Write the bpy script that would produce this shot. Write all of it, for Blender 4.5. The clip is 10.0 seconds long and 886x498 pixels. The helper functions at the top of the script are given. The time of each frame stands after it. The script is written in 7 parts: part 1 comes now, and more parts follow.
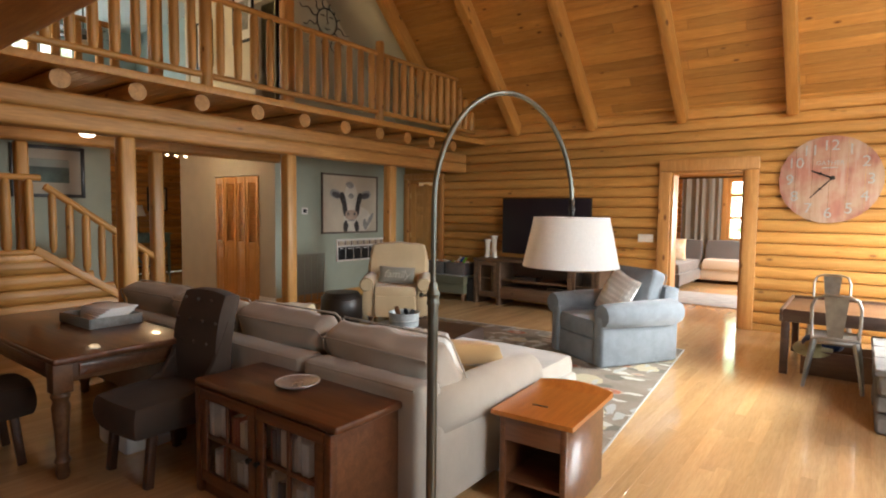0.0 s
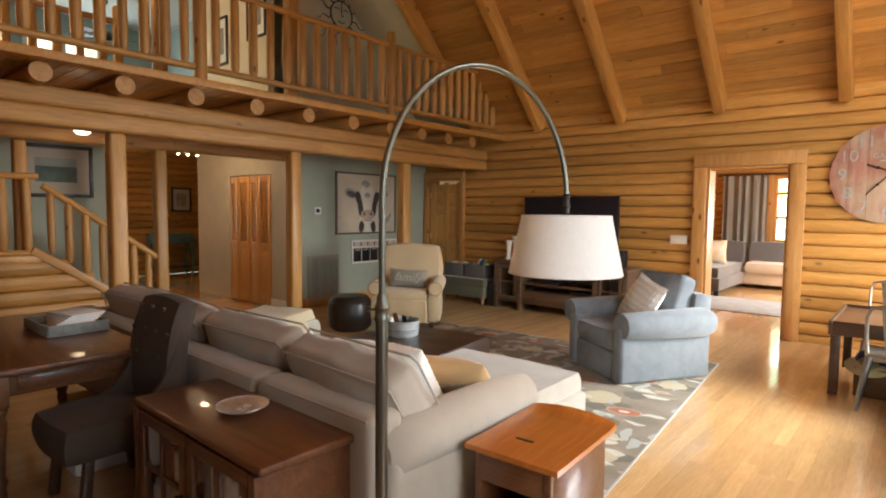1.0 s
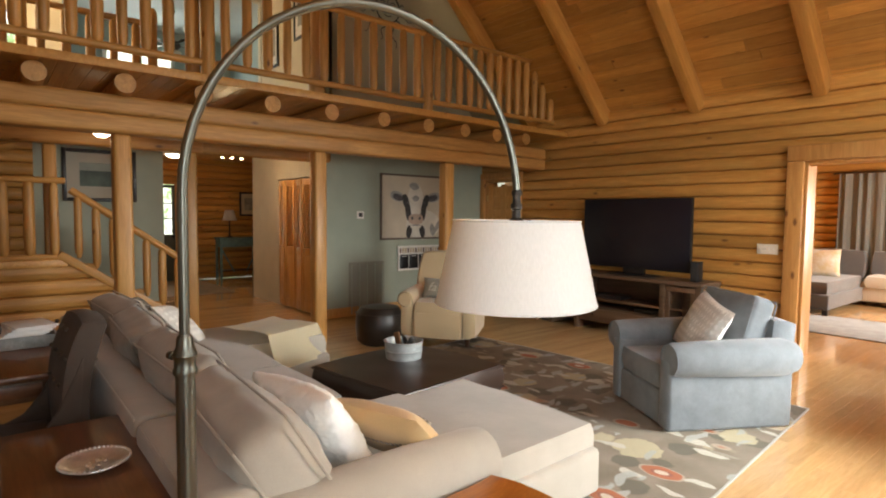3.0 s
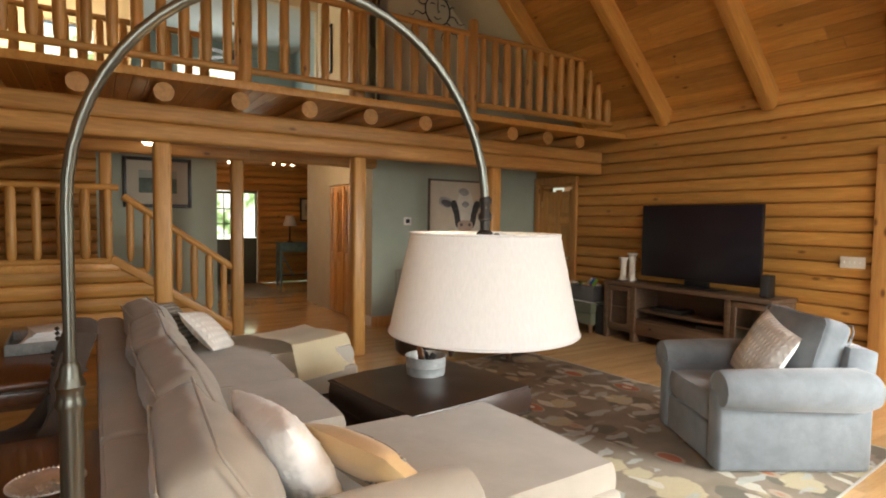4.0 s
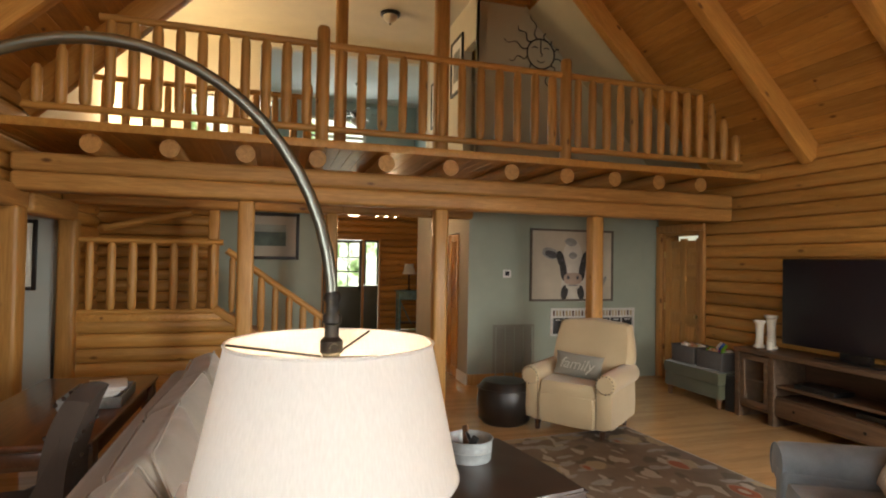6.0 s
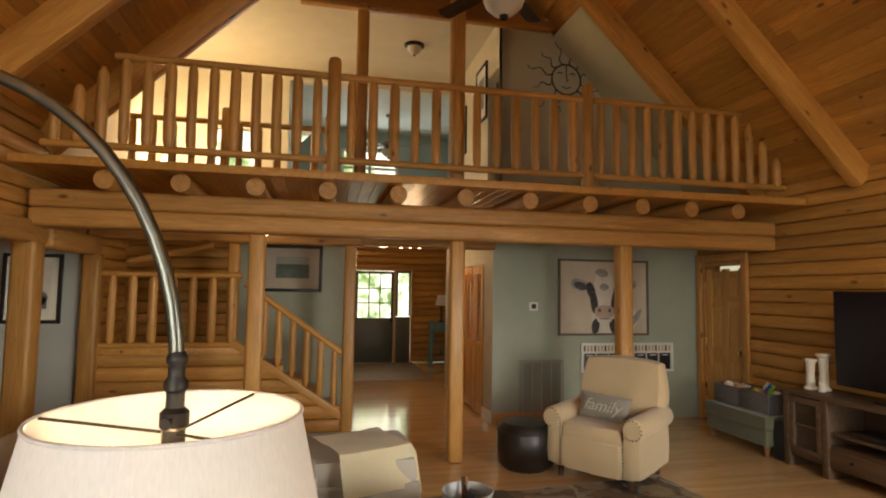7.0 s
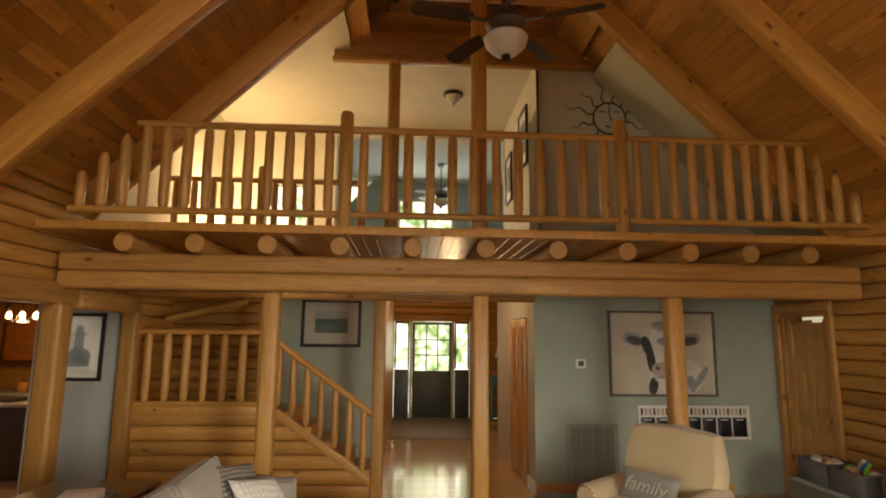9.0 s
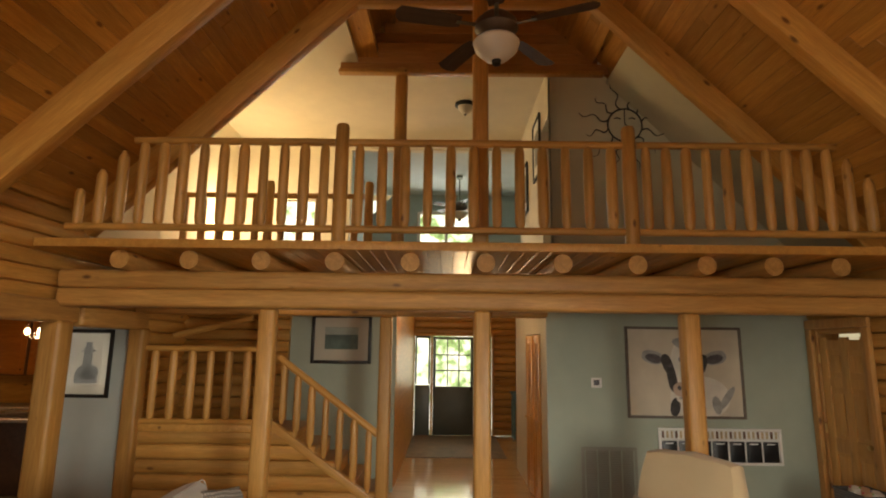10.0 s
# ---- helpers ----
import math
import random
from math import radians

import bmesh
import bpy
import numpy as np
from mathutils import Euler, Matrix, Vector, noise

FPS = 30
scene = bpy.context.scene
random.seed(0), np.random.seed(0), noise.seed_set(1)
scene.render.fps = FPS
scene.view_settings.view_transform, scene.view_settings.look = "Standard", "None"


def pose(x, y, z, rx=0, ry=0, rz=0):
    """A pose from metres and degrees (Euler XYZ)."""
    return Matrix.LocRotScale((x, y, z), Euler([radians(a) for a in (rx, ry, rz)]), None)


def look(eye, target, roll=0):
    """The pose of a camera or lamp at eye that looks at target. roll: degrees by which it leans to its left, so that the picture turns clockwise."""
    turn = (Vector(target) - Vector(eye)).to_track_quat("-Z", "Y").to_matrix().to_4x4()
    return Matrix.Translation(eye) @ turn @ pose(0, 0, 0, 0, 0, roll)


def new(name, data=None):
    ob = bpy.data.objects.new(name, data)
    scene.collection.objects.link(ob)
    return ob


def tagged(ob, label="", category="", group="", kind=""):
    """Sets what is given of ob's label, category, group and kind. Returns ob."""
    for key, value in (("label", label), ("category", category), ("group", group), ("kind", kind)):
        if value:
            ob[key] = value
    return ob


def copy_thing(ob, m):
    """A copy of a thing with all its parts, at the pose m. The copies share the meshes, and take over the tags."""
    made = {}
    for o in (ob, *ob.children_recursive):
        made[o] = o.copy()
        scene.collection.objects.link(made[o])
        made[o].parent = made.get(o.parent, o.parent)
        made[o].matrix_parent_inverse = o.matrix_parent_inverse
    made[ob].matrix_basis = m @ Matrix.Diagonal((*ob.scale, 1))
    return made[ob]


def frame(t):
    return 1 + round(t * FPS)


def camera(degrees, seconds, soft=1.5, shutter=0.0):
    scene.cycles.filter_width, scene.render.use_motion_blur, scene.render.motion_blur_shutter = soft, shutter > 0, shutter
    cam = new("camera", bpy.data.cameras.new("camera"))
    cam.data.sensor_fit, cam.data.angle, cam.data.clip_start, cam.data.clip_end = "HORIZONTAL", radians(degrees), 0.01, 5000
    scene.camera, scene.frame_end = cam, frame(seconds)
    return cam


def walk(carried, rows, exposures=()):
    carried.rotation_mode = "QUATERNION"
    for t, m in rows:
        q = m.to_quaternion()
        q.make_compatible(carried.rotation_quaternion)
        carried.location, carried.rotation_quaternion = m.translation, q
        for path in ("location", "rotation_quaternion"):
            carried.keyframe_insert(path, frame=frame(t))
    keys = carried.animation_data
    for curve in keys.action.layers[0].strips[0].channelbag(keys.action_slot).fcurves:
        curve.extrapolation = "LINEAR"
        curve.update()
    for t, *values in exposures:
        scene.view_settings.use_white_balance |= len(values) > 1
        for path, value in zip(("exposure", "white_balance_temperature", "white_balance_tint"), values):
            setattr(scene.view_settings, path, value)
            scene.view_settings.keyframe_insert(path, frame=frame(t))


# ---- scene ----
cam = camera(77.1, 10.0, soft=2.0)
PATH = [
    (0, (0.658, 0.62, 1.521), (-0.541, 2.215, 1.386), 0.7),
    (0.5, (0.641, 0.896, 1.512), (-0.606, 2.455, 1.38), 0.7),
    (1, (0.64, 1.168, 1.508), (-0.666, 2.677, 1.374), 0.6),
    (1.5, (0.638, 1.444, 1.497), (-0.73, 2.897, 1.363), 0.5),
    (2, (0.641, 1.696, 1.504), (-0.782, 3.095, 1.372), 0.7),
    (2.5, (0.633, 1.937, 1.51), (-0.843, 3.28, 1.382), 0.6),
    (4, (0.616, 2.584, 1.533), (-1.075, 3.647, 1.427), 0.8),
    (4.5, (0.595, 2.791, 1.571), (-1.165, 3.737, 1.481), 0.9),
    (5, (0.571, 2.986, 1.606), (-1.248, 3.814, 1.551), 1.0),
    (5.5, (0.561, 3.19, 1.64), (-1.312, 3.892, 1.631), 1.0),
    (6, (0.528, 3.381, 1.664), (-1.385, 3.964, 1.706), 1.0),
    (7.5, (0.329, 3.893, 1.746), (-1.629, 4.253, 1.935), 0.7),
    (8, (0.281, 4.057, 1.795), (-1.684, 4.347, 2.022), 0.6),
    (8.5, (0.222, 4.246, 1.822), (-1.751, 4.443, 2.087), 0.8),
    (9, (0.15, 4.394, 1.829), (-1.824, 4.511, 2.133), 0.6),
    (9.5, (0.072, 4.536, 1.829), (-1.899, 4.589, 2.168), 0.5),
    (10, (-0.035, 4.729, 1.884), (-2.005, 4.719, 2.23), 0.7),
]
walk(cam, [(t, look(eye, target, roll)) for t, eye, target, roll in PATH],
     ((0.0, 0.12, 6650, 10), (2.5, 0.02, 6950, 10), (5.0, -0.03, 7150, 10), (6.2, -0.1, 7300, 10), (7.5, -0.2, 7950, 10), (10.0, -0.2, 8150, 10)))

# ---- light: daylight through the east windows and the doors, warm lamps inside ----
world = bpy.data.worlds.new("sky")
scene.world = world
world.use_nodes = True
wn = world.node_tree.nodes
sky = wn.new("ShaderNodeTexSky")
sky.sky_type = "NISHITA"
sky.sun_disc = False
sky.sun_elevation, sky.sun_rotation = radians(35), radians(10)
wn["Background"].inputs["Strength"].default_value = 0.12
world.node_tree.links.new(sky.outputs[0], wn["Background"].inputs["Color"])


def lamp(name, kind, m, energy, color, size=0.1, size_y=None):
    data = bpy.data.lights.new(name, kind)
    data.energy, data.color = energy, color
    if kind == "AREA":
        data.size = size
        if size_y:
            data.shape, data.size_y = "RECTANGLE", size_y
    elif kind == "SUN":
        data.angle = size
    else:
        data.shadow_soft_size = size
    ob = new(name, data)
    ob.matrix_world = m
    return ob


DAY, WARM = (1.0, 0.98, 0.95), (1.0, 0.72, 0.42)
lamp("sun", "SUN", look((1.5, 8, 5.7), (0, 0, 0)), 4.0, (1.0, 0.94, 0.84), 0.01)
# area lamps stand in for daylight, first at the unseen windows of the east wall
lamp("window_light", "AREA", look((2.5, 2.6, 1.6), (-0.6, 5.0, 0.3)), 54, (0.87, 0.94, 1.0), 2.2, 1.8).data.spread = radians(98)
lamp("window_light", "AREA", look((2.5, 7.5, 1.6), (0.55, 6.3, 0.1)), 230, (0.90, 0.96, 1.0), 2.0, 1.8).data.spread = radians(92)
# second lamp in the same opening, added to brighten the log wall
lamp("window_light", "AREA", look((2.5, 7.5, 1.7), (0.7, 8.7, 0.9)), 48, (0.95, 0.98, 1.0), 1.8, 1.6).data.spread = radians(80)
# pair added at the unseen gable window, aimed to brighten the ceiling slopes
lamp("window_light", "AREA", look((2.5, 5.9, 4.1), (0.5, 8.6, 4.1)), 46, DAY, 1.8, 1.8).data.spread = radians(100)
lamp("window_light", "AREA", look((2.5, 4.2, 4.1), (0.3, 1.8, 4.4)), 85, DAY, 1.8, 1.8).data.spread = radians(104)
# added at an unseen kitchen window to brighten the television wall
lamp("window_light", "AREA", look((0.6, -3.5, 1.5), (-1.2, 6.0, 1.6)), 8, DAY, 2.4, 1.2)
# added fill inside the next room, at no opening of its walls
lamp("window_light", "AREA", look((1.2, 13.0, 1.6), (-2, 11.5, 0.4)), 330, DAY, 1.6, 1.6)
# just inside the front door and the bedroom window
lamp("window_light", "AREA", look((-12.2, 4.95, 1.6), (-6, 4.9, 0.6)), 6, (0.92, 1.0, 0.9), 1.2, 0.9)
lamp("window_light", "AREA", look((-12.2, 4.7, 4.1), (-9, 4.9, 4.2)), 30, (0.9, 0.97, 1.0), 1.6, 1.0)


# ---- materials ----
def material(name):
    m = bpy.data.materials.new(name)
    m.use_nodes = True
    return m, m.node_tree.nodes, m.node_tree.links, m.node_tree.nodes["Principled BSDF"]


def node(nodes, links, kind, ins=(), operation="", bands_direction=""):
    n = nodes.new(kind)
    if operation:
        n.operation = operation
    if bands_direction:
        n.bands_direction = bands_direction
    for k, v in ins:
        if isinstance(v, bpy.types.NodeSocket):
            links.new(v, n.inputs[k])
        else:
            n.inputs[k].default_value = v
    return n


def mix(nodes, links, fac, a, b, blend="MIX"):
    n = nodes.new("ShaderNodeMix")
    n.data_type, n.blend_type = "RGBA", blend
    for k, v in ((0, fac), (6, a), (7, b)):
        if isinstance(v, bpy.types.NodeSocket):
            links.new(v, n.inputs[k])
        else:
            n.inputs[k].default_value = v
    return n.outputs[2]


def c4(c):
    return (c[0], c[1], c[2], 1.0)


def ramp(nodes, links, fac, stops):
    n = nodes.new("ShaderNodeValToRGB")
    links.new(fac, n.inputs[0])
    while len(n.color_ramp.elements) < len(stops):
        n.color_ramp.elements.new(0.5)
    for e, (p, c) in zip(n.color_ramp.elements, stops):
        e.position, e.color = p, (c4(c) if not isinstance(c, (int, float)) else (c, c, c, 1))
    return n.outputs[0]


def wood(name, light, dark, along="x", knots=1.0, rough=0.45, island=False, spread=0.25, bump=0.25, knot_scale=5.0, coat=0.0):
    """Grained wood: long streaks along one axis, scattered dark knots, each piece a little lighter or darker."""
    m, n, l, b = material(name)
    co = node(n, l, "ShaderNodeTexCoord").outputs["Object"]
    rnd = node(n, l, "ShaderNodeNewGeometry").outputs["Random Per Island"] if island else node(n, l, "ShaderNodeObjectInfo").outputs["Random"]
    off = node(n, l, "ShaderNodeMath", ((0, rnd), (1, 37.0)), operation="MULTIPLY").outputs[0]
    shift = node(n, l, "ShaderNodeCombineXYZ", (("X", off), ("Y", off), ("Z", off))).outputs[0]
    co = node(n, l, "ShaderNodeVectorMath", ((0, co), (1, shift)), operation="ADD").outputs[0]
    k = {"x": (0.7, 9, 9), "y": (9, 0.7, 9), "z": (9, 9, 0.7)}[along]
    k2 = {"x": (0.45, 1, 1), "y": (1, 0.45, 1), "z": (1, 1, 0.45)}[along]
    g = node(n, l, "ShaderNodeMapping", (("Vector", co), ("Scale", k))).outputs[0]
    kn = node(n, l, "ShaderNodeMapping", (("Vector", co), ("Scale", k2))).outputs[0]
    vor = node(n, l, "ShaderNodeTexVoronoi", (("Vector", kn), ("Scale", knot_scale), ("Randomness", 1.0))).outputs["Distance"]
    warp = node(n, l, "ShaderNodeMath", ((0, vor), (1, 2.0)), operation="MULTIPLY").outputs[0]
    grain = node(n, l, "ShaderNodeTexNoise", (("Vector", g), ("Scale", 2.2), ("Detail", 5.0), ("Roughness", 0.6), ("Distortion", 0.8))).outputs["Fac"]
    fine = node(n, l, "ShaderNodeTexNoise", (("Vector", g), ("Scale", 11.0), ("Detail", 3.0))).outputs["Fac"]
    col = ramp(n, l, grain, ((0.3, dark), (0.5, [(a + c) / 2 for a, c in zip(light, dark)]), (0.68, light)))
    col = mix(n, l, ramp(n, l, fine, ((0.35, 0.35), (0.6, 0.0))), col, c4([c * 0.75 for c in dark]))
    if knots:
        spot = ramp(n, l, vor, ((0.05, 0.95 * knots), (0.125, 0.0)))
        col = mix(n, l, spot, col, c4((dark[0] * 0.3, dark[1] * 0.22, dark[2] * 0.2)))
    tone = node(n, l, "ShaderNodeMapRange", (("Value", rnd), ("To Min", 1.0 - spread), ("To Max", 1.0 + spread * 0.7))).outputs[0]
    val = node(n, l, "ShaderNodeHueSaturation", (("Value", tone), ("Color", col))).outputs[0]
    l.new(val, b.inputs["Base Color"])
    b.inputs["Roughness"].default_value = rough
    b.inputs["Coat Weight"].default_value = coat
    b.inputs["Coat Roughness"].default_value = 0.06
    bp = node(n, l, "ShaderNodeBump", (("Strength", bump), ("Distance", 0.004), ("Height", grain))).outputs[0]
    l.new(bp, b.inputs["Normal"])
    return m


def cloth(name, color, dark=None, scale=420, rough=0.95, mottling=0.35, sheen=0.3, big=3.0):
    m, n, l, b = material(name)
    dark = dark or [c * 0.72 for c in color]
    co = node(n, l, "ShaderNodeTexCoord").outputs["Object"]
    weave = node(n, l, "ShaderNodeTexNoise", (("Vector", co), ("Scale", scale), ("Detail", 2.0))).outputs["Fac"]
    nap = node(n, l, "ShaderNodeTexNoise", (("Vector", co), ("Scale", big), ("Detail", 4.0), ("Roughness", 0.55))).outputs["Fac"]
    col = mix(n, l, ramp(n, l, nap, ((0.35, mottling), (0.65, 0.0))), c4(color), c4(dark))
    col = mix(n, l, ramp(n, l, weave, ((0.35, 0.35), (0.6, 0.0))), col, c4(dark))
    l.new(col, b.inputs["Base Color"])
    b.inputs["Roughness"].default_value = rough
    b.inputs["Sheen Weight"].default_value = sheen
    wr = node(n, l, "ShaderNodeTexNoise", (("Vector", co), ("Scale", 7.0), ("Detail", 3.0))).outputs["Fac"]
    b1 = node(n, l, "ShaderNodeBump", (("Strength", 0.25), ("Distance", 0.02), ("Height", wr))).outputs[0]
    b2 = node(n, l, "ShaderNodeBump", (("Strength", 0.25), ("Distance", 0.002), ("Height", weave), ("Normal", b1))).outputs[0]
    l.new(b2, b.inputs["Normal"])
    return m


def paint(name, color, rough=0.7, var=0.08, bump=0.05, metal=0.0, scale=4.0, coat=0.0):
    m, n, l, b = material(name)
    co = node(n, l, "ShaderNodeTexCoord").outputs["Object"]
    big = node(n, l, "ShaderNodeTexNoise", (("Vector", co), ("Scale", scale), ("Detail", 5.0))).outputs["Fac"]
    fine = node(n, l, "ShaderNodeTexNoise", (("Vector", co), ("Scale", 160.0), ("Detail", 2.0))).outputs["Fac"]
    col = mix(n, l, ramp(n, l, big, ((0.3, 0.0), (0.7, 1.0))), c4([c * (1 - var) for c in color]), c4([min(1, c * (1 + var)) for c in color]))
    l.new(col, b.inputs["Base Color"])
    rg = node(n, l, "ShaderNodeMapRange", (("Value", big), ("To Min", rough * 0.85), ("To Max", min(1, rough * 1.15)))).outputs[0]
    l.new(rg, b.inputs["Roughness"])
    b.inputs["Metallic"].default_value = metal
    b.inputs["Coat Weight"].default_value = coat
    l.new(node(n, l, "ShaderNodeBump", (("Strength", bump), ("Distance", 0.003), ("Height", fine))).outputs[0], b.inputs["Normal"])
    return m


def glow(name, color, strength):
    m, n, l, b = material(name)
    b.inputs["Base Color"].default_value = c4(color)
    b.inputs["Emission Color"].default_value = c4(color)
    b.inputs["Emission Strength"].default_value = strength
    return m


LOG = wood("log_pine", (0.62, 0.33, 0.092), (0.44, 0.205, 0.046), "x", 0.9, 0.42, spread=0.2)
LOGZ = wood("post_pine", (0.62, 0.335, 0.10), (0.43, 0.205, 0.05), "z", 1.0, 0.42, spread=0.15, knot_scale=6)
BEAM = wood("beam_pine", (0.60, 0.325, 0.10), (0.38, 0.18, 0.048), "x", 1.0, 0.5, bump=0.6, spread=0.12, knot_scale=5)
PLANK = wood("ceiling_plank", (0.61, 0.315, 0.08), (0.44, 0.20, 0.042), "x", 1.0, 0.4, island=True, spread=0.25, knot_scale=5.5)
PLANKX = wood("trim_pine", (0.62, 0.33, 0.11), (0.46, 0.21, 0.06), "z", 1.0, 0.4, spread=0.15, knot_scale=5)
OAK = wood("floor_maple", (0.71, 0.46, 0.225), (0.64, 0.385, 0.17), "y", 0.0, 0.15, spread=0.12, bump=0.04, coat=0.5)
OAKI = wood("floor_maple_joined", (0.71, 0.46, 0.225), (0.64, 0.385, 0.17), "y", 0.0, 0.15, island=True, spread=0.12, bump=0.04, coat=0.5)
CHERRY = wood("cherry_stain", (0.18, 0.070, 0.028), (0.10, 0.035, 0.014), "x", 0.0, 0.36, spread=0.08, bump=0.08, coat=0.4)
ORANGE = wood("orange_stain", (0.52, 0.185, 0.035), (0.38, 0.115, 0.02), "y", 0.0, 0.28, spread=0.05, bump=0.08, coat=0.3)
BROWN = wood("brown_stain", (0.20, 0.10, 0.045), (0.12, 0.055, 0.025), "x", 0.0, 0.4, spread=0.1, bump=0.1)
DARKW = wood("dark_stain", (0.09, 0.045, 0.025), (0.05, 0.024, 0.014), "x", 0.0, 0.35, spread=0.1, bump=0.1)
RUSTIC = wood("rustic_grey_brown", (0.20, 0.125, 0.075), (0.10, 0.06, 0.037), "x", 0.4, 0.5, spread=0.2, bump=0.4)
DOORW = wood("door_pine", (0.68, 0.38, 0.125), (0.54, 0.27, 0.075), "z", 0.3, 0.38, spread=0.1)
SAGE = paint("sage_paint", (0.37, 0.42, 0.335), 0.75, 0.05)
PALE = paint("pale_grey_paint", (0.50, 0.48, 0.40), 0.75, 0.05)
CREAM = paint("cream_paint", (0.74, 0.68, 0.54), 0.8, 0.04)
TEAL = paint("teal_paint", (0.40, 0.50, 0.48), 0.8, 0.05)
WHITE = paint("white_enamel", (0.8, 0.79, 0.74), 0.4, 0.03)
BLACK = paint("black_plastic", (0.012, 0.012, 0.013), 0.35, 0.2)
SCREEN = paint("tv_glass", (0.012, 0.011, 0.018), 0.3, 0.1, 0.0)
IRON = paint("dark_iron", (0.03, 0.028, 0.026), 0.45, 0.2, metal=0.6)
NICKEL = paint("brushed_nickel", (0.185, 0.19, 0.16), 0.36, 0.08, 0.1, 1.0)
STEEL = paint("galvanised_steel", (0.33, 0.32, 0.29), 0.36, 0.15, 0.15, 1.0, 14)
SILVER = paint("silver", (0.82, 0.81, 0.79), 0.3, 0.12, 0.15, 0.8, 30)
BRASS = paint("brass", (0.70, 0.52, 0.25), 0.35, 0.1, metal=1.0)
GREYF = cloth("grey_microfibre", (0.43, 0.39, 0.325), (0.31, 0.28, 0.235), 380, mottling=0.45, big=4.0)
BLUEG = cloth("blue_grey_suede", (0.19, 0.212, 0.228), (0.115, 0.132, 0.147), 300, mottling=0.65, big=8)
BEIGE = cloth("beige_chenille", (0.58, 0.45, 0.27), (0.46, 0.345, 0.20), 300, mottling=0.3)
TAUPE = cloth("brown_taupe_velvet", (0.075, 0.054, 0.041), (0.045, 0.032, 0.025), 300, mottling=0.5, sheen=0.05)
CREAMF = cloth("cream_knit", (0.86, 0.77, 0.55), (0.72, 0.62, 0.42), 160, mottling=0.2)
WHITEF = cloth("white_pile", (0.93, 0.93, 0.91), (0.84, 0.84, 0.82), 90, mottling=0.3)
TANF = cloth("tan_cotton", (0.62, 0.42, 0.2), (0.5, 0.32, 0.14), 240, mottling=0.2)
GREENF = cloth("olive_cloth", (0.115, 0.12, 0.07), (0.08, 0.083, 0.05), 300)
SLATEF = cloth("slate_cloth", (0.27, 0.25, 0.205), (0.20, 0.185, 0.15), 240)
DARKF = cloth("charcoal_sofa", (0.125, 0.12, 0.12), (0.09, 0.087, 0.087), 300)
CURTAIN = cloth("linen_curtain", (0.38, 0.37, 0.325), (0.30, 0.29, 0.255), 260)
LEATHER = paint("brown_leather", (0.038, 0.021, 0.0145), 0.34, 0.2, 0.15, scale=6)
BLACKL = paint("black_leather", (0.018, 0.014, 0.012), 0.35, 0.3, 0.3, scale=9)
STONE = paint("hearth_stone", (0.15, 0.135, 0.115), 0.8, 0.3, 0.5, scale=12)
MAT_FRONT = paint("door_green", (0.075, 0.085, 0.07), 0.4, 0.1)
CERAMIC = paint("cream_ceramic", (0.72, 0.66, 0.55), 0.3, 0.06)
PAPER = paint("paper", (0.82, 0.82, 0.8), 0.7, 0.03)
BULB = glow("warm_bulb", (1.0, 0.78, 0.5), 14)
FROST = paint("frosted_glass", (0.62, 0.58, 0.5), 0.3, 0.05)
FANW = wood("fan_walnut", (0.17, 0.115, 0.085), (0.11, 0.07, 0.05), "x", 0.0, 0.25, spread=0.1, bump=0.05)
TAN = wood("scuffed_tread", (0.42, 0.22, 0.09), (0.3, 0.14, 0.05), "y", 0.2, 0.4)


def glass_material():
    m, n, l, b = material("window_glass")
    b.inputs["Base Color"].default_value = (1, 1, 1, 1)
    b.inputs["Roughness"].default_value = 0.02
    b.inputs["Transmission Weight"].default_value = 1.0
    b.inputs["IOR"].default_value = 1.45
    return m


GLASS = glass_material()


def shade_material():
    m, n, l, b = material("linen_lampshade")
    co = node(n, l, "ShaderNodeTexCoord").outputs["Object"]
    st = node(n, l, "ShaderNodeMapping", (("Vector", co), ("Scale", (90, 90, 3)))).outputs[0]
    w = node(n, l, "ShaderNodeTexNoise", (("Vector", st), ("Scale", 3.0), ("Detail", 2.0))).outputs["Fac"]
    col = ramp(n, l, w, ((0.3, (0.82, 0.82, 0.80)), (0.7, (0.88, 0.88, 0.86))))
    d = node(n, l, "ShaderNodeBsdfDiffuse", (("Color", col),)).outputs[0]
    tr = node(n, l, "ShaderNodeBsdfTranslucent", (("Color", col),)).outputs[0]
    mx = node(n, l, "ShaderNodeMixShader", ((0, 0.3), (1, d), (2, tr))).outputs[0]
    l.new(mx, n["Material Output"].inputs["Surface"])
    return m


SHADE = shade_material()


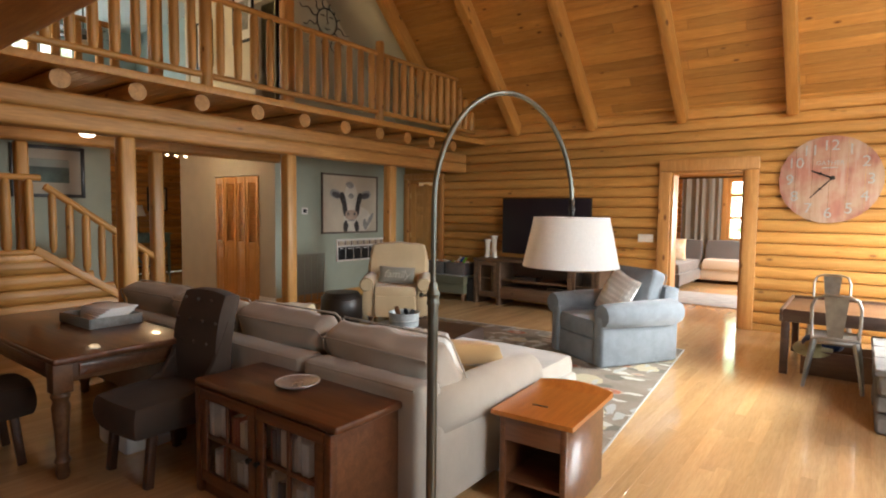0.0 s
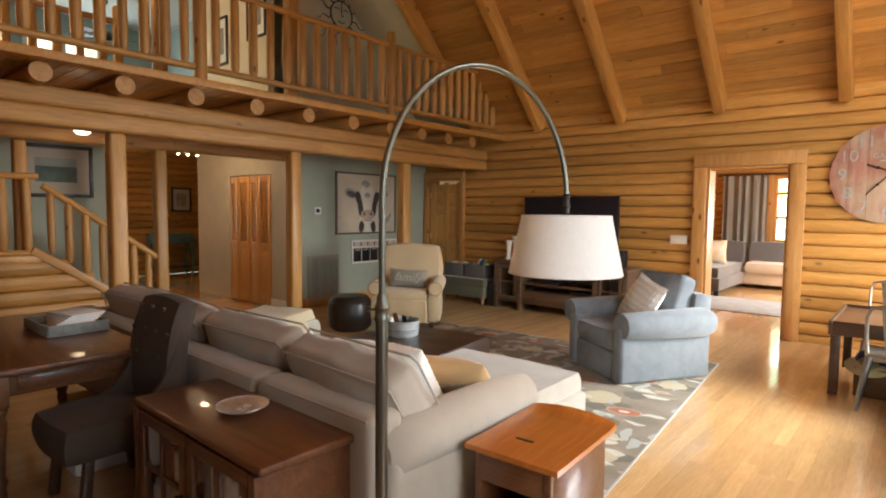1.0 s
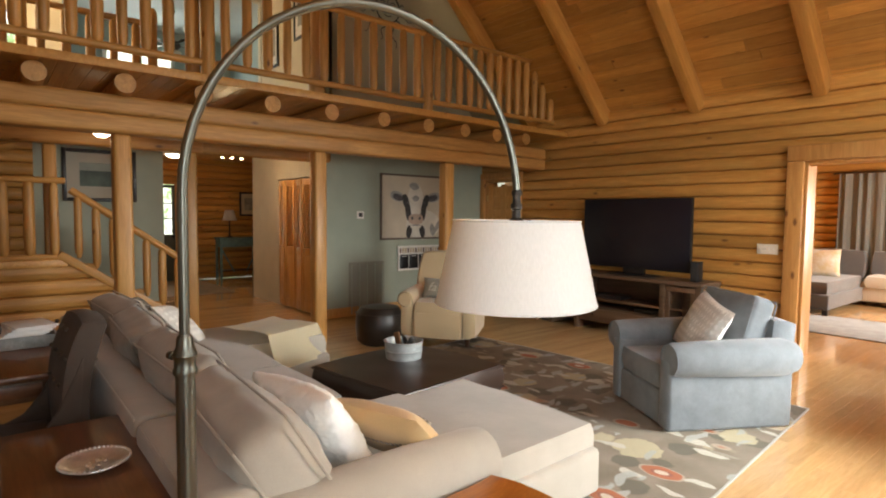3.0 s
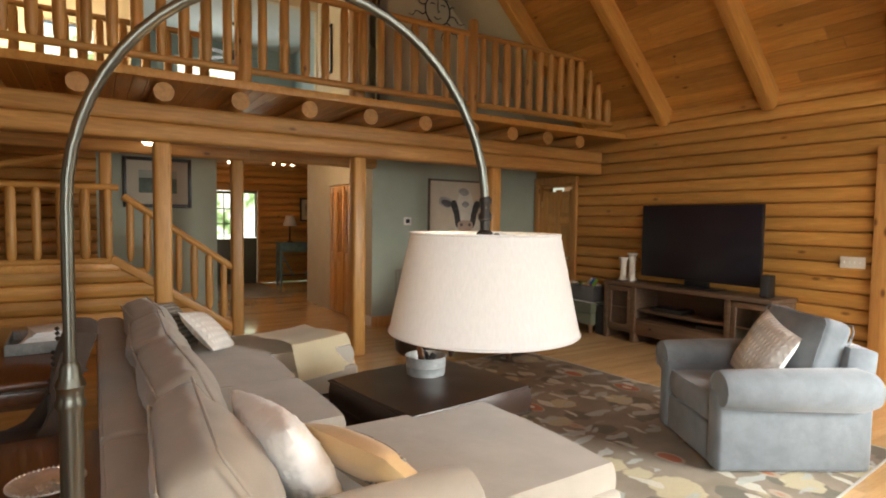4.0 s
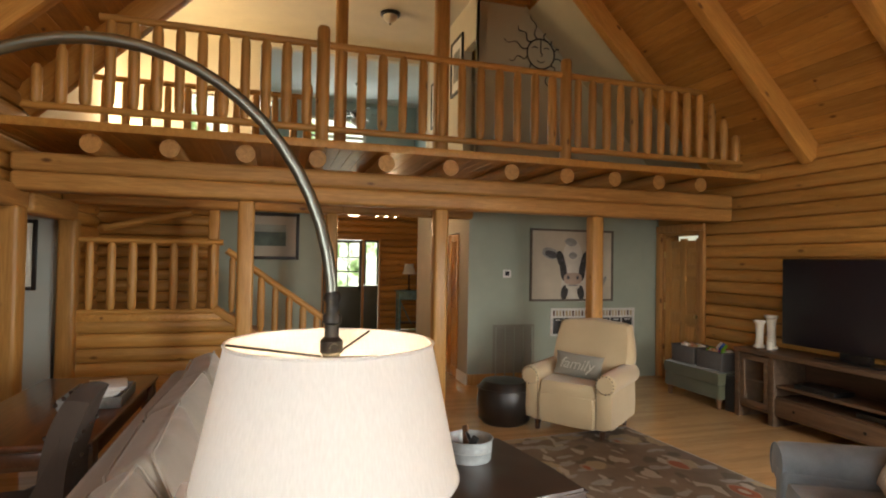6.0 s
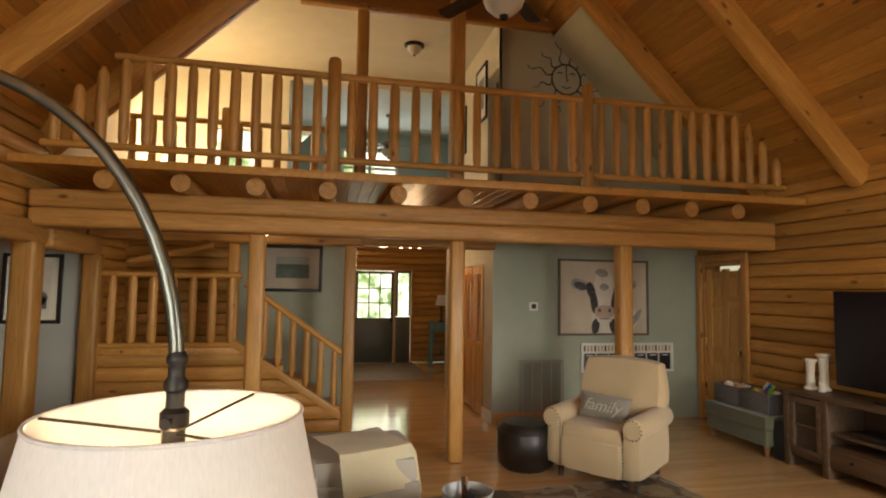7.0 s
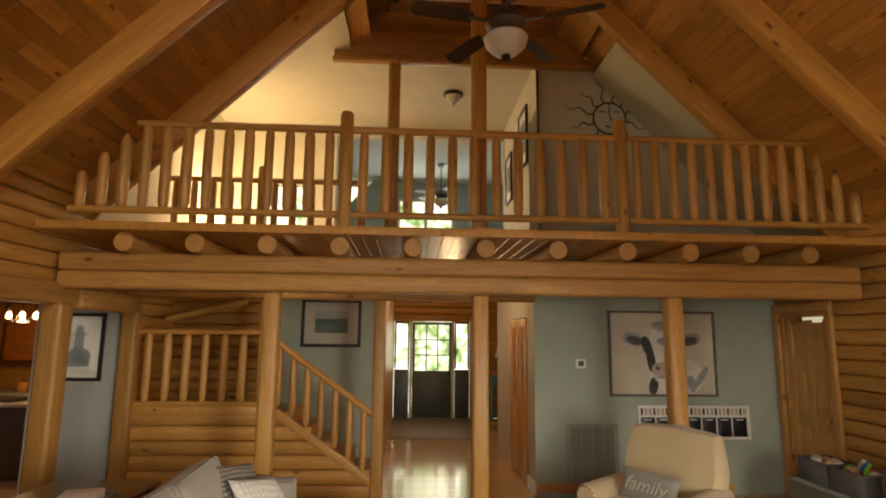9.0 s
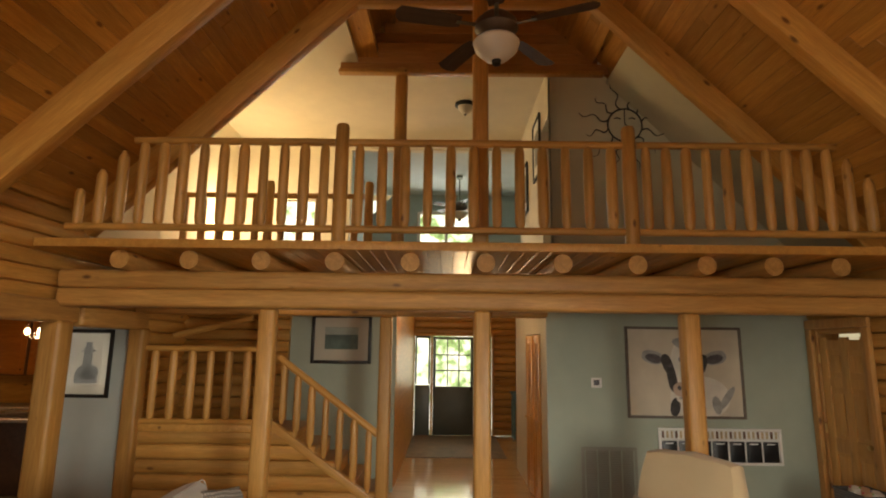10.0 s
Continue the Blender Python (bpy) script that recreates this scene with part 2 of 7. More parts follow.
def rug_material():
    """Taupe wool with cream flowers, pale curling leaves and rust medallions."""
    m, n, l, b = material("patterned_wool")
    co = node(n, l, "ShaderNodeTexCoord").outputs["Object"]

    def warped(scale, amount, off):
        w = node(n, l, "ShaderNodeTexNoise", (("Vector", co), ("Scale", scale), ("Detail", 2.0))).outputs["Color"]
        d = node(n, l, "ShaderNodeVectorMath", ((0, w), (1, (amount, amount, 0.0))), operation="MULTIPLY").outputs[0]
        p = node(n, l, "ShaderNodeVectorMath", ((0, co), (1, d)), operation="ADD").outputs[0]
        return node(n, l, "ShaderNodeVectorMath", ((0, p), (1, off)), operation="ADD").outputs[0]

    def both(a, c):
        return node(n, l, "ShaderNodeMath", ((0, a), (1, c)), operation="MULTIPLY").outputs[0]

    base = ramp(n, l, node(n, l, "ShaderNodeTexNoise", (("Vector", co), ("Scale", 3.0), ("Detail", 3.0))).outputs["Fac"], ((0.35, (0.20, 0.165, 0.12)), (0.65, (0.285, 0.24, 0.185))))
    # dark olive patches
    patch = node(n, l, "ShaderNodeTexVoronoi", (("Vector", warped(9.0, 0.10, (3.3, 1.7, 0))), ("Scale", 3.6), ("Randomness", 0.8)))
    col = mix(n, l, ramp(n, l, patch.outputs["Distance"], ((0.33, 0.7), (0.37, 0.0))), base, (0.105, 0.10, 0.075, 1))
    # cream flowers with ragged petals
    flower = node(n, l, "ShaderNodeTexVoronoi", (("Vector", warped(14.0, 0.10, (0, 0, 0))), ("Scale", 2.7), ("Randomness", 0.7)))
    pick = ramp(n, l, flower.outputs["Color"], ((0.40, 0.0), (0.43, 1.0)))
    col = mix(n, l, both(pick, ramp(n, l, flower.outputs["Distance"], ((0.40, 0.9), (0.43, 0.0)))), col, (0.50, 0.43, 0.28, 1))
    # pale leaves, curled, in two directions
    for k, (rot, sc) in enumerate(((0.5, (4.2, 11.0, 1)), (-0.9, (10.0, 3.6, 1)))):
        mp = node(n, l, "ShaderNodeMapping", (("Vector", warped(4.0, 0.22, (k * 2.3, 0.7, 0))), ("Rotation", (0, 0, rot)), ("Scale", sc))).outputs[0]
        leaf = node(n, l, "ShaderNodeTexVoronoi", (("Vector", mp), ("Scale", 0.9), ("Randomness", 0.85)))
        on = ramp(n, l, leaf.outputs["Color"], ((0.44, 0.0), (0.47, 1.0)))
        col = mix(n, l, both(on, ramp(n, l, leaf.outputs["Distance"], ((0.36, 0.9), (0.41, 0.0)))), col, ((0.56, 0.53, 0.45, 1), (0.40, 0.41, 0.38, 1))[k])
    # rust medallions with cream hearts
    mp = node(n, l, "ShaderNodeMapping", (("Vector", warped(7.0, 0.05, (0.4, 0.2, 0))), ("Scale", (1.0, 1.7, 1.0)))).outputs[0]
    big = node(n, l, "ShaderNodeTexVoronoi", (("Vector", mp), ("Scale", 1.75), ("Randomness", 0.6)))
    dist = big.outputs["Distance"]
    col = mix(n, l, ramp(n, l, dist, ((0.235, 0.8), (0.25, 0.0))), col, (0.46, 0.36, 0.27, 1))
    col = mix(n, l, ramp(n, l, dist, ((0.205, 0.95), (0.22, 0.0))), col, (0.42, 0.125, 0.055, 1))
    col = mix(n, l, ramp(n, l, dist, ((0.115, 0.9), (0.125, 0.0))), col, (0.30, 0.11, 0.07, 1))
    col = mix(n, l, ramp(n, l, dist, ((0.075, 0.9), (0.09, 0.0))), col, (0.62, 0.54, 0.42, 1))
    pile = node(n, l, "ShaderNodeTexNoise", (("Vector", co), ("Scale", 240.0), ("Detail", 2.0))).outputs["Fac"]
    col = mix(n, l, ramp(n, l, pile, ((0.35, 0.3), (0.6, 0.0))), col, (0.13, 0.11, 0.09, 1))
    l.new(col, b.inputs["Base Color"])
    b.inputs["Roughness"].default_value = 1.0
    l.new(node(n, l, "ShaderNodeBump", (("Strength", 0.5), ("Distance", 0.004), ("Height", pile))).outputs[0], b.inputs["Normal"])
    return m


RUG = rug_material()


def ribbed(name, a, c, freq=60, axis="x", rough=0.95):
    m, n, l, b = material(name)
    co = node(n, l, "ShaderNodeTexCoord").outputs["Object"]
    w = node(n, l, "ShaderNodeTexWave", (("Vector", co), ("Scale", freq), ("Distortion", 3.0), ("Detail", 1.5), ("Detail Scale", 4.0)), bands_direction=axis.upper())
    w2 = node(n, l, "ShaderNodeTexWave", (("Vector", co), ("Scale", freq * 0.6), ("Distortion", 2.0)), bands_direction="Z")
    f = node(n, l, "ShaderNodeMath", ((0, w.outputs["Fac"]), (1, w2.outputs["Fac"])), operation="MULTIPLY").outputs[0]
    l.new(ramp(n, l, f, ((0.15, a), (0.5, c))), b.inputs["Base Color"])
    b.inputs["Roughness"].default_value = rough
    l.new(node(n, l, "ShaderNodeBump", (("Strength", 0.8), ("Distance", 0.008), ("Height", f))).outputs[0], b.inputs["Normal"])
    return m


KNIT = ribbed("cable_knit", (0.74, 0.715, 0.66), (0.9, 0.875, 0.82), 9)
CHECK = ribbed("grey_woven", (0.17, 0.15, 0.13), (0.46, 0.42, 0.36), 14)


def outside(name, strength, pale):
    """Far trees seen through the panes, with the daylight put into a glowing colour."""
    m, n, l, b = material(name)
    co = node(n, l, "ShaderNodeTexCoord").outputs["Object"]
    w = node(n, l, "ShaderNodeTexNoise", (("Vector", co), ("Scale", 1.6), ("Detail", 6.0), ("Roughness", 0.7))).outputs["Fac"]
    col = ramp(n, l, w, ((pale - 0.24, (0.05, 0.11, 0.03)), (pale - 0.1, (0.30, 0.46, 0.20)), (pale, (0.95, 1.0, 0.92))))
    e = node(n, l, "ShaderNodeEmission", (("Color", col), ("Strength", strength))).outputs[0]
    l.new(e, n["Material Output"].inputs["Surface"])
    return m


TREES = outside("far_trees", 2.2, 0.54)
BRIGHT = outside("glowing_trees", 7.0, 0.5)


# ---- mesh helpers ----
def mesh_of(bm, name, smooth=True, angle=40):
    me = bpy.data.meshes.new(name)
    bm.normal_update()
    if smooth:
        for f in bm.faces:
            f.smooth = True
        for e in bm.edges:
            if len(e.link_faces) == 2 and e.calc_face_angle(0) > radians(angle):
                e.smooth = False
    bm.to_mesh(me)
    bm.free()
    return me


def part(name, bm, mat, parent=None, label="", m=None, smooth=True):
    """One mesh object, under a thing or a part when a parent is given."""
    me = bm if isinstance(bm, bpy.types.Mesh) else mesh_of(bm, name, smooth)
    if not me.materials:
        me.materials.append(mat)
    ob = new(name, me)
    if parent:
        ob.parent = parent
    if m is not None:
        ob.matrix_basis = m
    if label:
        tagged(ob, label)
    return ob


def thing(name, label, category, m=None, group="", kind=""):
    ob = new(name)
    ob.empty_display_size = 0.1
    if m is not None:
        ob.matrix_basis = m
    return tagged(ob, label, category, group, kind)


def box(size, at=(0, 0, 0), bevel=0.006, seg=2, m=None, bm=None):
    """A box with rounded edges, centred at `at`."""
    own = bmesh.new()
    bmesh.ops.create_cube(own, size=1.0)
    bmesh.ops.scale(own, vec=size, verts=own.verts)
    if bevel:
        bmesh.ops.bevel(own, geom=own.edges[:], offset=min(bevel, min(size) * 0.45), segments=seg, profile=0.5, affect="EDGES")
    mm = Matrix.Translation(at)
    if m is not None:
        mm = mm @ m
    bmesh.ops.transform(own, matrix=mm, verts=own.verts)
    return join(bm, own)


def join(bm, own):
    if bm is None:
        return own
    me = bpy.data.meshes.new("tmp")
    own.to_mesh(me)
    own.free()
    bm.from_mesh(me)
    bpy.data.meshes.remove(me)
    return bm


def tube(points, radii, seg=12, bm=None, caps=True):
    """A round body swept along points, with a radius at each."""
    bm = bm or bmesh.new()
    pts = [Vector(p) for p in points]
    if isinstance(radii, (int, float)):
        radii = [radii] * len(pts)
    rings = []
    up = None
    for i, p in enumerate(pts):
        d = (pts[min(i + 1, len(pts) - 1)] - pts[max(i - 1, 0)]).normalized()
        if up is None:
            up = d.orthogonal().normalized()
        up = (up - d * up.dot(d)).normalized()
        side = d.cross(up)
        rings.append([bm.verts.new(p + radii[i] * (math.cos(a) * up + math.sin(a) * side)) for a in (2 * math.pi * k / seg for k in range(seg))])
    for r0, r1 in zip(rings, rings[1:]):
        for k in range(seg):
            bm.faces.new((r0[k], r0[(k + 1) % seg], r1[(k + 1) % seg], r1[k]))
    if caps:
        bm.faces.new(rings[0][::-1])
        bm.faces.new(rings[-1])
    bmesh.ops.recalc_face_normals(bm, faces=bm.faces)
    return bm


def lathe(profile, seg=28, bm=None, at=(0, 0, 0)):
    """A turned body: (radius, height) pairs round the z axis."""
    bm = bm or bmesh.new()
    rings = []
    for r, z in profile:
        if r < 1e-5:
            rings.append([bm.verts.new((at[0], at[1], at[2] + z))])
        else:
            rings.append([bm.verts.new((at[0] + r * math.cos(2 * math.pi * k / seg), at[1] + r * math.sin(2 * math.pi * k / seg), at[2] + z)) for k in range(seg)])
    for a, b in zip(rings, rings[1:]):
        for k in range(seg):
            j = (k + 1) % seg
            if len(a) == 1 and len(b) > 1:
                bm.faces.new((a[0], b[k], b[j]))
            elif len(b) == 1 and len(a) > 1:
                bm.faces.new((a[k], a[j], b[0]))
            elif len(a) > 1:
                bm.faces.new((a[k], a[j], b[j], b[k]))
    bmesh.ops.recalc_face_normals(bm, faces=bm.faces)
    return bm


def cushion(size, at=(0, 0, 0), puff=0.35, m=None, bm=None, n=10, seed=0, crumple=0.008):
    """An upholstered block: soft corners, domed faces, slight dents."""
    own = bmesh.new()
    bmesh.ops.create_cube(own, size=2.0)
    bmesh.ops.subdivide_edges(own, edges=own.edges[:], cuts=n, use_grid_fill=True)
    for v in own.verts:
        p = v.co.copy()
        q = Vector([math.copysign(abs(c) ** 0.9, c) for c in p])
        k = puff
        x2, y2, z2 = p.x * p.x, p.y * p.y, p.z * p.z
        s = Vector((p.x * math.sqrt(max(0, 1 - k * (y2 + z2) / 2 + k * k * y2 * z2 / 3)), p.y * math.sqrt(max(0, 1 - k * (z2 + x2) / 2 + k * k * z2 * x2 / 3)), p.z * math.sqrt(max(0, 1 - k * (x2 + y2) / 2 + k * k * x2 * y2 / 3))))
        w = Vector((s.x * size[0], s.y * size[1], s.z * size[2])) / 2
        d = noise.noise(w * 5.0 + Vector((seed * 3.1, seed, 0)))
        v.co = w + s.normalized() * d * crumple
    mm = Matrix.Translation(at)
    if m is not None:
        mm = mm @ m
    bmesh.ops.transform(own, matrix=mm, verts=own.verts)
    return join(bm, own)


def box_cushion(w, t, h, seed=0, n=14, dome=0.035, crumple=0.012, r=0.05):
    """A boxed seat or back cushion: flat sides with rounded edges, domed faces, soft dents. Faces +-y."""
    bm = bmesh.new()
    bmesh.ops.create_cube(bm, size=2.0)
    bmesh.ops.subdivide_edges(bm, edges=bm.edges[:], cuts=n, use_grid_fill=True)
    half = Vector((w / 2, t / 2, h / 2))
    for v in bm.verts:
        u = v.co.copy()
        p = Vector((u.x * half.x, u.y * half.y, u.z * half.z))
        q = Vector([max(-half[i] + r, min(half[i] - r, p[i])) for i in range(3)])
        d = p - q
        if d.length > 1e-6:
            p = q + d.normalized() * r
        p.y += math.copysign(dome, u.y) * (1 - u.x ** 2) * (1 - u.z ** 2) if abs(u.y) > 0.6 else 0
        sag = noise.noise(Vector((p.x * 3.5 + seed * 5.3, p.y * 2, p.z * 3.5)))
        fold = noise.noise(Vector((p.x * 11 + seed, p.y * 7, p.z * 11 + seed)))
        p += Vector((0.4, 1.0, 0.5)) * (sag * crumple * 1.6 + fold * crumple * 0.5)
        v.co = p
    return bm


def pillow(w, h, t, seed=0, n=16):
    """A square throw pillow: pinched corners and edges, full middle. Lies in the xz plane."""
    bm = bmesh.new()
    grid = {}
    for side in (1, -1):
        for i in range(n + 1):
            for j in range(n + 1):
                u, v = 2 * i / n - 1, 2 * j / n - 1
                if side < 0 and (abs(u) == 1 or abs(v) == 1):
                    grid[side, i, j] = grid[1, i, j]
                    continue
                full = ((1 - u * u) * (1 - v * v)) ** 0.42
                pin = 1 - 0.07 * (1 - abs(u) ** 1.5) * (abs(v) ** 4) - 0.0
                pin2 = 1 - 0.07 * (1 - abs(v) ** 1.5) * (abs(u) ** 4)
                d = noise.noise(Vector((u * 2, v * 2, seed * 7.7 + side))) * 0.012 * full
                grid[side, i, j] = bm.verts.new((u * w / 2 * pin2, side * (t / 2 * full) + d, v * h / 2 * pin))
    for side in (1, -1):
        for i in range(n):
            for j in range(n):
                q = [grid[side, i, j], grid[side, i + 1, j], grid[side, i + 1, j + 1], grid[side, i, j + 1]]
                bm.faces.new(q if side < 0 else q[::-1])
    bmesh.ops.recalc_face_normals(bm, faces=bm.faces)
    return bm


def log_x(length, r, seg=12, cuts=6, seed=0, flat=0.0):
    """A peeled log along x from 0 to length, slightly uneven."""
    pts = [(length * i / cuts, 0, 0) for i in range(cuts + 1)]
    bm = tube(pts, [r] * (cuts + 1), seg)
    for v in bm.verts:
        k = 1 + 0.035 * noise.noise(Vector((v.co.x * 1.3 + seed * 11, v.co.y * 6, v.co.z * 6)))
        v.co.y *= k
        v.co.z *= k
    return bm


def along(p, q):
    """Pose that carries the x axis from p to q."""
    d = (Vector(q) - Vector(p))
    return Matrix.Translation(p) @ d.to_track_quat("X", "Z").to_matrix().to_4x4()


def log_piece(length, h, out, seg=7):
    """One course of a log wall: flat back, rounded face. x along, -y to the room."""
    bm = bmesh.new()
    prof = [(0.0, -h / 2)] + [(-out * math.cos(a) ** 0.7, h / 2 * math.sin(a) * 0.985) for a in (math.pi * (k / (seg - 1) - 0.5) * 0.98 for k in range(seg))] + [(0.0, h / 2)]
    cuts = max(1, int(length / 0.9))
    rows = []
    for i in range(cuts + 1):
        rows.append([bm.verts.new((length * i / cuts, y, z)) for y, z in prof])
    for a, b in zip(rows, rows[1:]):
        for k in range(len(prof) - 1):
            bm.faces.new((a[k], b[k], b[k + 1], a[k + 1]))
    bm.faces.new(rows[0])
    bm.faces.new(rows[-1][::-1])
    bmesh.ops.recalc_face_normals(bm, faces=bm.faces)
    return bm


COURSE = 0.152


def spans(a, b, z, holes):
    """The stretches of a..b that no hole (x0, x1, z0, z1) cuts at height z."""
    out = [(a, b)]
    for x0, x1, z0, z1 in holes:
        if z0 < z < z1:
            nxt = []
            for p, q in out:
                if x1 <= p or x0 >= q:
                    nxt.append((p, q))
                else:
                    if x0 > p:
                        nxt.append((p, x0))
                    if x1 < q:
                        nxt.append((x1, q))
            out = nxt
    return out


def wall_boxes(a, b, z0, z1, holes, thick, bm=None):
    """A wall from a to b along x with openings cut through; y from 0 to thick."""
    bm = bm or bmesh.new()
    xs = sorted({a, b, *[min(max(v, a), b) for h in holes for v in h[:2]]})
    for p, q in zip(xs, xs[1:]):
        if q - p < 1e-4:
            continue
        hs = sorted((max(h[2], z0), min(h[3], z1)) for h in holes if h[0] < (p + q) / 2 < h[1])
        z = z0
        for c, d in hs + [(z1, z1)]:
            if c - z > 1e-4:
                box((q - p, thick, c - z), ((p + q) / 2, thick / 2, (z + c) / 2), 0, bm=bm)
            z = max(z, d)
    bmesh.ops.remove_doubles(bm, verts=bm.verts, dist=1e-5)
    return bm


def log_wall(name, label, m, a, b, z0, z1, holes=(), thick=0.16, out=0.055, splits=()):
    """A wall of stacked logs; its room side faces -y of the pose m."""
    core = part(name, wall_boxes(a, b, z0, z1, holes, thick), LOG, m=m, smooth=False)
    tagged(core, label, "wall", kind="structure")
    n = max(1, round((z1 - z0) / COURSE))
    h = (z1 - z0) / n
    for i in range(n):
        z = z0 + (i + 0.5) * h
        for p, q in spans(a, b, z, holes):
            if q - p > 0.05:
                part("log", log_piece(q - p, h, out), LOG, core, m=Matrix.Translation((p, 0.001, z)))
    return core


def plain_wall(name, label, m, a, b, z0, z1, mat, holes=(), thick=0.12):
    w = part(name, wall_boxes(a, b, z0, z1, holes, thick), mat, m=m, smooth=False)
    return tagged(w, label, "wall", kind="structure")


def flip(x, y, rz):
    return pose(x, y, 0, 0, 0, rz)


# ---- structure ----
YN, YS, XE, RIDGE = 8.975, 1.14, 2.7, 5.06
EAVE = 2.97


def pieces(items):
    """Thin boards, each an island: (origin, along vector, across vector, normal vector, thickness, chamfer)."""
    verts, faces = [], []
    for o, u, v, nn, t, c in items:
        o, u, v, nn = Vector(o), Vector(u), Vector(v), Vector(nn)
        cu, cv = u.normalized() * c, v.normalized() * c
        k = len(verts)
        for base, du, dv in ((o, 0, 0), (o + nn * (t - c), 0, 0), (o + nn * t, cu, cv)):
            if du == 0:
                verts += [base, base + u, base + u + v, base + v]
            else:
                verts += [base + du + dv, base + u - du + dv, base + u - du + v - dv, base + v + du - dv]
        for a in (0, 4):
            for i in range(4):
                j = (i + 1) % 4
                faces.append((k + a + i, k + a + j, k + a + 4 + j, k + a + 4 + i))
        faces += [(k + 8, k + 9, k + 10, k + 11), (k + 3, k + 2, k + 1, k)]
    me = bpy.data.meshes.new("boards")
    me.from_pydata([tuple(p) for p in verts], [], faces)
    me.validate()
    own = bmesh.new()
    own.from_mesh(me)
    bmesh.ops.recalc_face_normals(own, faces=own.faces)
    own.to_mesh(me)
    own.free()
    return me


rng = random.Random(4)


def board_row(x0, x1, lo, hi):
    """Random lengths that fill x0..x1."""
    out, x = [], x0 - rng.uniform(0, hi * 0.6)
    while x < x1:
        ln = rng.uniform(lo, hi)
        a, b = max(x, x0), min(x + ln, x1)
        if b - a > 0.04:
            out.append((a, b))
        x += ln
    return out


def slope(name, side, label):
    items = []
    step = 0.099
    n = int(3.88 / step)
    for i in range(-1, n):
        d = i * step
        x0 = -6.5 if d > 2.3 else -5.44
        y = (8.93 - d) if side > 0 else (1.19 + d)
        for a, b in board_row(x0, XE, 2.2, 4.2):
            items.append(((a, y, EAVE + (0.07 if side > 0 else 0.24) + d), (b - a, 0, 0), (0, -side * step, step), (0, -side * 0.7071, -0.7071), 0.022, 0.006))
    ob = part(name, pieces(items), PLANK, smooth=False)
    return tagged(ob, label, "ceiling", kind="structure")


slope("ceiling_north", 1, "sloped ceiling of knotty honey pine boards")
slope("ceiling_south", -1, "sloped ceiling of knotty honey pine boards")
# outer roof above the boards
for side, y0, xa, xb in ((1, 9.2, -13.5, 3.5), (-1, 0.9, -5.5, 3.5), (-1, 3.62, -13.5, -5.5)):
    bm = bmesh.new()
    ln = (abs(y0 - RIDGE) + 0.1) * 1.4142
    box((xb - xa, ln, 0.12), ((xa + xb) / 2, (y0 + RIDGE) / 2, EAVE + (-0.01 if side > 0 else 0.2) + 4.14 - 0.5 * abs(y0 - RIDGE)), 0, m=pose(0, 0, 0, -45 * side), bm=bm)
    tagged(part("roof_deck", bm, PLANK, smooth=False), "plain boarded roof deck over the ceiling", "roof", kind="structure")

tagged(part("roof_deck", box((8.0, 2.9, 0.1), (-9.5, 2.4, 5.51), 0), PLANK, smooth=False), "plain flat roof deck over the loft dormer", "roof", kind="structure")

# rafters, evenly spaced, on both slopes
RAFT = wood("rafter_pine", (0.64, 0.34, 0.09), (0.48, 0.22, 0.05), "x", 1.0, 0.42, spread=0.12, knot_scale=5)
for x in (-5.36, -4.05, -2.72, -1.41, -0.10, 1.21, 2.5):
    for side in (1, -1):
        y0 = 8.95 if side > 0 else 1.17
        z0 = EAVE + (-0.10 if side > 0 else 0.02)
        p, q = (x, y0, z0), (x, RIDGE, z0 + abs(y0 - RIDGE))
        bm = box((5.5, 0.13, 0.27), (2.75, 0, 0), 0.012, 2)
        ob = part("rafter", bm, RAFT, m=along(p, q))
        tagged(ob, "exposed honey pine rafter under the boarded ceiling", "rafter", "rafters", "structure")
ob = part("ridge_beam", box((9.4, 0.14, 0.26), (-1.9, RIDGE, EAVE + 3.72), 0.012), RAFT)
tagged(ob, "pine ridge beam at the top of the ceiling", "beam", kind="structure")

# log wall with the television and two doorways
DOOR_A = (-1.53, -0.60, -0.01, 2.12)
DOOR_B = (-6.42, -5.66, -0.01, 2.13)
log_wall("wall_north", "wall of stacked rounded honey pine logs", flip(0, YN, 0), -6.54, XE, -0.058, 3.134, (DOOR_A, DOOR_B), thick=0.2)
log_wall("wall_south", "log knee wall above the kitchen opening", flip(0, YS, 180), -XE, 12.5, 2.24, 3.26, thick=0.2)
# east wall: openings for windows and glass doors, gable window
EW = ((-3.6, -1.6, 0.6, 2.4), (-8.5, -6.5, 0.6, 2.4), (-6.9, -3.2, 3.2, 5.0))
plain_wall("wall_east", "honey pine wall with tall windows", flip(XE, 0, -90), -9.1, 4.0, 0, 6.9, PLANK, EW, 0.2)
for i, (a, b, c, d) in enumerate(EW):
    w = thing("window_%d" % (i + 1), "pine framed window in the gable wall", "window", kind="structure")
    bm = bmesh.new()
    for s, t in (((b - a + 0.2, 0.06, 0.1), ((a + b) / 2, 0, d + 0.05)), ((b - a + 0.2, 0.06, 0.1), ((a + b) / 2, 0, c - 0.05)), ((0.1, 0.06, d - c), (a - 0.05, 0, (c + d) / 2)), ((0.1, 0.06, d - c), (b + 0.05, 0, (c + d) / 2)), ((0.05, 0.05, d - c), ((a + b) / 2, 0.08, (c + d) / 2))):
        box(s, t, 0.006, bm=bm)
    part("window_frame", bm, PLANKX, w, m=flip(XE - 0.035, 0, -90))

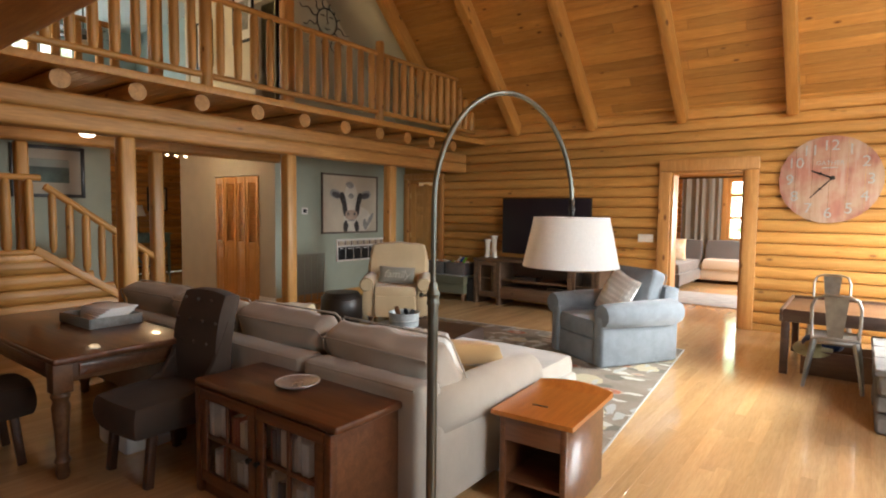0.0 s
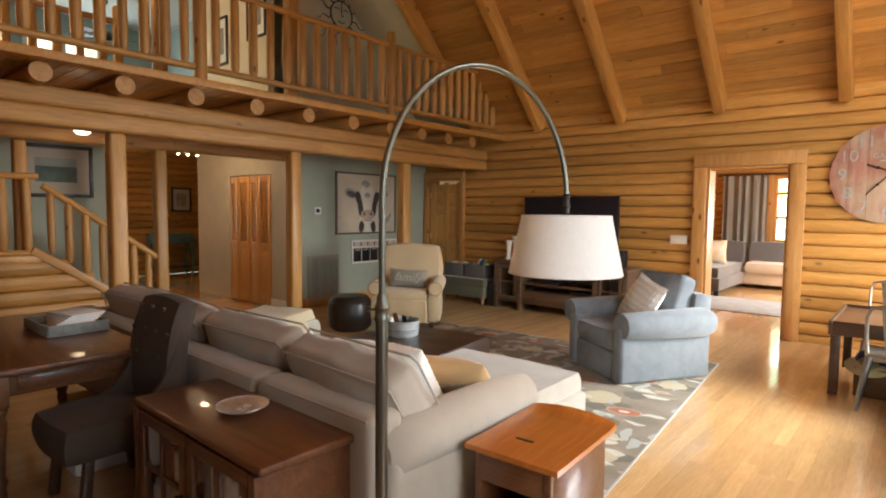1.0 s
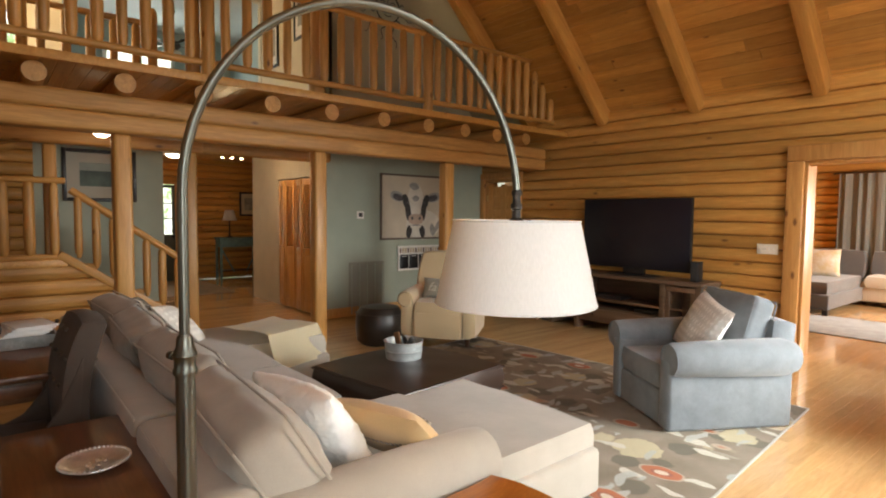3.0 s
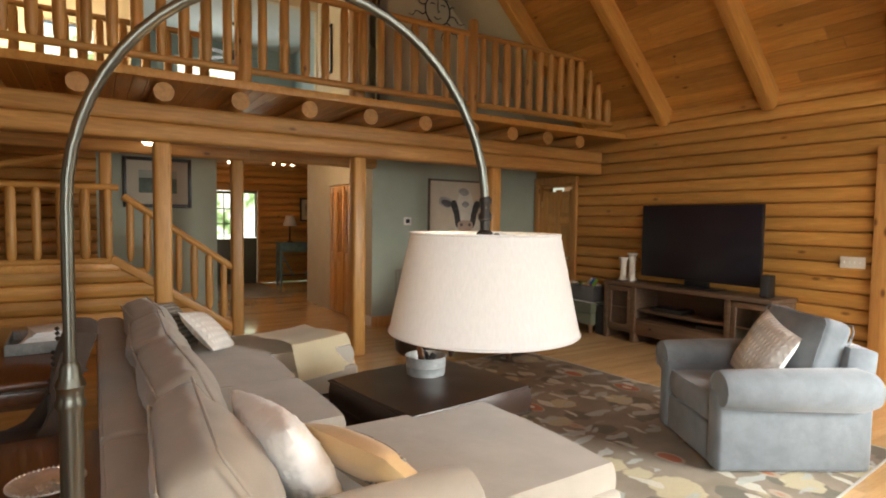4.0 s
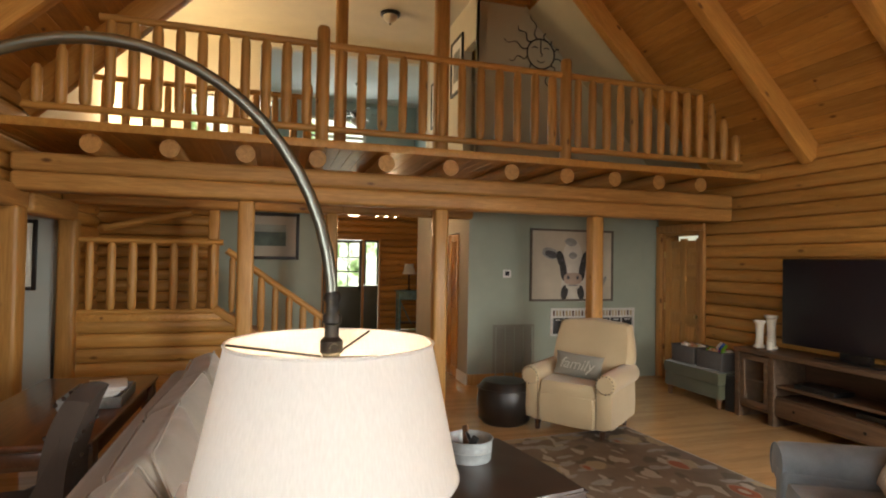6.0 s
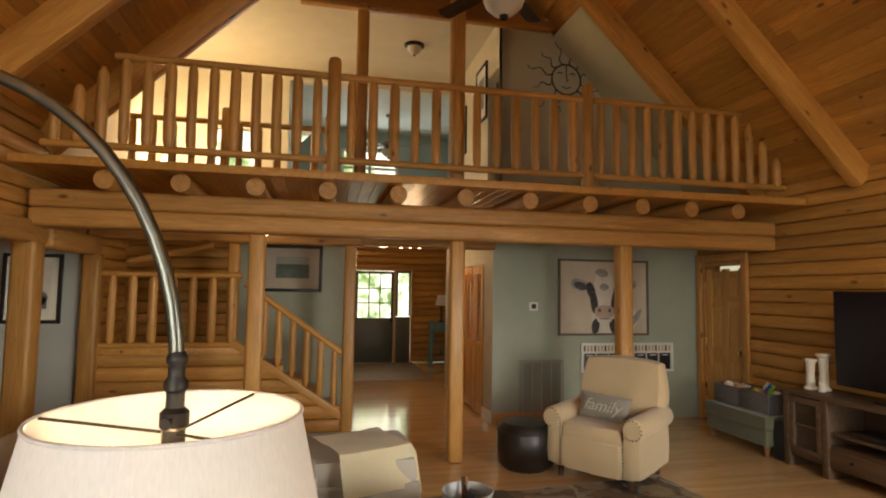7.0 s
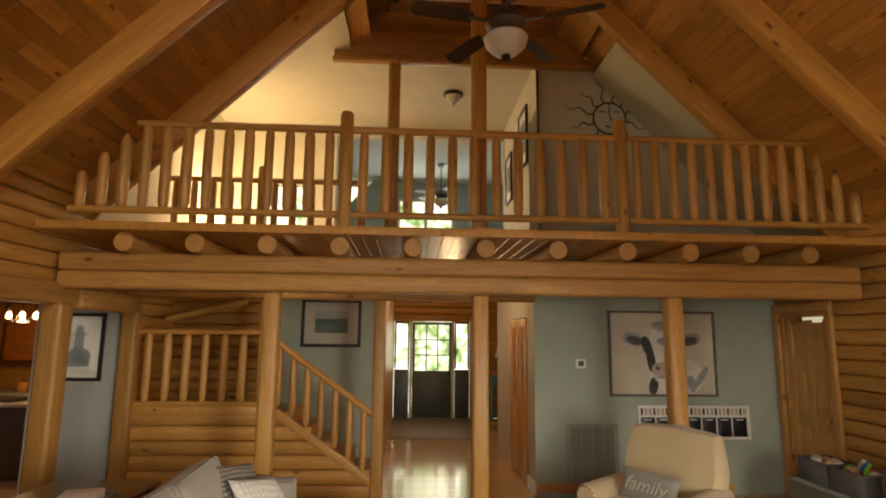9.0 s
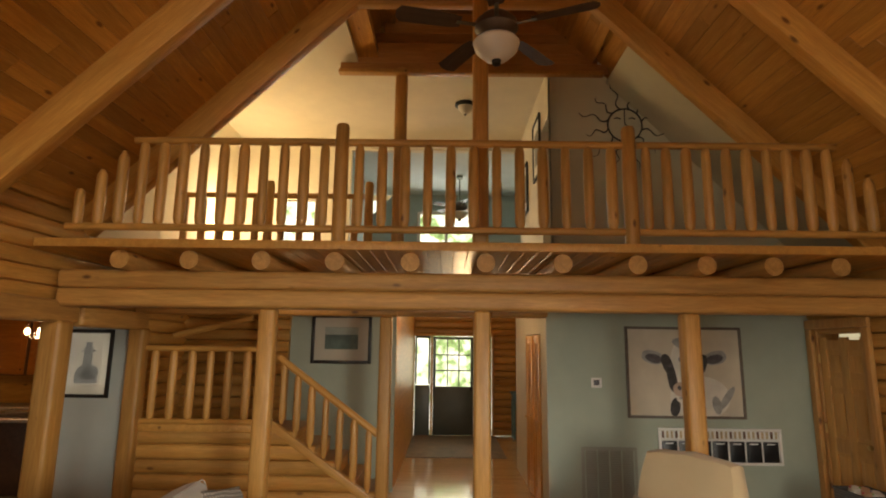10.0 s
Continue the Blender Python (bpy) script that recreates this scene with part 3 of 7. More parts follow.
# sage wall under the loft, with the corner of the hall
plain_wall("wall_west", "sage green painted wall under the loft", flip(-6.54, 0, 90), 5.906, 8.97, 0, 2.68, SAGE)
plain_wall("wall_hall", "pale painted hall wall with a closet opening", flip(-6.54, 5.9, 0), -2.8, -0.004, 0, 2.68, PALE, ((-1.66, -0.41, -0.01, 2.06),))
plain_wall("wall_closet", "pale closet back wall", flip(-6.54, 6.6, 0), -2.1, 0.0, 0, 2.68, PALE)
plain_wall("wall_stair", "sage green painted wall beside the stairs", flip(-7.74, 0, 90), 2.62, 4.06, 0, 2.73, SAGE)
log_wall("wall_landing", "log wall behind the stair landing", flip(-7.70, 0, 90), 0.6, 2.62, 0, 2.68)
plain_wall("wall_lighthouse", "pale sage wall beside the kitchen", flip(-6.48, 0, 90), 0.18, 1.1, 0, 2.5, paint("pale_sage", (0.44, 0.48, 0.44), 0.75, 0.04))
log_wall("wall_kitchen_north", "log wall between the kitchen and the stairs", flip(0, 1.16, 180), 6.62, 7.7, 0, 2.48, thick=0.12)
plain_wall("wall_hall_south", "honey pine hall wall", flip(-7.8, 4.06, 180), 0.0, 4.8, 0, 2.68, PLANK)
log_wall("wall_front", "log wall round the front door", flip(-12.55, 0, 90), 3.0, 9.2, 0, 2.75, ((4.02, 5.82, -0.01, 2.16),))
plain_wall("wall_entry", "honey pine wall of the entry", flip(-10.5, 8.4, 0), -2.1, 2.0, 0, 2.7, PLANK)

# floor: boards run towards the log wall; those on the open walkway are single pieces
slab = part("floor", box((19.0, 22.0, 0.2), (-4.0, 5.0, -0.121), 0), OAKI, smooth=False)
tagged(slab, "polished light maple strip floor", "floor", kind="structure")
WB = 0.083
joined = []
singles = []
x = -12.5
while x < XE:
    for a, b in board_row(-3.0, 15.6, 0.5, 1.7):
        near = -0.9 < x < 1.15 and 3.9 < (a + b) / 2 < 8.9
        if near and len(singles) < 296:
            singles.append((x, a, b))
        else:
            joined.append(((x, a, -0.02), (WB, 0, 0), (0, b - a, 0), (0, 0, 1), 0.02, 0.0006))
    x += WB
rest = part("floor_boards", pieces(joined), OAKI, slab, smooth=False)
tagged(rest, "glossy maple floor boards", kind="stuff")

# beams, posts and loft deck
def slab_log(name, length, w, h, m, mat, label):
    ob = part(name, box((length, w, h), (length / 2, 0, 0), 0.035, 3), mat, m=m)
    return tagged(ob, label, "beam", kind="structure")


slab_log("girder", 7.55, 0.24, 0.165, pose(-5.1, 1.24, 2.285, 0, 0, 90), BEAM, "heavy pine log girder carrying the loft")
slab_log("girder", 7.55, 0.25, 0.165, pose(-5.1, 1.24, 2.45, 0, 0, 90), BEAM, "heavy pine log girder carrying the loft")
slab_log("header_beam", 8.0, 0.22, 0.2, pose(-5.3, 1.18, 2.16), BEAM, "pine header beam over the kitchen opening")
slab_log("header_beam", 1.2, 0.2, 0.2, pose(-6.5, 1.22, 2.13), BEAM, "pine header beam beside the landing")
slab_log("header_beam", 3.0, 0.2, 0.17, pose(-6.45, 1.2, 2.3, 0, 0, 90), BEAM, "pine header beam over the stairs")
slab_log("header_beam", 1.85, 0.16, 0.16, pose(-6.45, 4.05, 2.3, 0, 0, 90), BEAM, "pine header beam over the hall")
for x, y, r, h in ((-5.12, 3.125, 0.075, 2.205), (-5.12, 5.065, 0.075, 2.205), (-5.12, 6.94, 0.078, 2.205), (-5.1, 1.22, 0.1, 2.08), (-6.45, 4.06, 0.07, 2.22), (-6.42, 1.26, 0.09, 2.05), (-6.6, 2.7, 0.06, 2.22)):
    bm = box((2 * r, 2 * r, h), (0, 0, h / 2), r * 0.4, 3)
    ob = part("post", bm, LOGZ, m=pose(x, y, 0.001))
    tagged(ob, "upright peeled pine log post under the loft", "post", "loft posts", "structure")
for x, y, z1 in ((-5.12, 5.05, 6.5), (-6.58, 4.15, 5.36)):
    ob = part("post", box((0.15, 0.15, z1 - 2.77), (0, 0, (z1 - 2.77) / 2), 0.04, 3), LOGZ, m=pose(x, y, 2.765))
    tagged(ob, "upright pine log post rising from the loft floor", "post", "loft posts", "structure")
JOISTS = (1.88, 2.49, 3.12, 3.76, 4.42, 5.08, 5.75, 6.40, 7.00, 7.58, 8.16)
for i, y in enumerate(JOISTS):
    ob = part("joist", log_x(1.68, 0.084, 12, 6, i), BEAM, m=pose(-6.5, y, 2.606))
    tagged(ob, "round peeled log joist with sawn end under the loft", "joist", "loft joists", "structure")
items = []
y = 1.2
while y < 8.9:
    for a, b in board_row(-12.4, -4.72, 1.5, 3.2):
        items.append(((a, y, 2.735), (b - a, 0, 0), (0, 0.12, 0), (0, 0, -1), 0.045, 0.005))
    y += 0.12
deck = part("loft_floor", pieces(items), PLANK, smooth=False)
tagged(deck, "boarded loft floor seen from below", "floor", kind="structure")
tagged(part("loft_floor_top", box((7.7, 7.7, 0.025), (-8.57, 5.06, 2.75), 0.004), TAN), "pine boards on top of the loft", "floor", kind="structure")
tagged(part("trim", box((0.05, 7.7, 0.075), (-4.705, 5.06, 2.725), 0.008), RAFT), "pine edge board along the loft", "trim", kind="structure")

# loft rooms
LOFTP = paint("loft_sage", (0.60, 0.57, 0.41), 0.8, 0.04)
plain_wall("wall_loft_north", "grey sage painted loft wall", flip(-6.54, 0, 90), 6.0, 8.95, 2.765, 6.4, LOFTP)
plain_wall("wall_loft_hall", "cream painted loft hall wall", flip(-6.54, 6.0, 0), -2.56, 0.0, 2.765, 5.4, CREAM, ((-0.62, -0.1, 2.7, 4.75),))
plain_wall("wall_loft_back", "cream painted loft wall with an opening to a bedroom", flip(-9.15, 0, 90), 1.2, 8.9, 2.765, 5.394, CREAM, ((3.1, 6.0, 2.7, 5.2), (1.95, 2.62, 3.3, 4.3)))
plain_wall("wall_bedroom", "pale teal bedroom wall with a window", flip(-12.5, 0, 90), 2.9, 8.0, 2.765, 6.4, TEAL, ((4.07, 5.40, 4.05, 4.92),))
plain_wall("wall_bedroom_side", "pale teal bedroom side wall", flip(-9.25, 3.0, 180), 0.0, 3.25, 2.765, 5.4, TEAL)
plain_wall("wall_bedroom_side", "pale teal bedroom side wall", flip(-9.25, 6.6, 0), -3.25, 0, 2.765, 5.4, TEAL)
for sx, sy, cx, cy in ((2.7, 5.65, -7.89, 3.925), (1.1, 2.5, -5.99, 2.35)):
    tagged(part("ceiling_loft", box((sx, sy, 0.05), (cx, cy, 5.42), 0), CREAM), "flat cream painted loft ceiling", "ceiling", kind="structure")
plain_wall("wall_dormer", "cream painted dormer wall of the loft", flip(0, 1.2, 180), 5.45, 9.3, 2.765, 5.394, CREAM)
bm = bmesh.new()
tri_ = [[bm.verts.new((x, y, z)) for y, z in ((1.15, EAVE + 0.06), (3.58, 5.394), (1.15, 5.394))] for x in (-5.50, -5.45)]
bm.faces.new(tri_[0])
bm.faces.new(tri_[1][::-1])
for k in range(3):
    bm.faces.new((tri_[0][k], tri_[0][(k + 1) % 3], tri_[1][(k + 1) % 3], tri_[1][k]))
bmesh.ops.recalc_face_normals(bm, faces=bm.faces)
tagged(part("wall_dormer", bm, CREAM, smooth=False), "cream painted cheek of the loft dormer", "wall", kind="structure")
tagged(part("ceiling_bedroom", box((3.4, 5.0, 0.05), (-10.9, 5.0, 5.37), 0), paint("bedroom_ceiling", (0.66, 0.71, 0.69), 0.8, 0.03)), "flat pale painted bedroom ceiling", "ceiling", kind="structure")
for side in (1,):
    y0, y1 = 8.9, 6.75
    dd = abs(y1 - y0)
    bm = box((4.3, dd * 1.4142 + 0.1, 0.03), (-7.58, (y0 + y1) / 2, EAVE + 0.02 + dd / 2), 0, m=pose(0, 0, 0, -45 * side))
    tagged(part("ceiling_loft", bm, LOFTP), "sloped sage painted loft ceiling", "ceiling", kind="structure")
# trim the upper walls to the roof
for ob in list(bpy.data.objects):
    if ob.name in ("wall_loft_north", "wall_loft_back", "wall_bedroom"):
        bm = bmesh.new()
        bm.from_mesh(ob.data)
        mi = ob.matrix_world.inverted() if ob.parent else ob.matrix_basis.inverted()
        for no in ((0, 1, 1), (0, -1, 1)):
            co = Vector((0, 8.95 if no[1] > 0 else (1.17 if ob.name == "wall_bedroom" else -5), EAVE + 0.03))
            bmesh.ops.bisect_plane(bm, geom=bm.verts[:] + bm.edges[:] + bm.faces[:], plane_co=mi @ co, plane_no=mi.to_3x3() @ Vector(no), clear_outer=True)
        bm.to_mesh(ob.data)
        bm.free()
# boarded gable above the loft opening
items = []
z = 5.26
while z < 6.7:
    half = max(0.05, 3.87 + EAVE - z + 0.1)
    items.append(((-6.53, RIDGE - half, z), (0, 2 * half, 0), (0, 0, 0.135), (1, 0, 0), 0.02, 0.006))
    z += 0.135
tagged(part("wall_gable", pieces(items), wood("gable_plank", (0.50, 0.24, 0.075), (0.36, 0.15, 0.04), "y", 1.0, 0.42, island=True), smooth=False), "boarded pine gable above the loft", "wall", kind="structure")
tagged(part("trim", box((0.1, 3.3, 0.05), (-6.5, 5.02, 5.255), 0.008), RAFT), "pine trim board under the gable", "trim", kind="structure")
slab_log("collar_beam", 2.9, 0.12, 0.2, pose(-5.36, 3.6, 5.50, 0, 0, 90), RAFT, "pine collar beam between the rafters")

# closing walls round the kitchen, the sun room and the entry
# the south opening is unseen, added for the kitchen fill lamp
plain_wall("wall_kitchen_south", "warm pine kitchen wall", flip(0, -3.6, 180), -XE, 9.6, 0, 2.5, PLANK, ((-1.8, 0.6, 0.9, 2.1),))
plain_wall("wall_kitchen_west", "warm pine kitchen wall", flip(-9.4, 0, 90), -3.6, 1.0, 0, 2.5, PLANK)
tagged(part("ceiling_kitchen", box((12.2, 4.9, 0.06), (-3.35, -1.32, 2.5), 0), PLANK), "low pine kitchen ceiling", "ceiling", kind="structure")
SUNW = ((-1.85, -0.45, 0.95, 2.32),)
log_wall("wall_sunroom", "log wall of the next room with a window", flip(0, 15.3, 0), -4.6, 2.2, 0, 2.75, SUNW)
log_wall("wall_sunroom_west", "log side wall of the next room", flip(-4.2, 0, 90), 9.2, 15.3, 0, 2.75)
plain_wall("wall_sunroom_east", "pine side wall of the next room", flip(2.2, 0, -90), -15.3, -9.1, 0, 2.75, PLANK)
tagged(part("ceiling_sunroom", box((7.0, 6.4, 0.06), (-1.2, 12.3, 2.75), 0), PLANK), "pine ceiling of the next room", "ceiling", kind="structure")
plain_wall("wall_back_room", "pale wall of the room behind the door", flip(0, 11.0, 0), -8.0, -4.3, 0, 2.7, WHITE)
tagged(part("ceiling_back_room", box((3.8, 2.0, 0.05), (-6.15, 10.05, 2.6), 0), WHITE), "white ceiling of the room behind the door", "ceiling", kind="structure")

# distance outside the panes: glowing sheets stand in for daylit trees
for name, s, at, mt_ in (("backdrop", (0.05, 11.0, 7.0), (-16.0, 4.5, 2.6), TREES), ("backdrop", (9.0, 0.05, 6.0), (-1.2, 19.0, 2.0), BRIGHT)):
    tagged(part(name, box(s, at, 0), mt_), "glowing backdrop of trees beyond the windows", "backdrop", kind="structure")


def casing(name, label, m, a, b, z1, w, mat, depth=0.26, t=0.05):
    """Door casing: two uprights and a head, with the jamb lining. Room side faces -y."""
    d = thing(name, label, "door frame", m, kind="structure")
    for x0 in (a - w / 2, b + w / 2):
        part("casing", box((w, t, z1), (x0, -t / 2 - 0.055, z1 / 2), 0.012), mat, d)
    part("casing", box((b - a + 2 * w, t + 0.004, w), ((a + b) / 2, -t / 2 - 0.056, z1 + w / 2 + 0.001), 0.012), mat, d)
    part("jamb", box((0.03, depth, z1), (a + 0.015, depth / 2 - 0.06, z1 / 2), 0.004), mat, d)
    part("jamb", box((0.03, depth, z1), (b - 0.015, depth / 2 - 0.06, z1 / 2), 0.004), mat, d)
    part("jamb", box((b - a - 0.062, depth, 0.03), ((a + b) / 2, depth / 2 - 0.06, z1 - 0.016), 0.004), mat, d)
    return d


casing("door_1", "open doorway cased in knotty pine", flip(0, YN, 0), DOOR_A[0], DOOR_A[1], 2.12, 0.165, PLANKX)
casing("door_2", "pine cased doorway beside the sage wall", flip(0, YN, 0), DOOR_B[0], DOOR_B[1], 2.13, 0.1, PLANKX)


# ---- things: railings and stairs ----
def baluster_mesh(length, r=0.036, seed=0):
    prof = [(0.024, 0.0), (0.025, 0.03), (r * 0.82, 0.045), (r, 0.085), (r * 1.05, length * 0.4), (r, length - 0.085), (r * 0.82, length - 0.045), (0.025, length - 0.03), (0.024, length)]
    bm = lathe(prof, 10)
    for v in bm.verts:
        k = 1 + 0.06 * noise.noise(Vector((v.co.x * 8 + seed * 5, v.co.y * 8, v.co.z * 2)))
        v.co.x *= k
        v.co.y *= k
    bm.faces.ensure_lookup_table()
    return mesh_of(bm, "baluster")


BAL = [baluster_mesh(0.76, 0.041 + 0.003 * k, k) for k in range(3)]
for k in range(3):
    BAL[k].materials.append(LOGZ)


def railing_run(parent, p, q, zt, zb, step, skip=(), r=0.034, limit=None):
    """A log rail pair with balusters, from p to q (x, y)."""
    p, q = Vector(p), Vector(q)
    ln = (q - p).length
    d = (q - p) / ln
    part("top_rail", log_x(ln, r, 10, 8, zt + p.y), LOG, parent, m=along((p.x, p.y, zt), (q.x, q.y, zt)))
    part("bottom_rail", log_x(ln, r, 10, 8, zb + p.x), LOG, parent, m=along((p.x, p.y, zb), (q.x, q.y, zb)))
    n = int(ln / step)
    for i in range(n):
        c = p + d * ((i + 0.5) * ln / n)
        h = zt - zb + 0.02
        s = h / 0.76
        part("baluster", BAL[i % 3], LOGZ, parent, m=Matrix.LocRotScale((c.x, c.y, zb - 0.01), Euler((0, 0, i * 1.3)), (1, 1, s)))


XR = -4.79
rail = thing("loft_railing", "peeled pine log railing along the loft edge", "railing", pose(0, 0, 0))
for y in (3.79, 6.355):
    part("newel", lathe([(0.0, 0), (0.062, 0), (0.064, 0.5), (0.06, 1.06), (0.05, 1.085), (0, 1.09)], 16), LOGZ, rail, m=pose(XR, y, 2.764))
railing_run(rail, (XR, 1.93), (XR, 3.73), 3.68, 2.885, 0.178)
railing_run(rail, (XR, 3.85), (XR, 6.295), 3.68, 2.885, 0.192)
railing_run(rail, (XR, 6.415), (XR, 8.2), 3.68, 2.885, 0.178)
for y0, y1, side in ((1.4, 1.93, -1), (8.2, 8.72, 1)):
    part("bottom_rail", log_x(y1 - y0, 0.034, 10, 3, y0), LOG, rail, m=along((XR, y0, 2.885), (XR, y1, 2.885)))
    for k in range(3):
        y = y0 + (k + 0.5) * (y1 - y0) / 3
        d = (8.93 - y) if side > 0 else (y - 1.19)
        h = EAVE + d - 2.885 - 0.04
        part("baluster", BAL[k], LOGZ, rail, m=Matrix.LocRotScale((XR, y, 2.88), Euler((0, 0, k)), (1, 1, min(1.0, h / 0.76))))

rail2 = thing("stair_railing", "peeled log railing round the stairwell in the loft", "railing", pose(0, 0, 0))
railing_run(rail2, (-6.8, 1.35), (-6.8, 2.46), 3.73, 2.9, 0.2)
railing_run(rail2, (-6.8, 2.56), (-6.8, 3.7), 3.73, 2.9, 0.2)
for y in (2.51, 3.76):
    part("newel", lathe([(0.0, 0), (0.055, 0), (0.055, 1.12), (0.04, 1.15), (0, 1.15)], 14), LOGZ, rail2, m=pose(-6.8, y, 2.764))

# stairs with a landing, closed on the room side by a log stringer
st = thing("staircase", "pine staircase with a landing and closed log side", "staircase", pose(0, 0, 0), kind="structure")
for i in range(5):
    z = 0.18 * (i + 1)
    y1 = 3.98 - 0.245 * i
    y0 = 2.75 if i < 4 else 1.3
    part("tread", box((1.2, (y1 - max(y0, y1 - 0.27)) if i < 4 else 1.72, 0.035), (-7.08, (y1 + max(y0, y1 - 0.27)) / 2 if i < 4 else 2.14, z - 0.02), 0.01), TAN, st)
    part("riser", box((1.2, 0.02, 0.145), (-7.08, y1 - 0.02, z - 0.112), 0.003), LOG, st)
h = 0.158
for i in range(6):
    z = h * (i + 0.5)
    ye = 3.99 - max(0, (z - h / 2 - 0.16)) / 0.70
    part("log", log_piece(max(0.2, ye - 1.34), h, 0.05), LOG, st, m=pose(-6.47, 1.34, z, 0, 0, 90))
part("side_panel", wall_boxes(1.34, 2.8, 0, 0.93, (), 0.03), LOG, st, m=flip(-6.47, 0, 90))
part("stringer", box((1.6, 0.1, 0.09), (0.8, 0, 0), 0.012), LOG, st, m=along((-6.45, 2.74, 1.06), (-6.45, 4.02, 0.17)))
part("landing_edge", box((0.09, 1.5, 0.08), (-6.45, 2.07, 0.965), 0.012), LOG, st)
landing = thing("landing_railing", "log railing with balusters on the stair landing", "railing", pose(0, 0, 0))
railing_run(landing, (-6.44, 1.35), (-6.44, 2.82), 1.83, 1.03, 0.185)
hand = thing("stair_handrail", "sloping log handrail with upright balusters", "railing", pose(0, 0, 0))
P0, P1 = Vector((-6.44, 2.86, 1.74)), Vector((-6.44, 4.0, 0.92))
part("top_rail", log_x((P1 - P0).length, 0.04, 10, 6, 2), LOG, hand, m=along(P0, P1))
for i in range(7):
    c = P0.lerp(P1, (i + 0.4) / 7)
    part("baluster", BAL[i % 3], LOGZ, hand, m=Matrix.LocRotScale((c.x, c.y, c.z - 0.68), Euler((0, 0, i)), (0.9, 0.9, 0.9)))
pole = part("brace_log", log_x(0.95, 0.04, 10, 5, 9), LOG, m=along((-6.75, 1.5, 1.98), (-6.75, 2.4, 2.19)))
tagged(pole, "slanting peeled log under the upper stairs", "log", kind="structure")


# ---- seating ----
def sectional():
    s = thing("sectional_sofa", "light grey microfibre sectional sofa with two chaises", "sofa", pose(0, 0, 0))
    part("base", box((3.68, 0.95, 0.24), (-2.8, 3.12, 0.18), 0.03, 3), GREYF, s)
    part("chaise_base", box((1.1, 1.85, 0.24), (-1.59, 3.70, 0.18), 0.03, 3), GREYF, s)
    part("chaise_base", box((0.95, 1.75, 0.22), (-4.24, 3.62, 0.17), 0.03, 3), GREYF, s)
    for i, (x0, x1) in enumerate(((-4.68, -1.815), (-1.805, -0.95))):
        bm = box((x1 - x0, 0.19, 0.64), ((x0 + x1) / 2, 2.685, 0.37), 0.045, 4)
        bmesh.ops.subdivide_edges(bm, edges=[e for e in bm.edges if abs(e.verts[0].co.x - e.verts[1].co.x) > 0.3], cuts=14, use_grid_fill=True)
        for v in bm.verts:
            v.co += Vector((0, 0.4, 1)) * 0.010 * noise.noise(Vector((v.co.x * 4.0, v.co.y * 3, v.co.z * 3 + i)))
        back = part("back_frame", bm, GREYF, s)
        part("piping", tube([(x0 + 0.04, 2.60, 0.672), (x1 - 0.04, 2.60, 0.672)], 0.006, 6), GREYF, back)
    # rolled arm at the lamp end, plain arm at the far end
    prof = [(0, 0.0), (0.0, 0.05), (0, 0.5), (0, 1.0), (0, 1.06), (0, 1.10)]
    arm = tube([(0, y, 0) for _, y in prof], [0.09, 0.125, 0.135, 0.13, 0.12, 0.06], 24)
    part("arm", box((0.2, 1.0, 0.44), (-0.99, 3.15, 0.30), 0.04, 3), GREYF, s)
    part("arm_roll", arm, GREYF, s, m=pose(-1.0, 2.66, 0.515))
    part("arm", cushion((0.22, 0.9, 0.55), (-4.79, 3.04, 0.36), 0.14, n=10, seed=7), GREYF, s)
    # seats
    part("chaise_seat", cushion((1.06, 1.74, 0.2), (-1.60, 3.77, 0.325), 0.10, n=14, seed=2), GREYF, s)
    part("seat_cushion", cushion((0.86, 0.92, 0.2), (-2.57, 3.28, 0.375), 0.12, n=12, seed=3), GREYF, s)
    part("seat_cushion", cushion((0.86, 0.92, 0.2), (-3.41, 3.28, 0.375), 0.12, n=12, seed=4), GREYF, s)
    part("chaise_seat", cushion((0.92, 1.62, 0.2), (-4.24, 3.68, 0.345), 0.12, n=14, seed=5), GREYF, s)
    for i, (x, w, tilt, turn) in enumerate(((-1.40, 0.86, 31, -3), (-2.31, 0.86, 24, 2), (-3.18, 0.85, 22, -2), (-4.03, 0.85, 20, 3))):
        bm = box_cushion(w, 0.20, 0.48, seed=10 + i, n=18, dome=0.065, crumple=0.022, r=0.06)
        c = part("back_cushion", bm, GREYF, s, m=pose(x, 2.93 + 0.012 * (i % 2), 0.635) @ pose(0, 0, 0, tilt, 0, turn))
        rim = bmesh.new()
        for yy in (-0.092, 0.092):
            loop = [(a * (w / 2 - 0.008), yy, b * 0.232) for a, b in ((-0.9, -1), (-1, -0.88), (-1, 0.88), (-0.94, 1), (0.94, 1), (1, 0.88), (1, -0.88), (0.9, -1))]
            tube(loop, 0.006, 6, rim)
        part("piping", rim, GREYF, c)
    for x, y in ((-1.12, 4.5), (-2.05, 4.5), (-4.64, 4.4), (-3.84, 4.4), (-1.05, 2.72), (-4.62, 2.72)):
        part("foot", box((0.06, 0.06, 0.07), (x, y, 0.036), 0.008), DARKW, s)
    return s


sectional()


def put_pillow(label, w, h, t, mat, m, seed):
    ob = part("throw_pillow", pillow(w, h, t, seed), mat, m=m)
    return tagged(ob, label, "pillow")


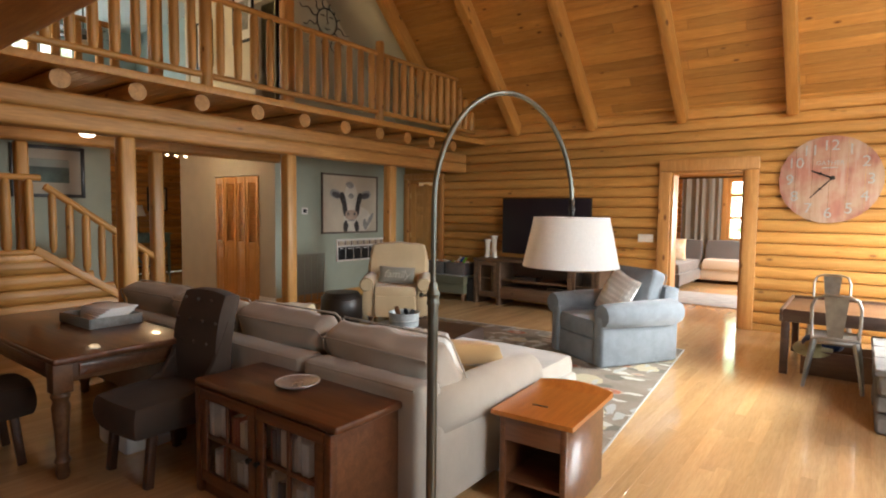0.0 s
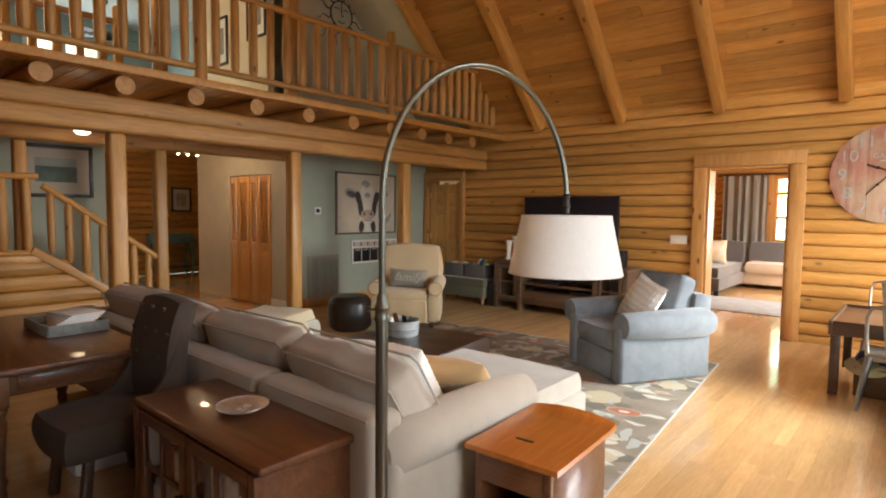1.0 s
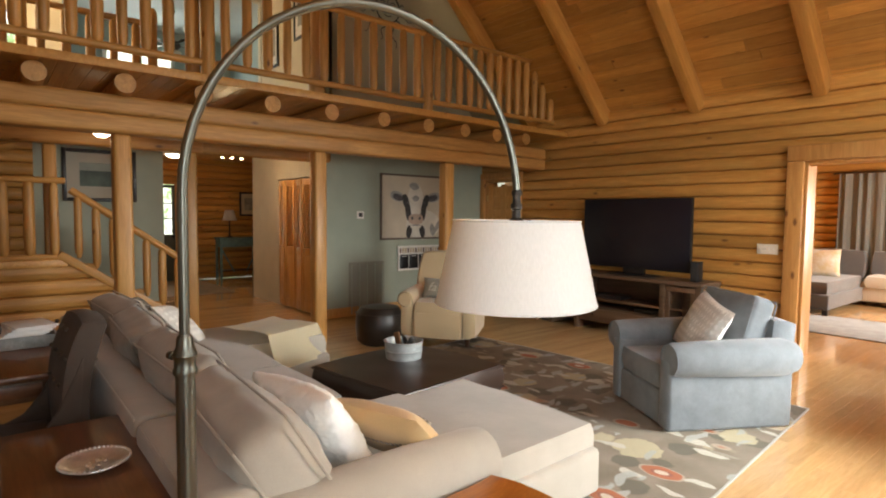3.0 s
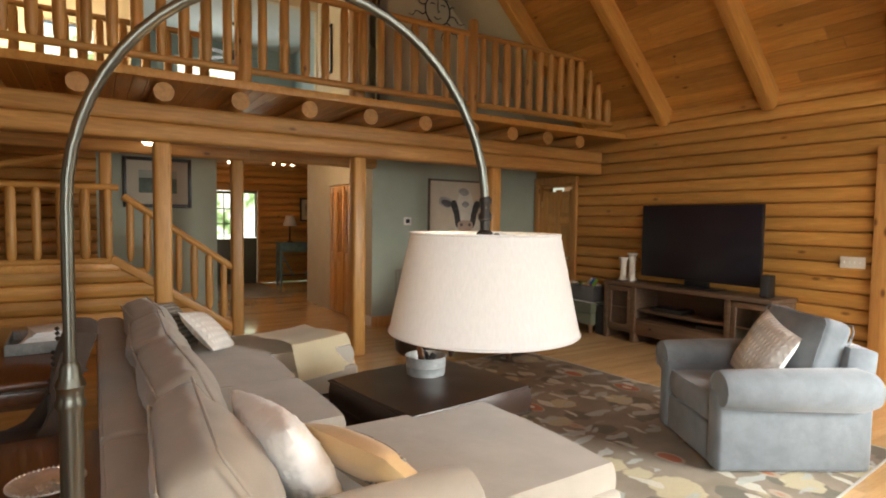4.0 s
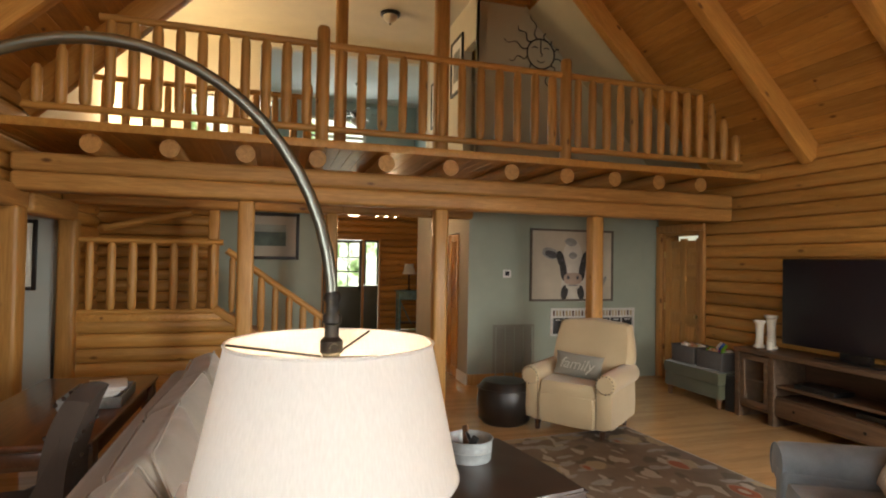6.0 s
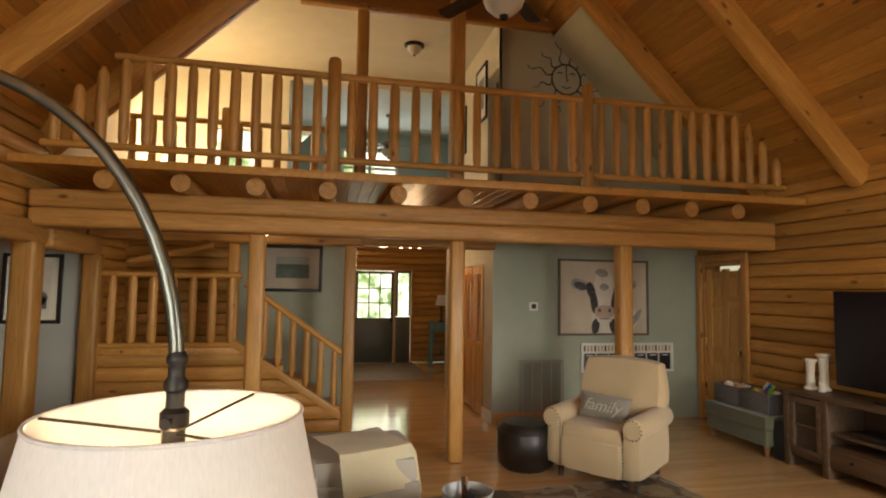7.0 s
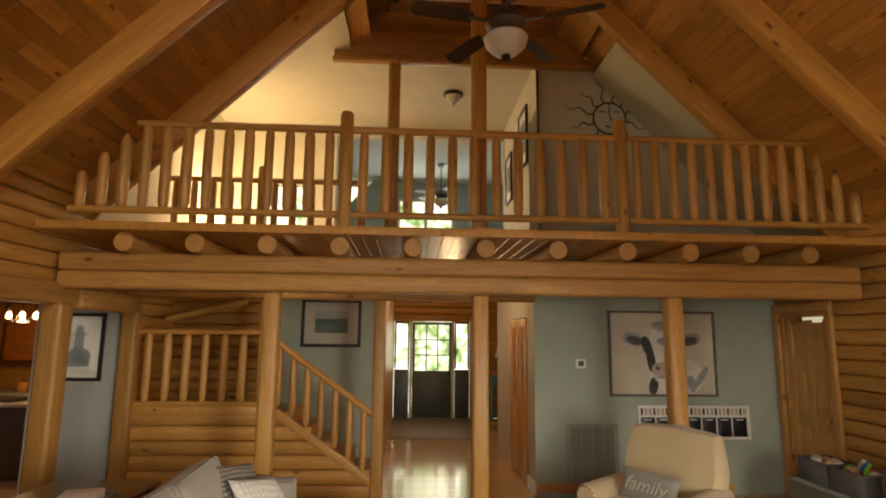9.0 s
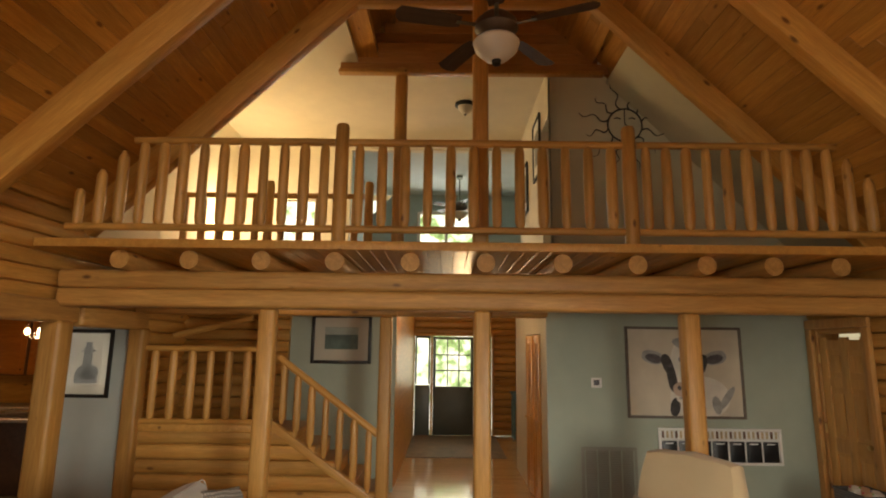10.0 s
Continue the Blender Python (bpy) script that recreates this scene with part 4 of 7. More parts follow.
shag = tagged(part("throw_pillow", pillow(0.64, 0.45, 0.2, 1, 64), WHITEF, m=pose(-1.49, 3.20, 0.625, -30, 3, 184)), "white shaggy throw pillow on the sofa", "pillow")
for v in shag.data.vertices:
    p = v.co * 55
    v.co += v.normal * (0.007 * noise.noise(p) + 0.004 * noise.noise(p * 2.3))
tan = put_pillow("tan throw pillow with a woven stripe on the sofa", 0.56, 0.36, 0.16, TANF, pose(-1.29, 3.46, 0.60, -46, 4, 190), 2)
bm = bmesh.new()
for side in (-1, 1):
    for i in range(19):
        for j in range(3):
            u = (i - 9) / 10
            box((0.024, 0.014, 0.03), (u * 0.25, side * (0.072 - 0.03 * u * u - 0.022 * j), 0.055 + 0.03 * j), 0.006, m=pose(0, 0, 0, 0, 35 if j % 2 else -35, 0), bm=bm)
part("tuft_band", bm, CHECK, tan, "grey and cream tufted band")
put_pillow("grey woven throw pillow in the sofa corner", 0.44, 0.44, 0.16, CHECK, pose(-4.36, 3.14, 0.64, -32, 8, 155), 3)
put_pillow("cream cable knit throw pillow in the sofa corner", 0.46, 0.42, 0.15, KNIT, pose(-4.20, 3.36, 0.60, -46, 10, 148), 4)


def throw_blanket():
    bm = bmesh.new()
    nx, ny = 22, 22
    vs = {}
    for i in range(nx + 1):
        for j in range(ny + 1):
            x, y = i / nx * 0.86 - 0.27, (j / ny - 0.5) * 0.68
            z = 0.528 + 0.016 * noise.noise(Vector((x * 5, y * 4, 3))) + 0.01
            if y > 0.25:
                over = y - 0.25
                z -= over * 0.75
                y = 0.25 + over * 0.5
            if x > 0.27:
                over = x - 0.27
                z -= over * 0.9
                x = 0.27 + over * 0.3
            vs[i, j] = bm.verts.new((x, y, z))
    for i in range(nx):
        for j in range(ny):
            bm.faces.new((vs[i, j], vs[i + 1, j], vs[i + 1, j + 1], vs[i, j + 1]))
    bmesh.ops.solidify(bm, geom=bm.faces[:], thickness=-0.032)
    ob = part("throw_blanket", bm, CREAMF, m=pose(-4.05, 4.10, 0, 0, 0, 22))
    tagged(ob, "cream knitted throw folded over the chaise", "blanket")


throw_blanket()


def armchair():
    c = thing("armchair", "blue grey suede armchair with rolled arms", "armchair", pose(-1.41, 6.395, 0, 0, 0, -31))
    part("base", box((0.82, 0.93, 0.26), (0, 0, 0.15), 0.025, 3), BLUEG, c)
    for sx in (-1, 1):
        a = part("arm", box((0.14, 0.96, 0.5), (sx * 0.365, 0.0, 0.27), 0.03, 3), BLUEG, c)
        own = tube([(0, -0.475, 0), (0, -0.47, 0), (0, -0.44, 0), (0, -0.1, 0), (0, 0.38, 0), (0, 0.46, 0)], [0.085, 0.105, 0.118, 0.128, 0.135, 0.11], 26)
        for v in own.verts:
            v.co.x *= 1.0 + 0.12 * max(0, v.co.z / 0.13)
        part("arm_roll", own, BLUEG, c, m=pose(sx * 0.42, 0, 0.53))
        welt = [(sx * (0.42 + 0.108 * math.cos(w)), -0.474, 0.53 + 0.108 * math.sin(w)) for w in (-0.9 + 5.0 * k / 20 for k in range(21))]
        part("welt", tube(welt, 0.005, 6), BLUEG, a)
    part("backrest", cushion((0.78, 0.2, 0.62), (0, 0.41, 0.48), 0.18, m=pose(0, 0, 0, -10), n=12, seed=21), BLUEG, c)
    bc = part("back_cushion", box_cushion(0.64, 0.2, 0.5, seed=22, dome=0.05), BLUEG, c, m=pose(0, 0.27, 0.69, -16))
    rim = bmesh.new()
    for yy in (-0.092, 0.092):
        tube([(a * 0.312, yy, b * 0.242) for a, b in ((-1, -0.9), (-1, 0.88), (-0.92, 1), (0.92, 1), (1, 0.88), (1, -0.9))], 0.005, 6, rim)
    part("piping", rim, BLUEG, bc)
    part("seat_cushion", cushion((0.60, 0.76, 0.18), (0, -0.10, 0.375), 0.14, n=12, seed=23), BLUEG, c)
    for sx in (-1, 1):
        for sy in (-1, 1):
            part("foot", box((0.05, 0.05, 0.03), (sx * 0.35, sy * 0.4, 0.0155), 0.005), DARKW, c)


armchair()
put_pillow("cream knitted throw pillow on the armchair", 0.48, 0.48, 0.16, KNIT, pose(-1.37, 6.39, 0.67, -24, 14, -38), 6)


def recliner():
    c = thing("recliner", "beige chenille recliner with nailhead trimmed rolled arms", "armchair", pose(-4.50, 6.42, 0, 0, 0, 38))
    part("base", box((0.78, 0.78, 0.3), (0, 0, 0.25), 0.04, 3), BEIGE, c)
    part("footrest", cushion((0.56, 0.08, 0.30), (0, -0.39, 0.25), 0.2, n=8, seed=31), BEIGE, c)
    for sx in (-1, 1):
        a = part("arm", cushion((0.15, 0.78, 0.42), (sx * 0.36, -0.02, 0.33), 0.12, n=8, seed=32), BEIGE, c)
        part("arm_roll", tube([(0, -0.43, 0), (0, -0.41, 0), (0, 0.34, 0.01), (0, 0.4, 0.01)], [0.075, 0.095, 0.10, 0.08], 20), BEIGE, c, m=pose(sx * 0.38, 0, 0.54))
        bm = bmesh.new()
        bmesh.ops.create_icosphere(bm, subdivisions=1, radius=0.0075)
        stud = mesh_of(bm, "nailhead")
        for k in range(26):
            t = k / 25
            if t < 0.55:
                p = (sx * (0.295), -0.415, 0.14 + 0.4 * t / 0.55)
            else:
                w = (t - 0.55) / 0.45 * 4.6
                p = (sx * (0.38 - 0.082 * math.cos(w)), -0.432, 0.54 + 0.082 * math.sin(w))
            part("nailhead", stud, IRON, a, m=pose(*p))
    part("seat_cushion", cushion((0.58, 0.62, 0.2), (0, -0.12, 0.42), 0.25, n=12, seed=33), BEIGE, c)
    part("backrest", cushion((0.86, 0.26, 0.77), (0, 0.33, 0.69), 0.40, m=pose(0, 0, 0, -14), n=16, seed=34, crumple=0.016), BEIGE, c)
    for sx in (-1, 1):
        for sy in (-1, 1):
            part("leg", lathe([(0.0, 0), (0.022, 0), (0.028, 0.06), (0.034, 0.1), (0, 0.1)], 12), DARKW, c, m=pose(sx * 0.33, sy * 0.33, 0.001))


recliner()


def words(text, size, mat, parent, m, depth=0.002, shear=0.0, name="lettering"):
    cu = bpy.data.curves.new("lettering", "FONT")
    cu.body, cu.size, cu.align_x, cu.align_y, cu.extrude, cu.shear = text, size, "CENTER", "CENTER", depth, shear
    tmp = new("tmp", cu)
    me = bpy.data.meshes.new_from_object(tmp)
    bpy.data.objects.remove(tmp)
    me.materials.clear()
    me.materials.append(mat)
    ob = new(name, me)
    ob.parent, ob.matrix_basis = parent, m
    return ob


fam = put_pillow("slate grey lumbar pillow lettered in cream on the recliner", 0.5, 0.24, 0.13, SLATEF, pose(-4.43, 6.335, 0.635, -16, 3, 38), 8)
words("family", 0.15, cloth("faded_thread", (0.52, 0.48, 0.38), scale=160), fam, pose(0, -0.071, 0.0, 90, 0, 0), 0.004, 0.3)

pouf = thing("pouf", "round black leather pouf", "pouf", pose(-4.86, 5.72, 0))
part("body", lathe([(0, 0.0), (0.22, 0.0), (0.27, 0.05), (0.285, 0.2), (0.275, 0.36), (0.22, 0.43), (0.1, 0.445), (0, 0.448)], 32), BLACKL, pouf)
part("seam", tube([(0.281 * math.cos(a), 0.281 * math.sin(a), 0.36) for a in (2 * math.pi * k / 40 for k in range(41))], 0.006, 6), BLACKL, pouf)


def coffee_ottoman():
    c = thing("coffee_ottoman", "dark brown leather coffee table ottoman", "ottoman", pose(-2.59, 4.50, 0, 0, 0, 8))
    part("base", box((0.88, 0.92, 0.18), (0, 0, 0.17), 0.02, 3), LEATHER, c)
    part("top", cushion((1.0, 1.03, 0.20), (0, 0, 0.332), 0.13, n=14, seed=41, crumple=0.006), LEATHER, c)
    bm = bmesh.new()
    for z in (0.41, 0.262):
        tube([(a * 0.485, b * 0.50, z) for a, b in ((-1, -1), (1, -1), (1, 1), (-1, 1), (-1, -1))], 0.006, 6, bm)
    part("piping", bm, LEATHER, c)
    for sx in (-1, 1):
        for sy in (-1, 1):
            part("leg", lathe([(0, 0), (0.025, 0), (0.035, 0.08), (0, 0.08)], 12), DARKW, c, m=pose(sx * 0.38, sy * 0.4, 0.012))


coffee_ottoman()
tub = thing("remote_tub", "round galvanised tub holding remote controls", "tub", pose(-2.77, 4.58, 0.429))
part("tub", lathe([(0, 0.0), (0.125, 0.0), (0.135, 0.005), (0.14, 0.06), (0.144, 0.065), (0.14, 0.07), (0.145, 0.13), (0.152, 0.135), (0.145, 0.138), (0.138, 0.13), (0.13, 0.012), (0, 0.012)], 32), paint("zinc_tub", (0.40, 0.43, 0.43), 0.55, 0.2, 0.2, 0.45, 20), tub)
for k, (x, y, rx, ry) in enumerate(((0.02, 0.03, 25, 10), (-0.05, 0.0, -15, -20), (0.06, -0.04, 12, 28))):
    part("remote", box((0.045, 0.02, 0.16), (0, 0, 0.06), 0.006), (BLACK, BROWN, BLACK)[k], tub, m=pose(x, y, 0.05, rx, ry, 30 * k))

rug = part("rug", box((3.5, 3.75, 0.012), (0, 0, 0.0075), 0.004), RUG, m=pose(-2.44, 5.12, 0, 0, 0, 5))
tagged(rug, "patterned wool rug in taupe, grey and rust", "rug")
bm = bmesh.new()
for sx in (-1, 1):
    box((0.012, 3.77, 0.014), (sx * 1.752, 0, 0.0085), 0.004, bm=bm)
    box((3.49, 0.012, 0.014), (0, sx * 1.877, 0.0085), 0.004, bm=bm)
part("binding", bm, CURTAIN, rug, "pale woven edge binding")


# ---- cabinet, end table and arc lamp ----
def glass_cabinet():
    c = thing("glass_door_cabinet", "low cherry stained cabinet with two glazed doors", "cabinet", pose(-1.615, 2.395, 0))
    part("top", box((1.12, 0.45, 0.035), (0, 0, 0.592), 0.012, 3), CHERRY, c)
    for sx in (-1, 1):
        part("side_panel", box((0.03, 0.42, 0.53), (sx * 0.52, 0, 0.305), 0.004), CHERRY, c)
        part("corner_post", box((0.045, 0.04, 0.572), (sx * 0.515, -0.215, 0.287), 0.006), CHERRY, c)
    part("back_panel", box((1.0, 0.015, 0.53), (0, 0.2, 0.305), 0), CHERRY, c)
    part("bottom", box((1.0, 0.4, 0.02), (0, -0.005, 0.06), 0), CHERRY, c)
    part("shelf", box((1.0, 0.36, 0.018), (0, 0.005, 0.30), 0), CHERRY, c)
    part("plinth", box((0.98, 0.03, 0.06), (0, -0.2, 0.031), 0.004), CHERRY, c)
    for sx in (-1, 1):
        d = part("door", box((0.485, 0.022, 0.055), (0, 0, 0.475), 0.004), CHERRY, c, m=pose(sx * 0.246, -0.222, 0.07))
        part("bottom_rail", box((0.485, 0.022, 0.06), (0, 0, 0.03), 0.004), CHERRY, d)
        for e in (-1, 1):
            part("stile", box((0.06, 0.023, 0.386), (e * 0.212, 0, 0.254), 0.004), CHERRY, d)
        part("muntin", box((0.022, 0.018, 0.386), (0, 0, 0.254), 0.003), CHERRY, d)
        part("muntin", box((0.36, 0.017, 0.022), (0, 0, 0.254), 0.003), CHERRY, d)
        for gx in (-0.093, 0.093):
            for gz in (0.155, 0.355):
                pane = part("pane", box((0.165, 0.004, 0.18), (gx, 0.004, gz), 0), GLASS, d)
                pane.visible_shadow = False
        part("knob", lathe([(0, 0), (0.008, 0), (0.008, 0.012), (0.015, 0.02), (0.012, 0.028), (0, 0.03)], 14), IRON, d, m=pose(-sx * 0.215, -0.012, 0.24, 90))


glass_cabinet()
r2 = random.Random(9)
for sx in (-1, 1):
    for z in (0.071, 0.31):
        x = -1.615 + sx * 0.245 - 0.2
        for k in range(7):
            w, h, d = r2.uniform(0.02, 0.055), r2.uniform(0.14, 0.2), r2.uniform(0.15, 0.22)
            col = ((0.75, 0.73, 0.68), (0.3, 0.06, 0.05), (0.1, 0.12, 0.16), (0.55, 0.5, 0.42), (0.8, 0.8, 0.78))[r2.randrange(5)]
            b = thing("book", "worn book standing in the glazed cabinet", "book", pose(x + w / 2, 2.30, z, 0, 0, r2.uniform(-2, 2)), "books in the cabinet")
            part("cover", box((w, d, h), (0, 0, h / 2), 0.003), paint("book_cover", col, 0.5), b)
            part("pages", box((w * 0.7, d * 0.9, h), (0, 0.002, h / 2 + 0.002), 0), PAPER, b)
            x += w + r2.uniform(0.003, 0.02)

dish = thing("silver_dish", "round silver dish with a beaded rim", "dish", Matrix.LocRotScale((-1.64, 2.435, 0.6105), None, (0.72, 0.72, 0.9)))
part("plate", lathe([(0, 0.004), (0.10, 0.004), (0.12, 0.014), (0.15, 0.026), (0.158, 0.027), (0.16, 0.024), (0.15, 0.02), (0.118, 0.006), (0.1, 0.0), (0, 0.0)], 40), SILVER, dish)
bm = bmesh.new()
for k in range(48):
    a = 2 * math.pi * k / 48
    bmesh.ops.create_icosphere(bm, subdivisions=1, radius=0.007, matrix=Matrix.Translation((0.154 * math.cos(a), 0.154 * math.sin(a), 0.027)))
part("beading", bm, SILVER, dish)
bm = bmesh.new()
for k, (x, y) in enumerate(((0.02, 0.01), (-0.03, 0.02), (0.0, -0.03), (0.04, -0.02), (-0.01, 0.045))):
    bmesh.ops.create_icosphere(bm, subdivisions=2, radius=0.018, matrix=Matrix.LocRotScale((x, y, 0.011), None, (1.2, 0.8, 0.4)))
part("embossing", bm, SILVER, dish)


def end_table():
    c = thing("end_table", "small cherry end table with a slotted orange top", "side table", pose(-0.615, 3.33, 0, 0, 0, 3))
    # top board with a low swept-up back edge
    bm = bmesh.new()
    n, wn_ = 16, 12
    grid = {}
    for i in range(n + 1):
        v = i / n
        for k in range(wn_ + 1):
            u = 2 * k / wn_ - 1
            rise = 0.034 * max(0.0, (v - 0.86) / 0.14) ** 1.6 * (1 - 0.75 * u * u)
            y = -0.31 + 0.62 * v
            grid[i, k, 1] = bm.verts.new((0.22 * u, y, 0.511 + rise))
            grid[i, k, 0] = bm.verts.new((0.22 * u, y, 0.487))
    for i in range(n):
        for k in range(wn_):
            for z in (0, 1):
                bm.faces.new((grid[i, k, z], grid[i + 1, k, z], grid[i + 1, k + 1, z], grid[i, k + 1, z]))
    for i in range(n):
        for k in (0, wn_):
            bm.faces.new((grid[i, k, 0], grid[i + 1, k, 0], grid[i + 1, k, 1], grid[i, k, 1]))
    for k in range(wn_):
        for i in (0, n):
            bm.faces.new((grid[i, k, 0], grid[i, k + 1, 0], grid[i, k + 1, 1], grid[i, k, 1]))
    bmesh.ops.recalc_face_normals(bm, faces=bm.faces)
    top = part("top", bm, ORANGE, c)
    part("slot", box((0.085, 0.018, 0.003), (-0.03, -0.12, 0.5125), 0.001), BLACK, top, m=pose(0, 0, 0, 0, 0, 0))
    part("side_panel", box((0.018, 0.56, 0.46), (0.17, 0, 0.25), 0.003), CHERRY, c)
    part("side_panel", box((0.018, 0.56, 0.46), (-0.17, 0, 0.25), 0.003), CHERRY, c)
    part("back_panel", box((0.32, 0.015, 0.46), (0, 0.27, 0.25), 0.003), CHERRY, c)
    part("apron", box((0.32, 0.02, 0.13), (0, -0.27, 0.42), 0.003), CHERRY, c)
    part("shelf", box((0.32, 0.52, 0.016), (0, 0, 0.14), 0.002), CHERRY, c)
    part("shelf", box((0.32, 0.52, 0.016), (0, 0, 0.032), 0.002), CHERRY, c)
    for sx in (-1, 1):
        part("stile", box((0.03, 0.025, 0.487), (sx * 0.165, -0.272, 0.2435), 0.004), CHERRY, c)


end_table()


def arc_lamp():
    bx, by = -0.833, 2.535
    ex, ey = -0.622, 3.498
    c = thing("arc_floor_lamp", "nickel arc floor lamp with a white drum shade", "floor lamp", pose(bx, by, 0))
    L = math.hypot(ex - bx, ey - by)
    ux, uy = (ex - bx) / L, (ey - by) / L
    part("base", lathe([(0, 0), (0.14, 0), (0.145, 0.01), (0.14, 0.022), (0.04, 0.03), (0.022, 0.05), (0, 0.05)], 36), NICKEL, c)
    part("pole", lathe([(0.0, 0.04), (0.023, 0.04), (0.0235, 1.13), (0.0, 1.13)], 18), NICKEL, c)
    part("collar", lathe([(0, 1.11), (0.028, 1.11), (0.030, 1.12), (0.026, 1.13), (0.026, 1.15), (0.030, 1.158), (0.026, 1.17), (0.021, 1.18), (0.02, 1.20), (0.015, 1.21), (0, 1.21)], 18), NICKEL, c)
    part("thumbscrew", tube([(-0.015, -0.01, 1.15), (-0.042, -0.018, 1.15), (-0.043, -0.018, 1.15), (-0.056, -0.022, 1.15)], [0.005, 0.005, 0.011, 0.011], 10), NICKEL, c)
    pts = [(0, 0, 1.19), (0, 0, 1.5)]
    zc, hh = 1.555, 0.54
    for k in range(29):
        a = math.pi * (1 - k / 28)
        s = L / 2 + L / 2 * math.cos(a)
        pts.append((ux * s, uy * s, zc + hh * math.sin(a)))
    part("arc", tube(pts, 0.0125, 14), NICKEL, c)
    part("joint", lathe([(0, 1.49), (0.0135, 1.49), (0.0135, 1.53), (0, 1.53)], 14), NICKEL, c)
    head = part("socket", lathe([(0, -0.10), (0.018, -0.10), (0.018, -0.02), (0.023, -0.015), (0.023, 0.008), (0.0145, 0.016), (0.0145, 0.04), (0.019, 0.045), (0.019, 0.058), (0.0135, 0.066), (0.0135, 0.085), (0.017, 0.09), (0.017, 0.10), (0.012, 0.108), (0, 0.108)], 18), IRON, c, m=pose(ux * L, uy * L, 1.49))
    part("key", tube([(0.02, 0, 0.0), (0.05, 0, 0.0), (0.051, 0, 0.0), (0.058, 0, 0)], [0.003, 0.003, 0.009, 0.009], 8), IRON, head)
    part("bulb", lathe([(0, -0.2), (0.02, -0.19), (0.03, -0.165), (0.026, -0.13), (0.014, -0.1), (0, -0.1)], 18), BULB, head)
    sh = part("shade", lathe([(0.262, 1.228), (0.205, 1.496), (0.203, 1.496), (0.260, 1.228), (0.262, 1.228)], 48), SHADE, c, m=pose(ux * L, uy * L, 0))
    for r, z in ((0.2615, 1.229), (0.2055, 1.495)):
        part("trim_ring", tube([(r * math.cos(a), r * math.sin(a), z) for a in (2 * math.pi * k / 48 for k in range(49))], 0.0035, 6), SHADE, sh)
    bm = bmesh.new()
    for k in range(3):
        a = 0.5 + 2 * math.pi * k / 3
        tube([(0.02 * math.cos(a), 0.02 * math.sin(a), 1.466), (0.203 * math.cos(a), 0.203 * math.sin(a), 1.493)], 0.0025, 6, bm)
    part("spider", bm, IRON, sh)
    lamp("arc_lamp_bulb", "POINT", pose(ex, ey, 1.37), 26, (1.0, 0.70, 0.42), 0.03)


arc_lamp()


# ---- dining corner ----
def dining_table():
    c = thing("dining_table", "brown stained dining table with turned legs", "table", pose(-3.63, 2.11, 0))
    part("tabletop", box((1.72, 0.80, 0.04), (0, 0, 0.68), 0.014, 3), CHERRY, c)
    for sy in (-1, 1):
        part("apron", box((1.46, 0.022, 0.12), (0, sy * 0.34, 0.60), 0.004), BROWN, c)
        part("apron_moulding", box((1.2, 0.012, 0.07), (0, sy * 0.352, 0.60), 0.005), CHERRY, c)
    for sx in (-1, 1):
        part("apron", box((0.022, 0.62, 0.12), (sx * 0.77, 0, 0.60), 0.004), BROWN, c)
        part("apron_moulding", box((0.012, 0.50, 0.07), (sx * 0.784, 0, 0.60), 0.006), CHERRY, c)
        for sy in (-1, 1):
            bm = lathe([(0, 0), (0.028, 0), (0.036, 0.03), (0.03, 0.07), (0.042, 0.1), (0.03, 0.13), (0.036, 0.27), (0.047, 0.41), (0.038, 0.44), (0.05, 0.47), (0.036, 0.5), (0, 0.5)], 20)
            leg = part("leg", bm, BROWN, c, m=pose(sx * 0.77, sy * 0.34, 0.001))
            part("block", box((0.1, 0.1, 0.165), (0, 0, 0.575), 0.006), BROWN, leg)


dining_table()


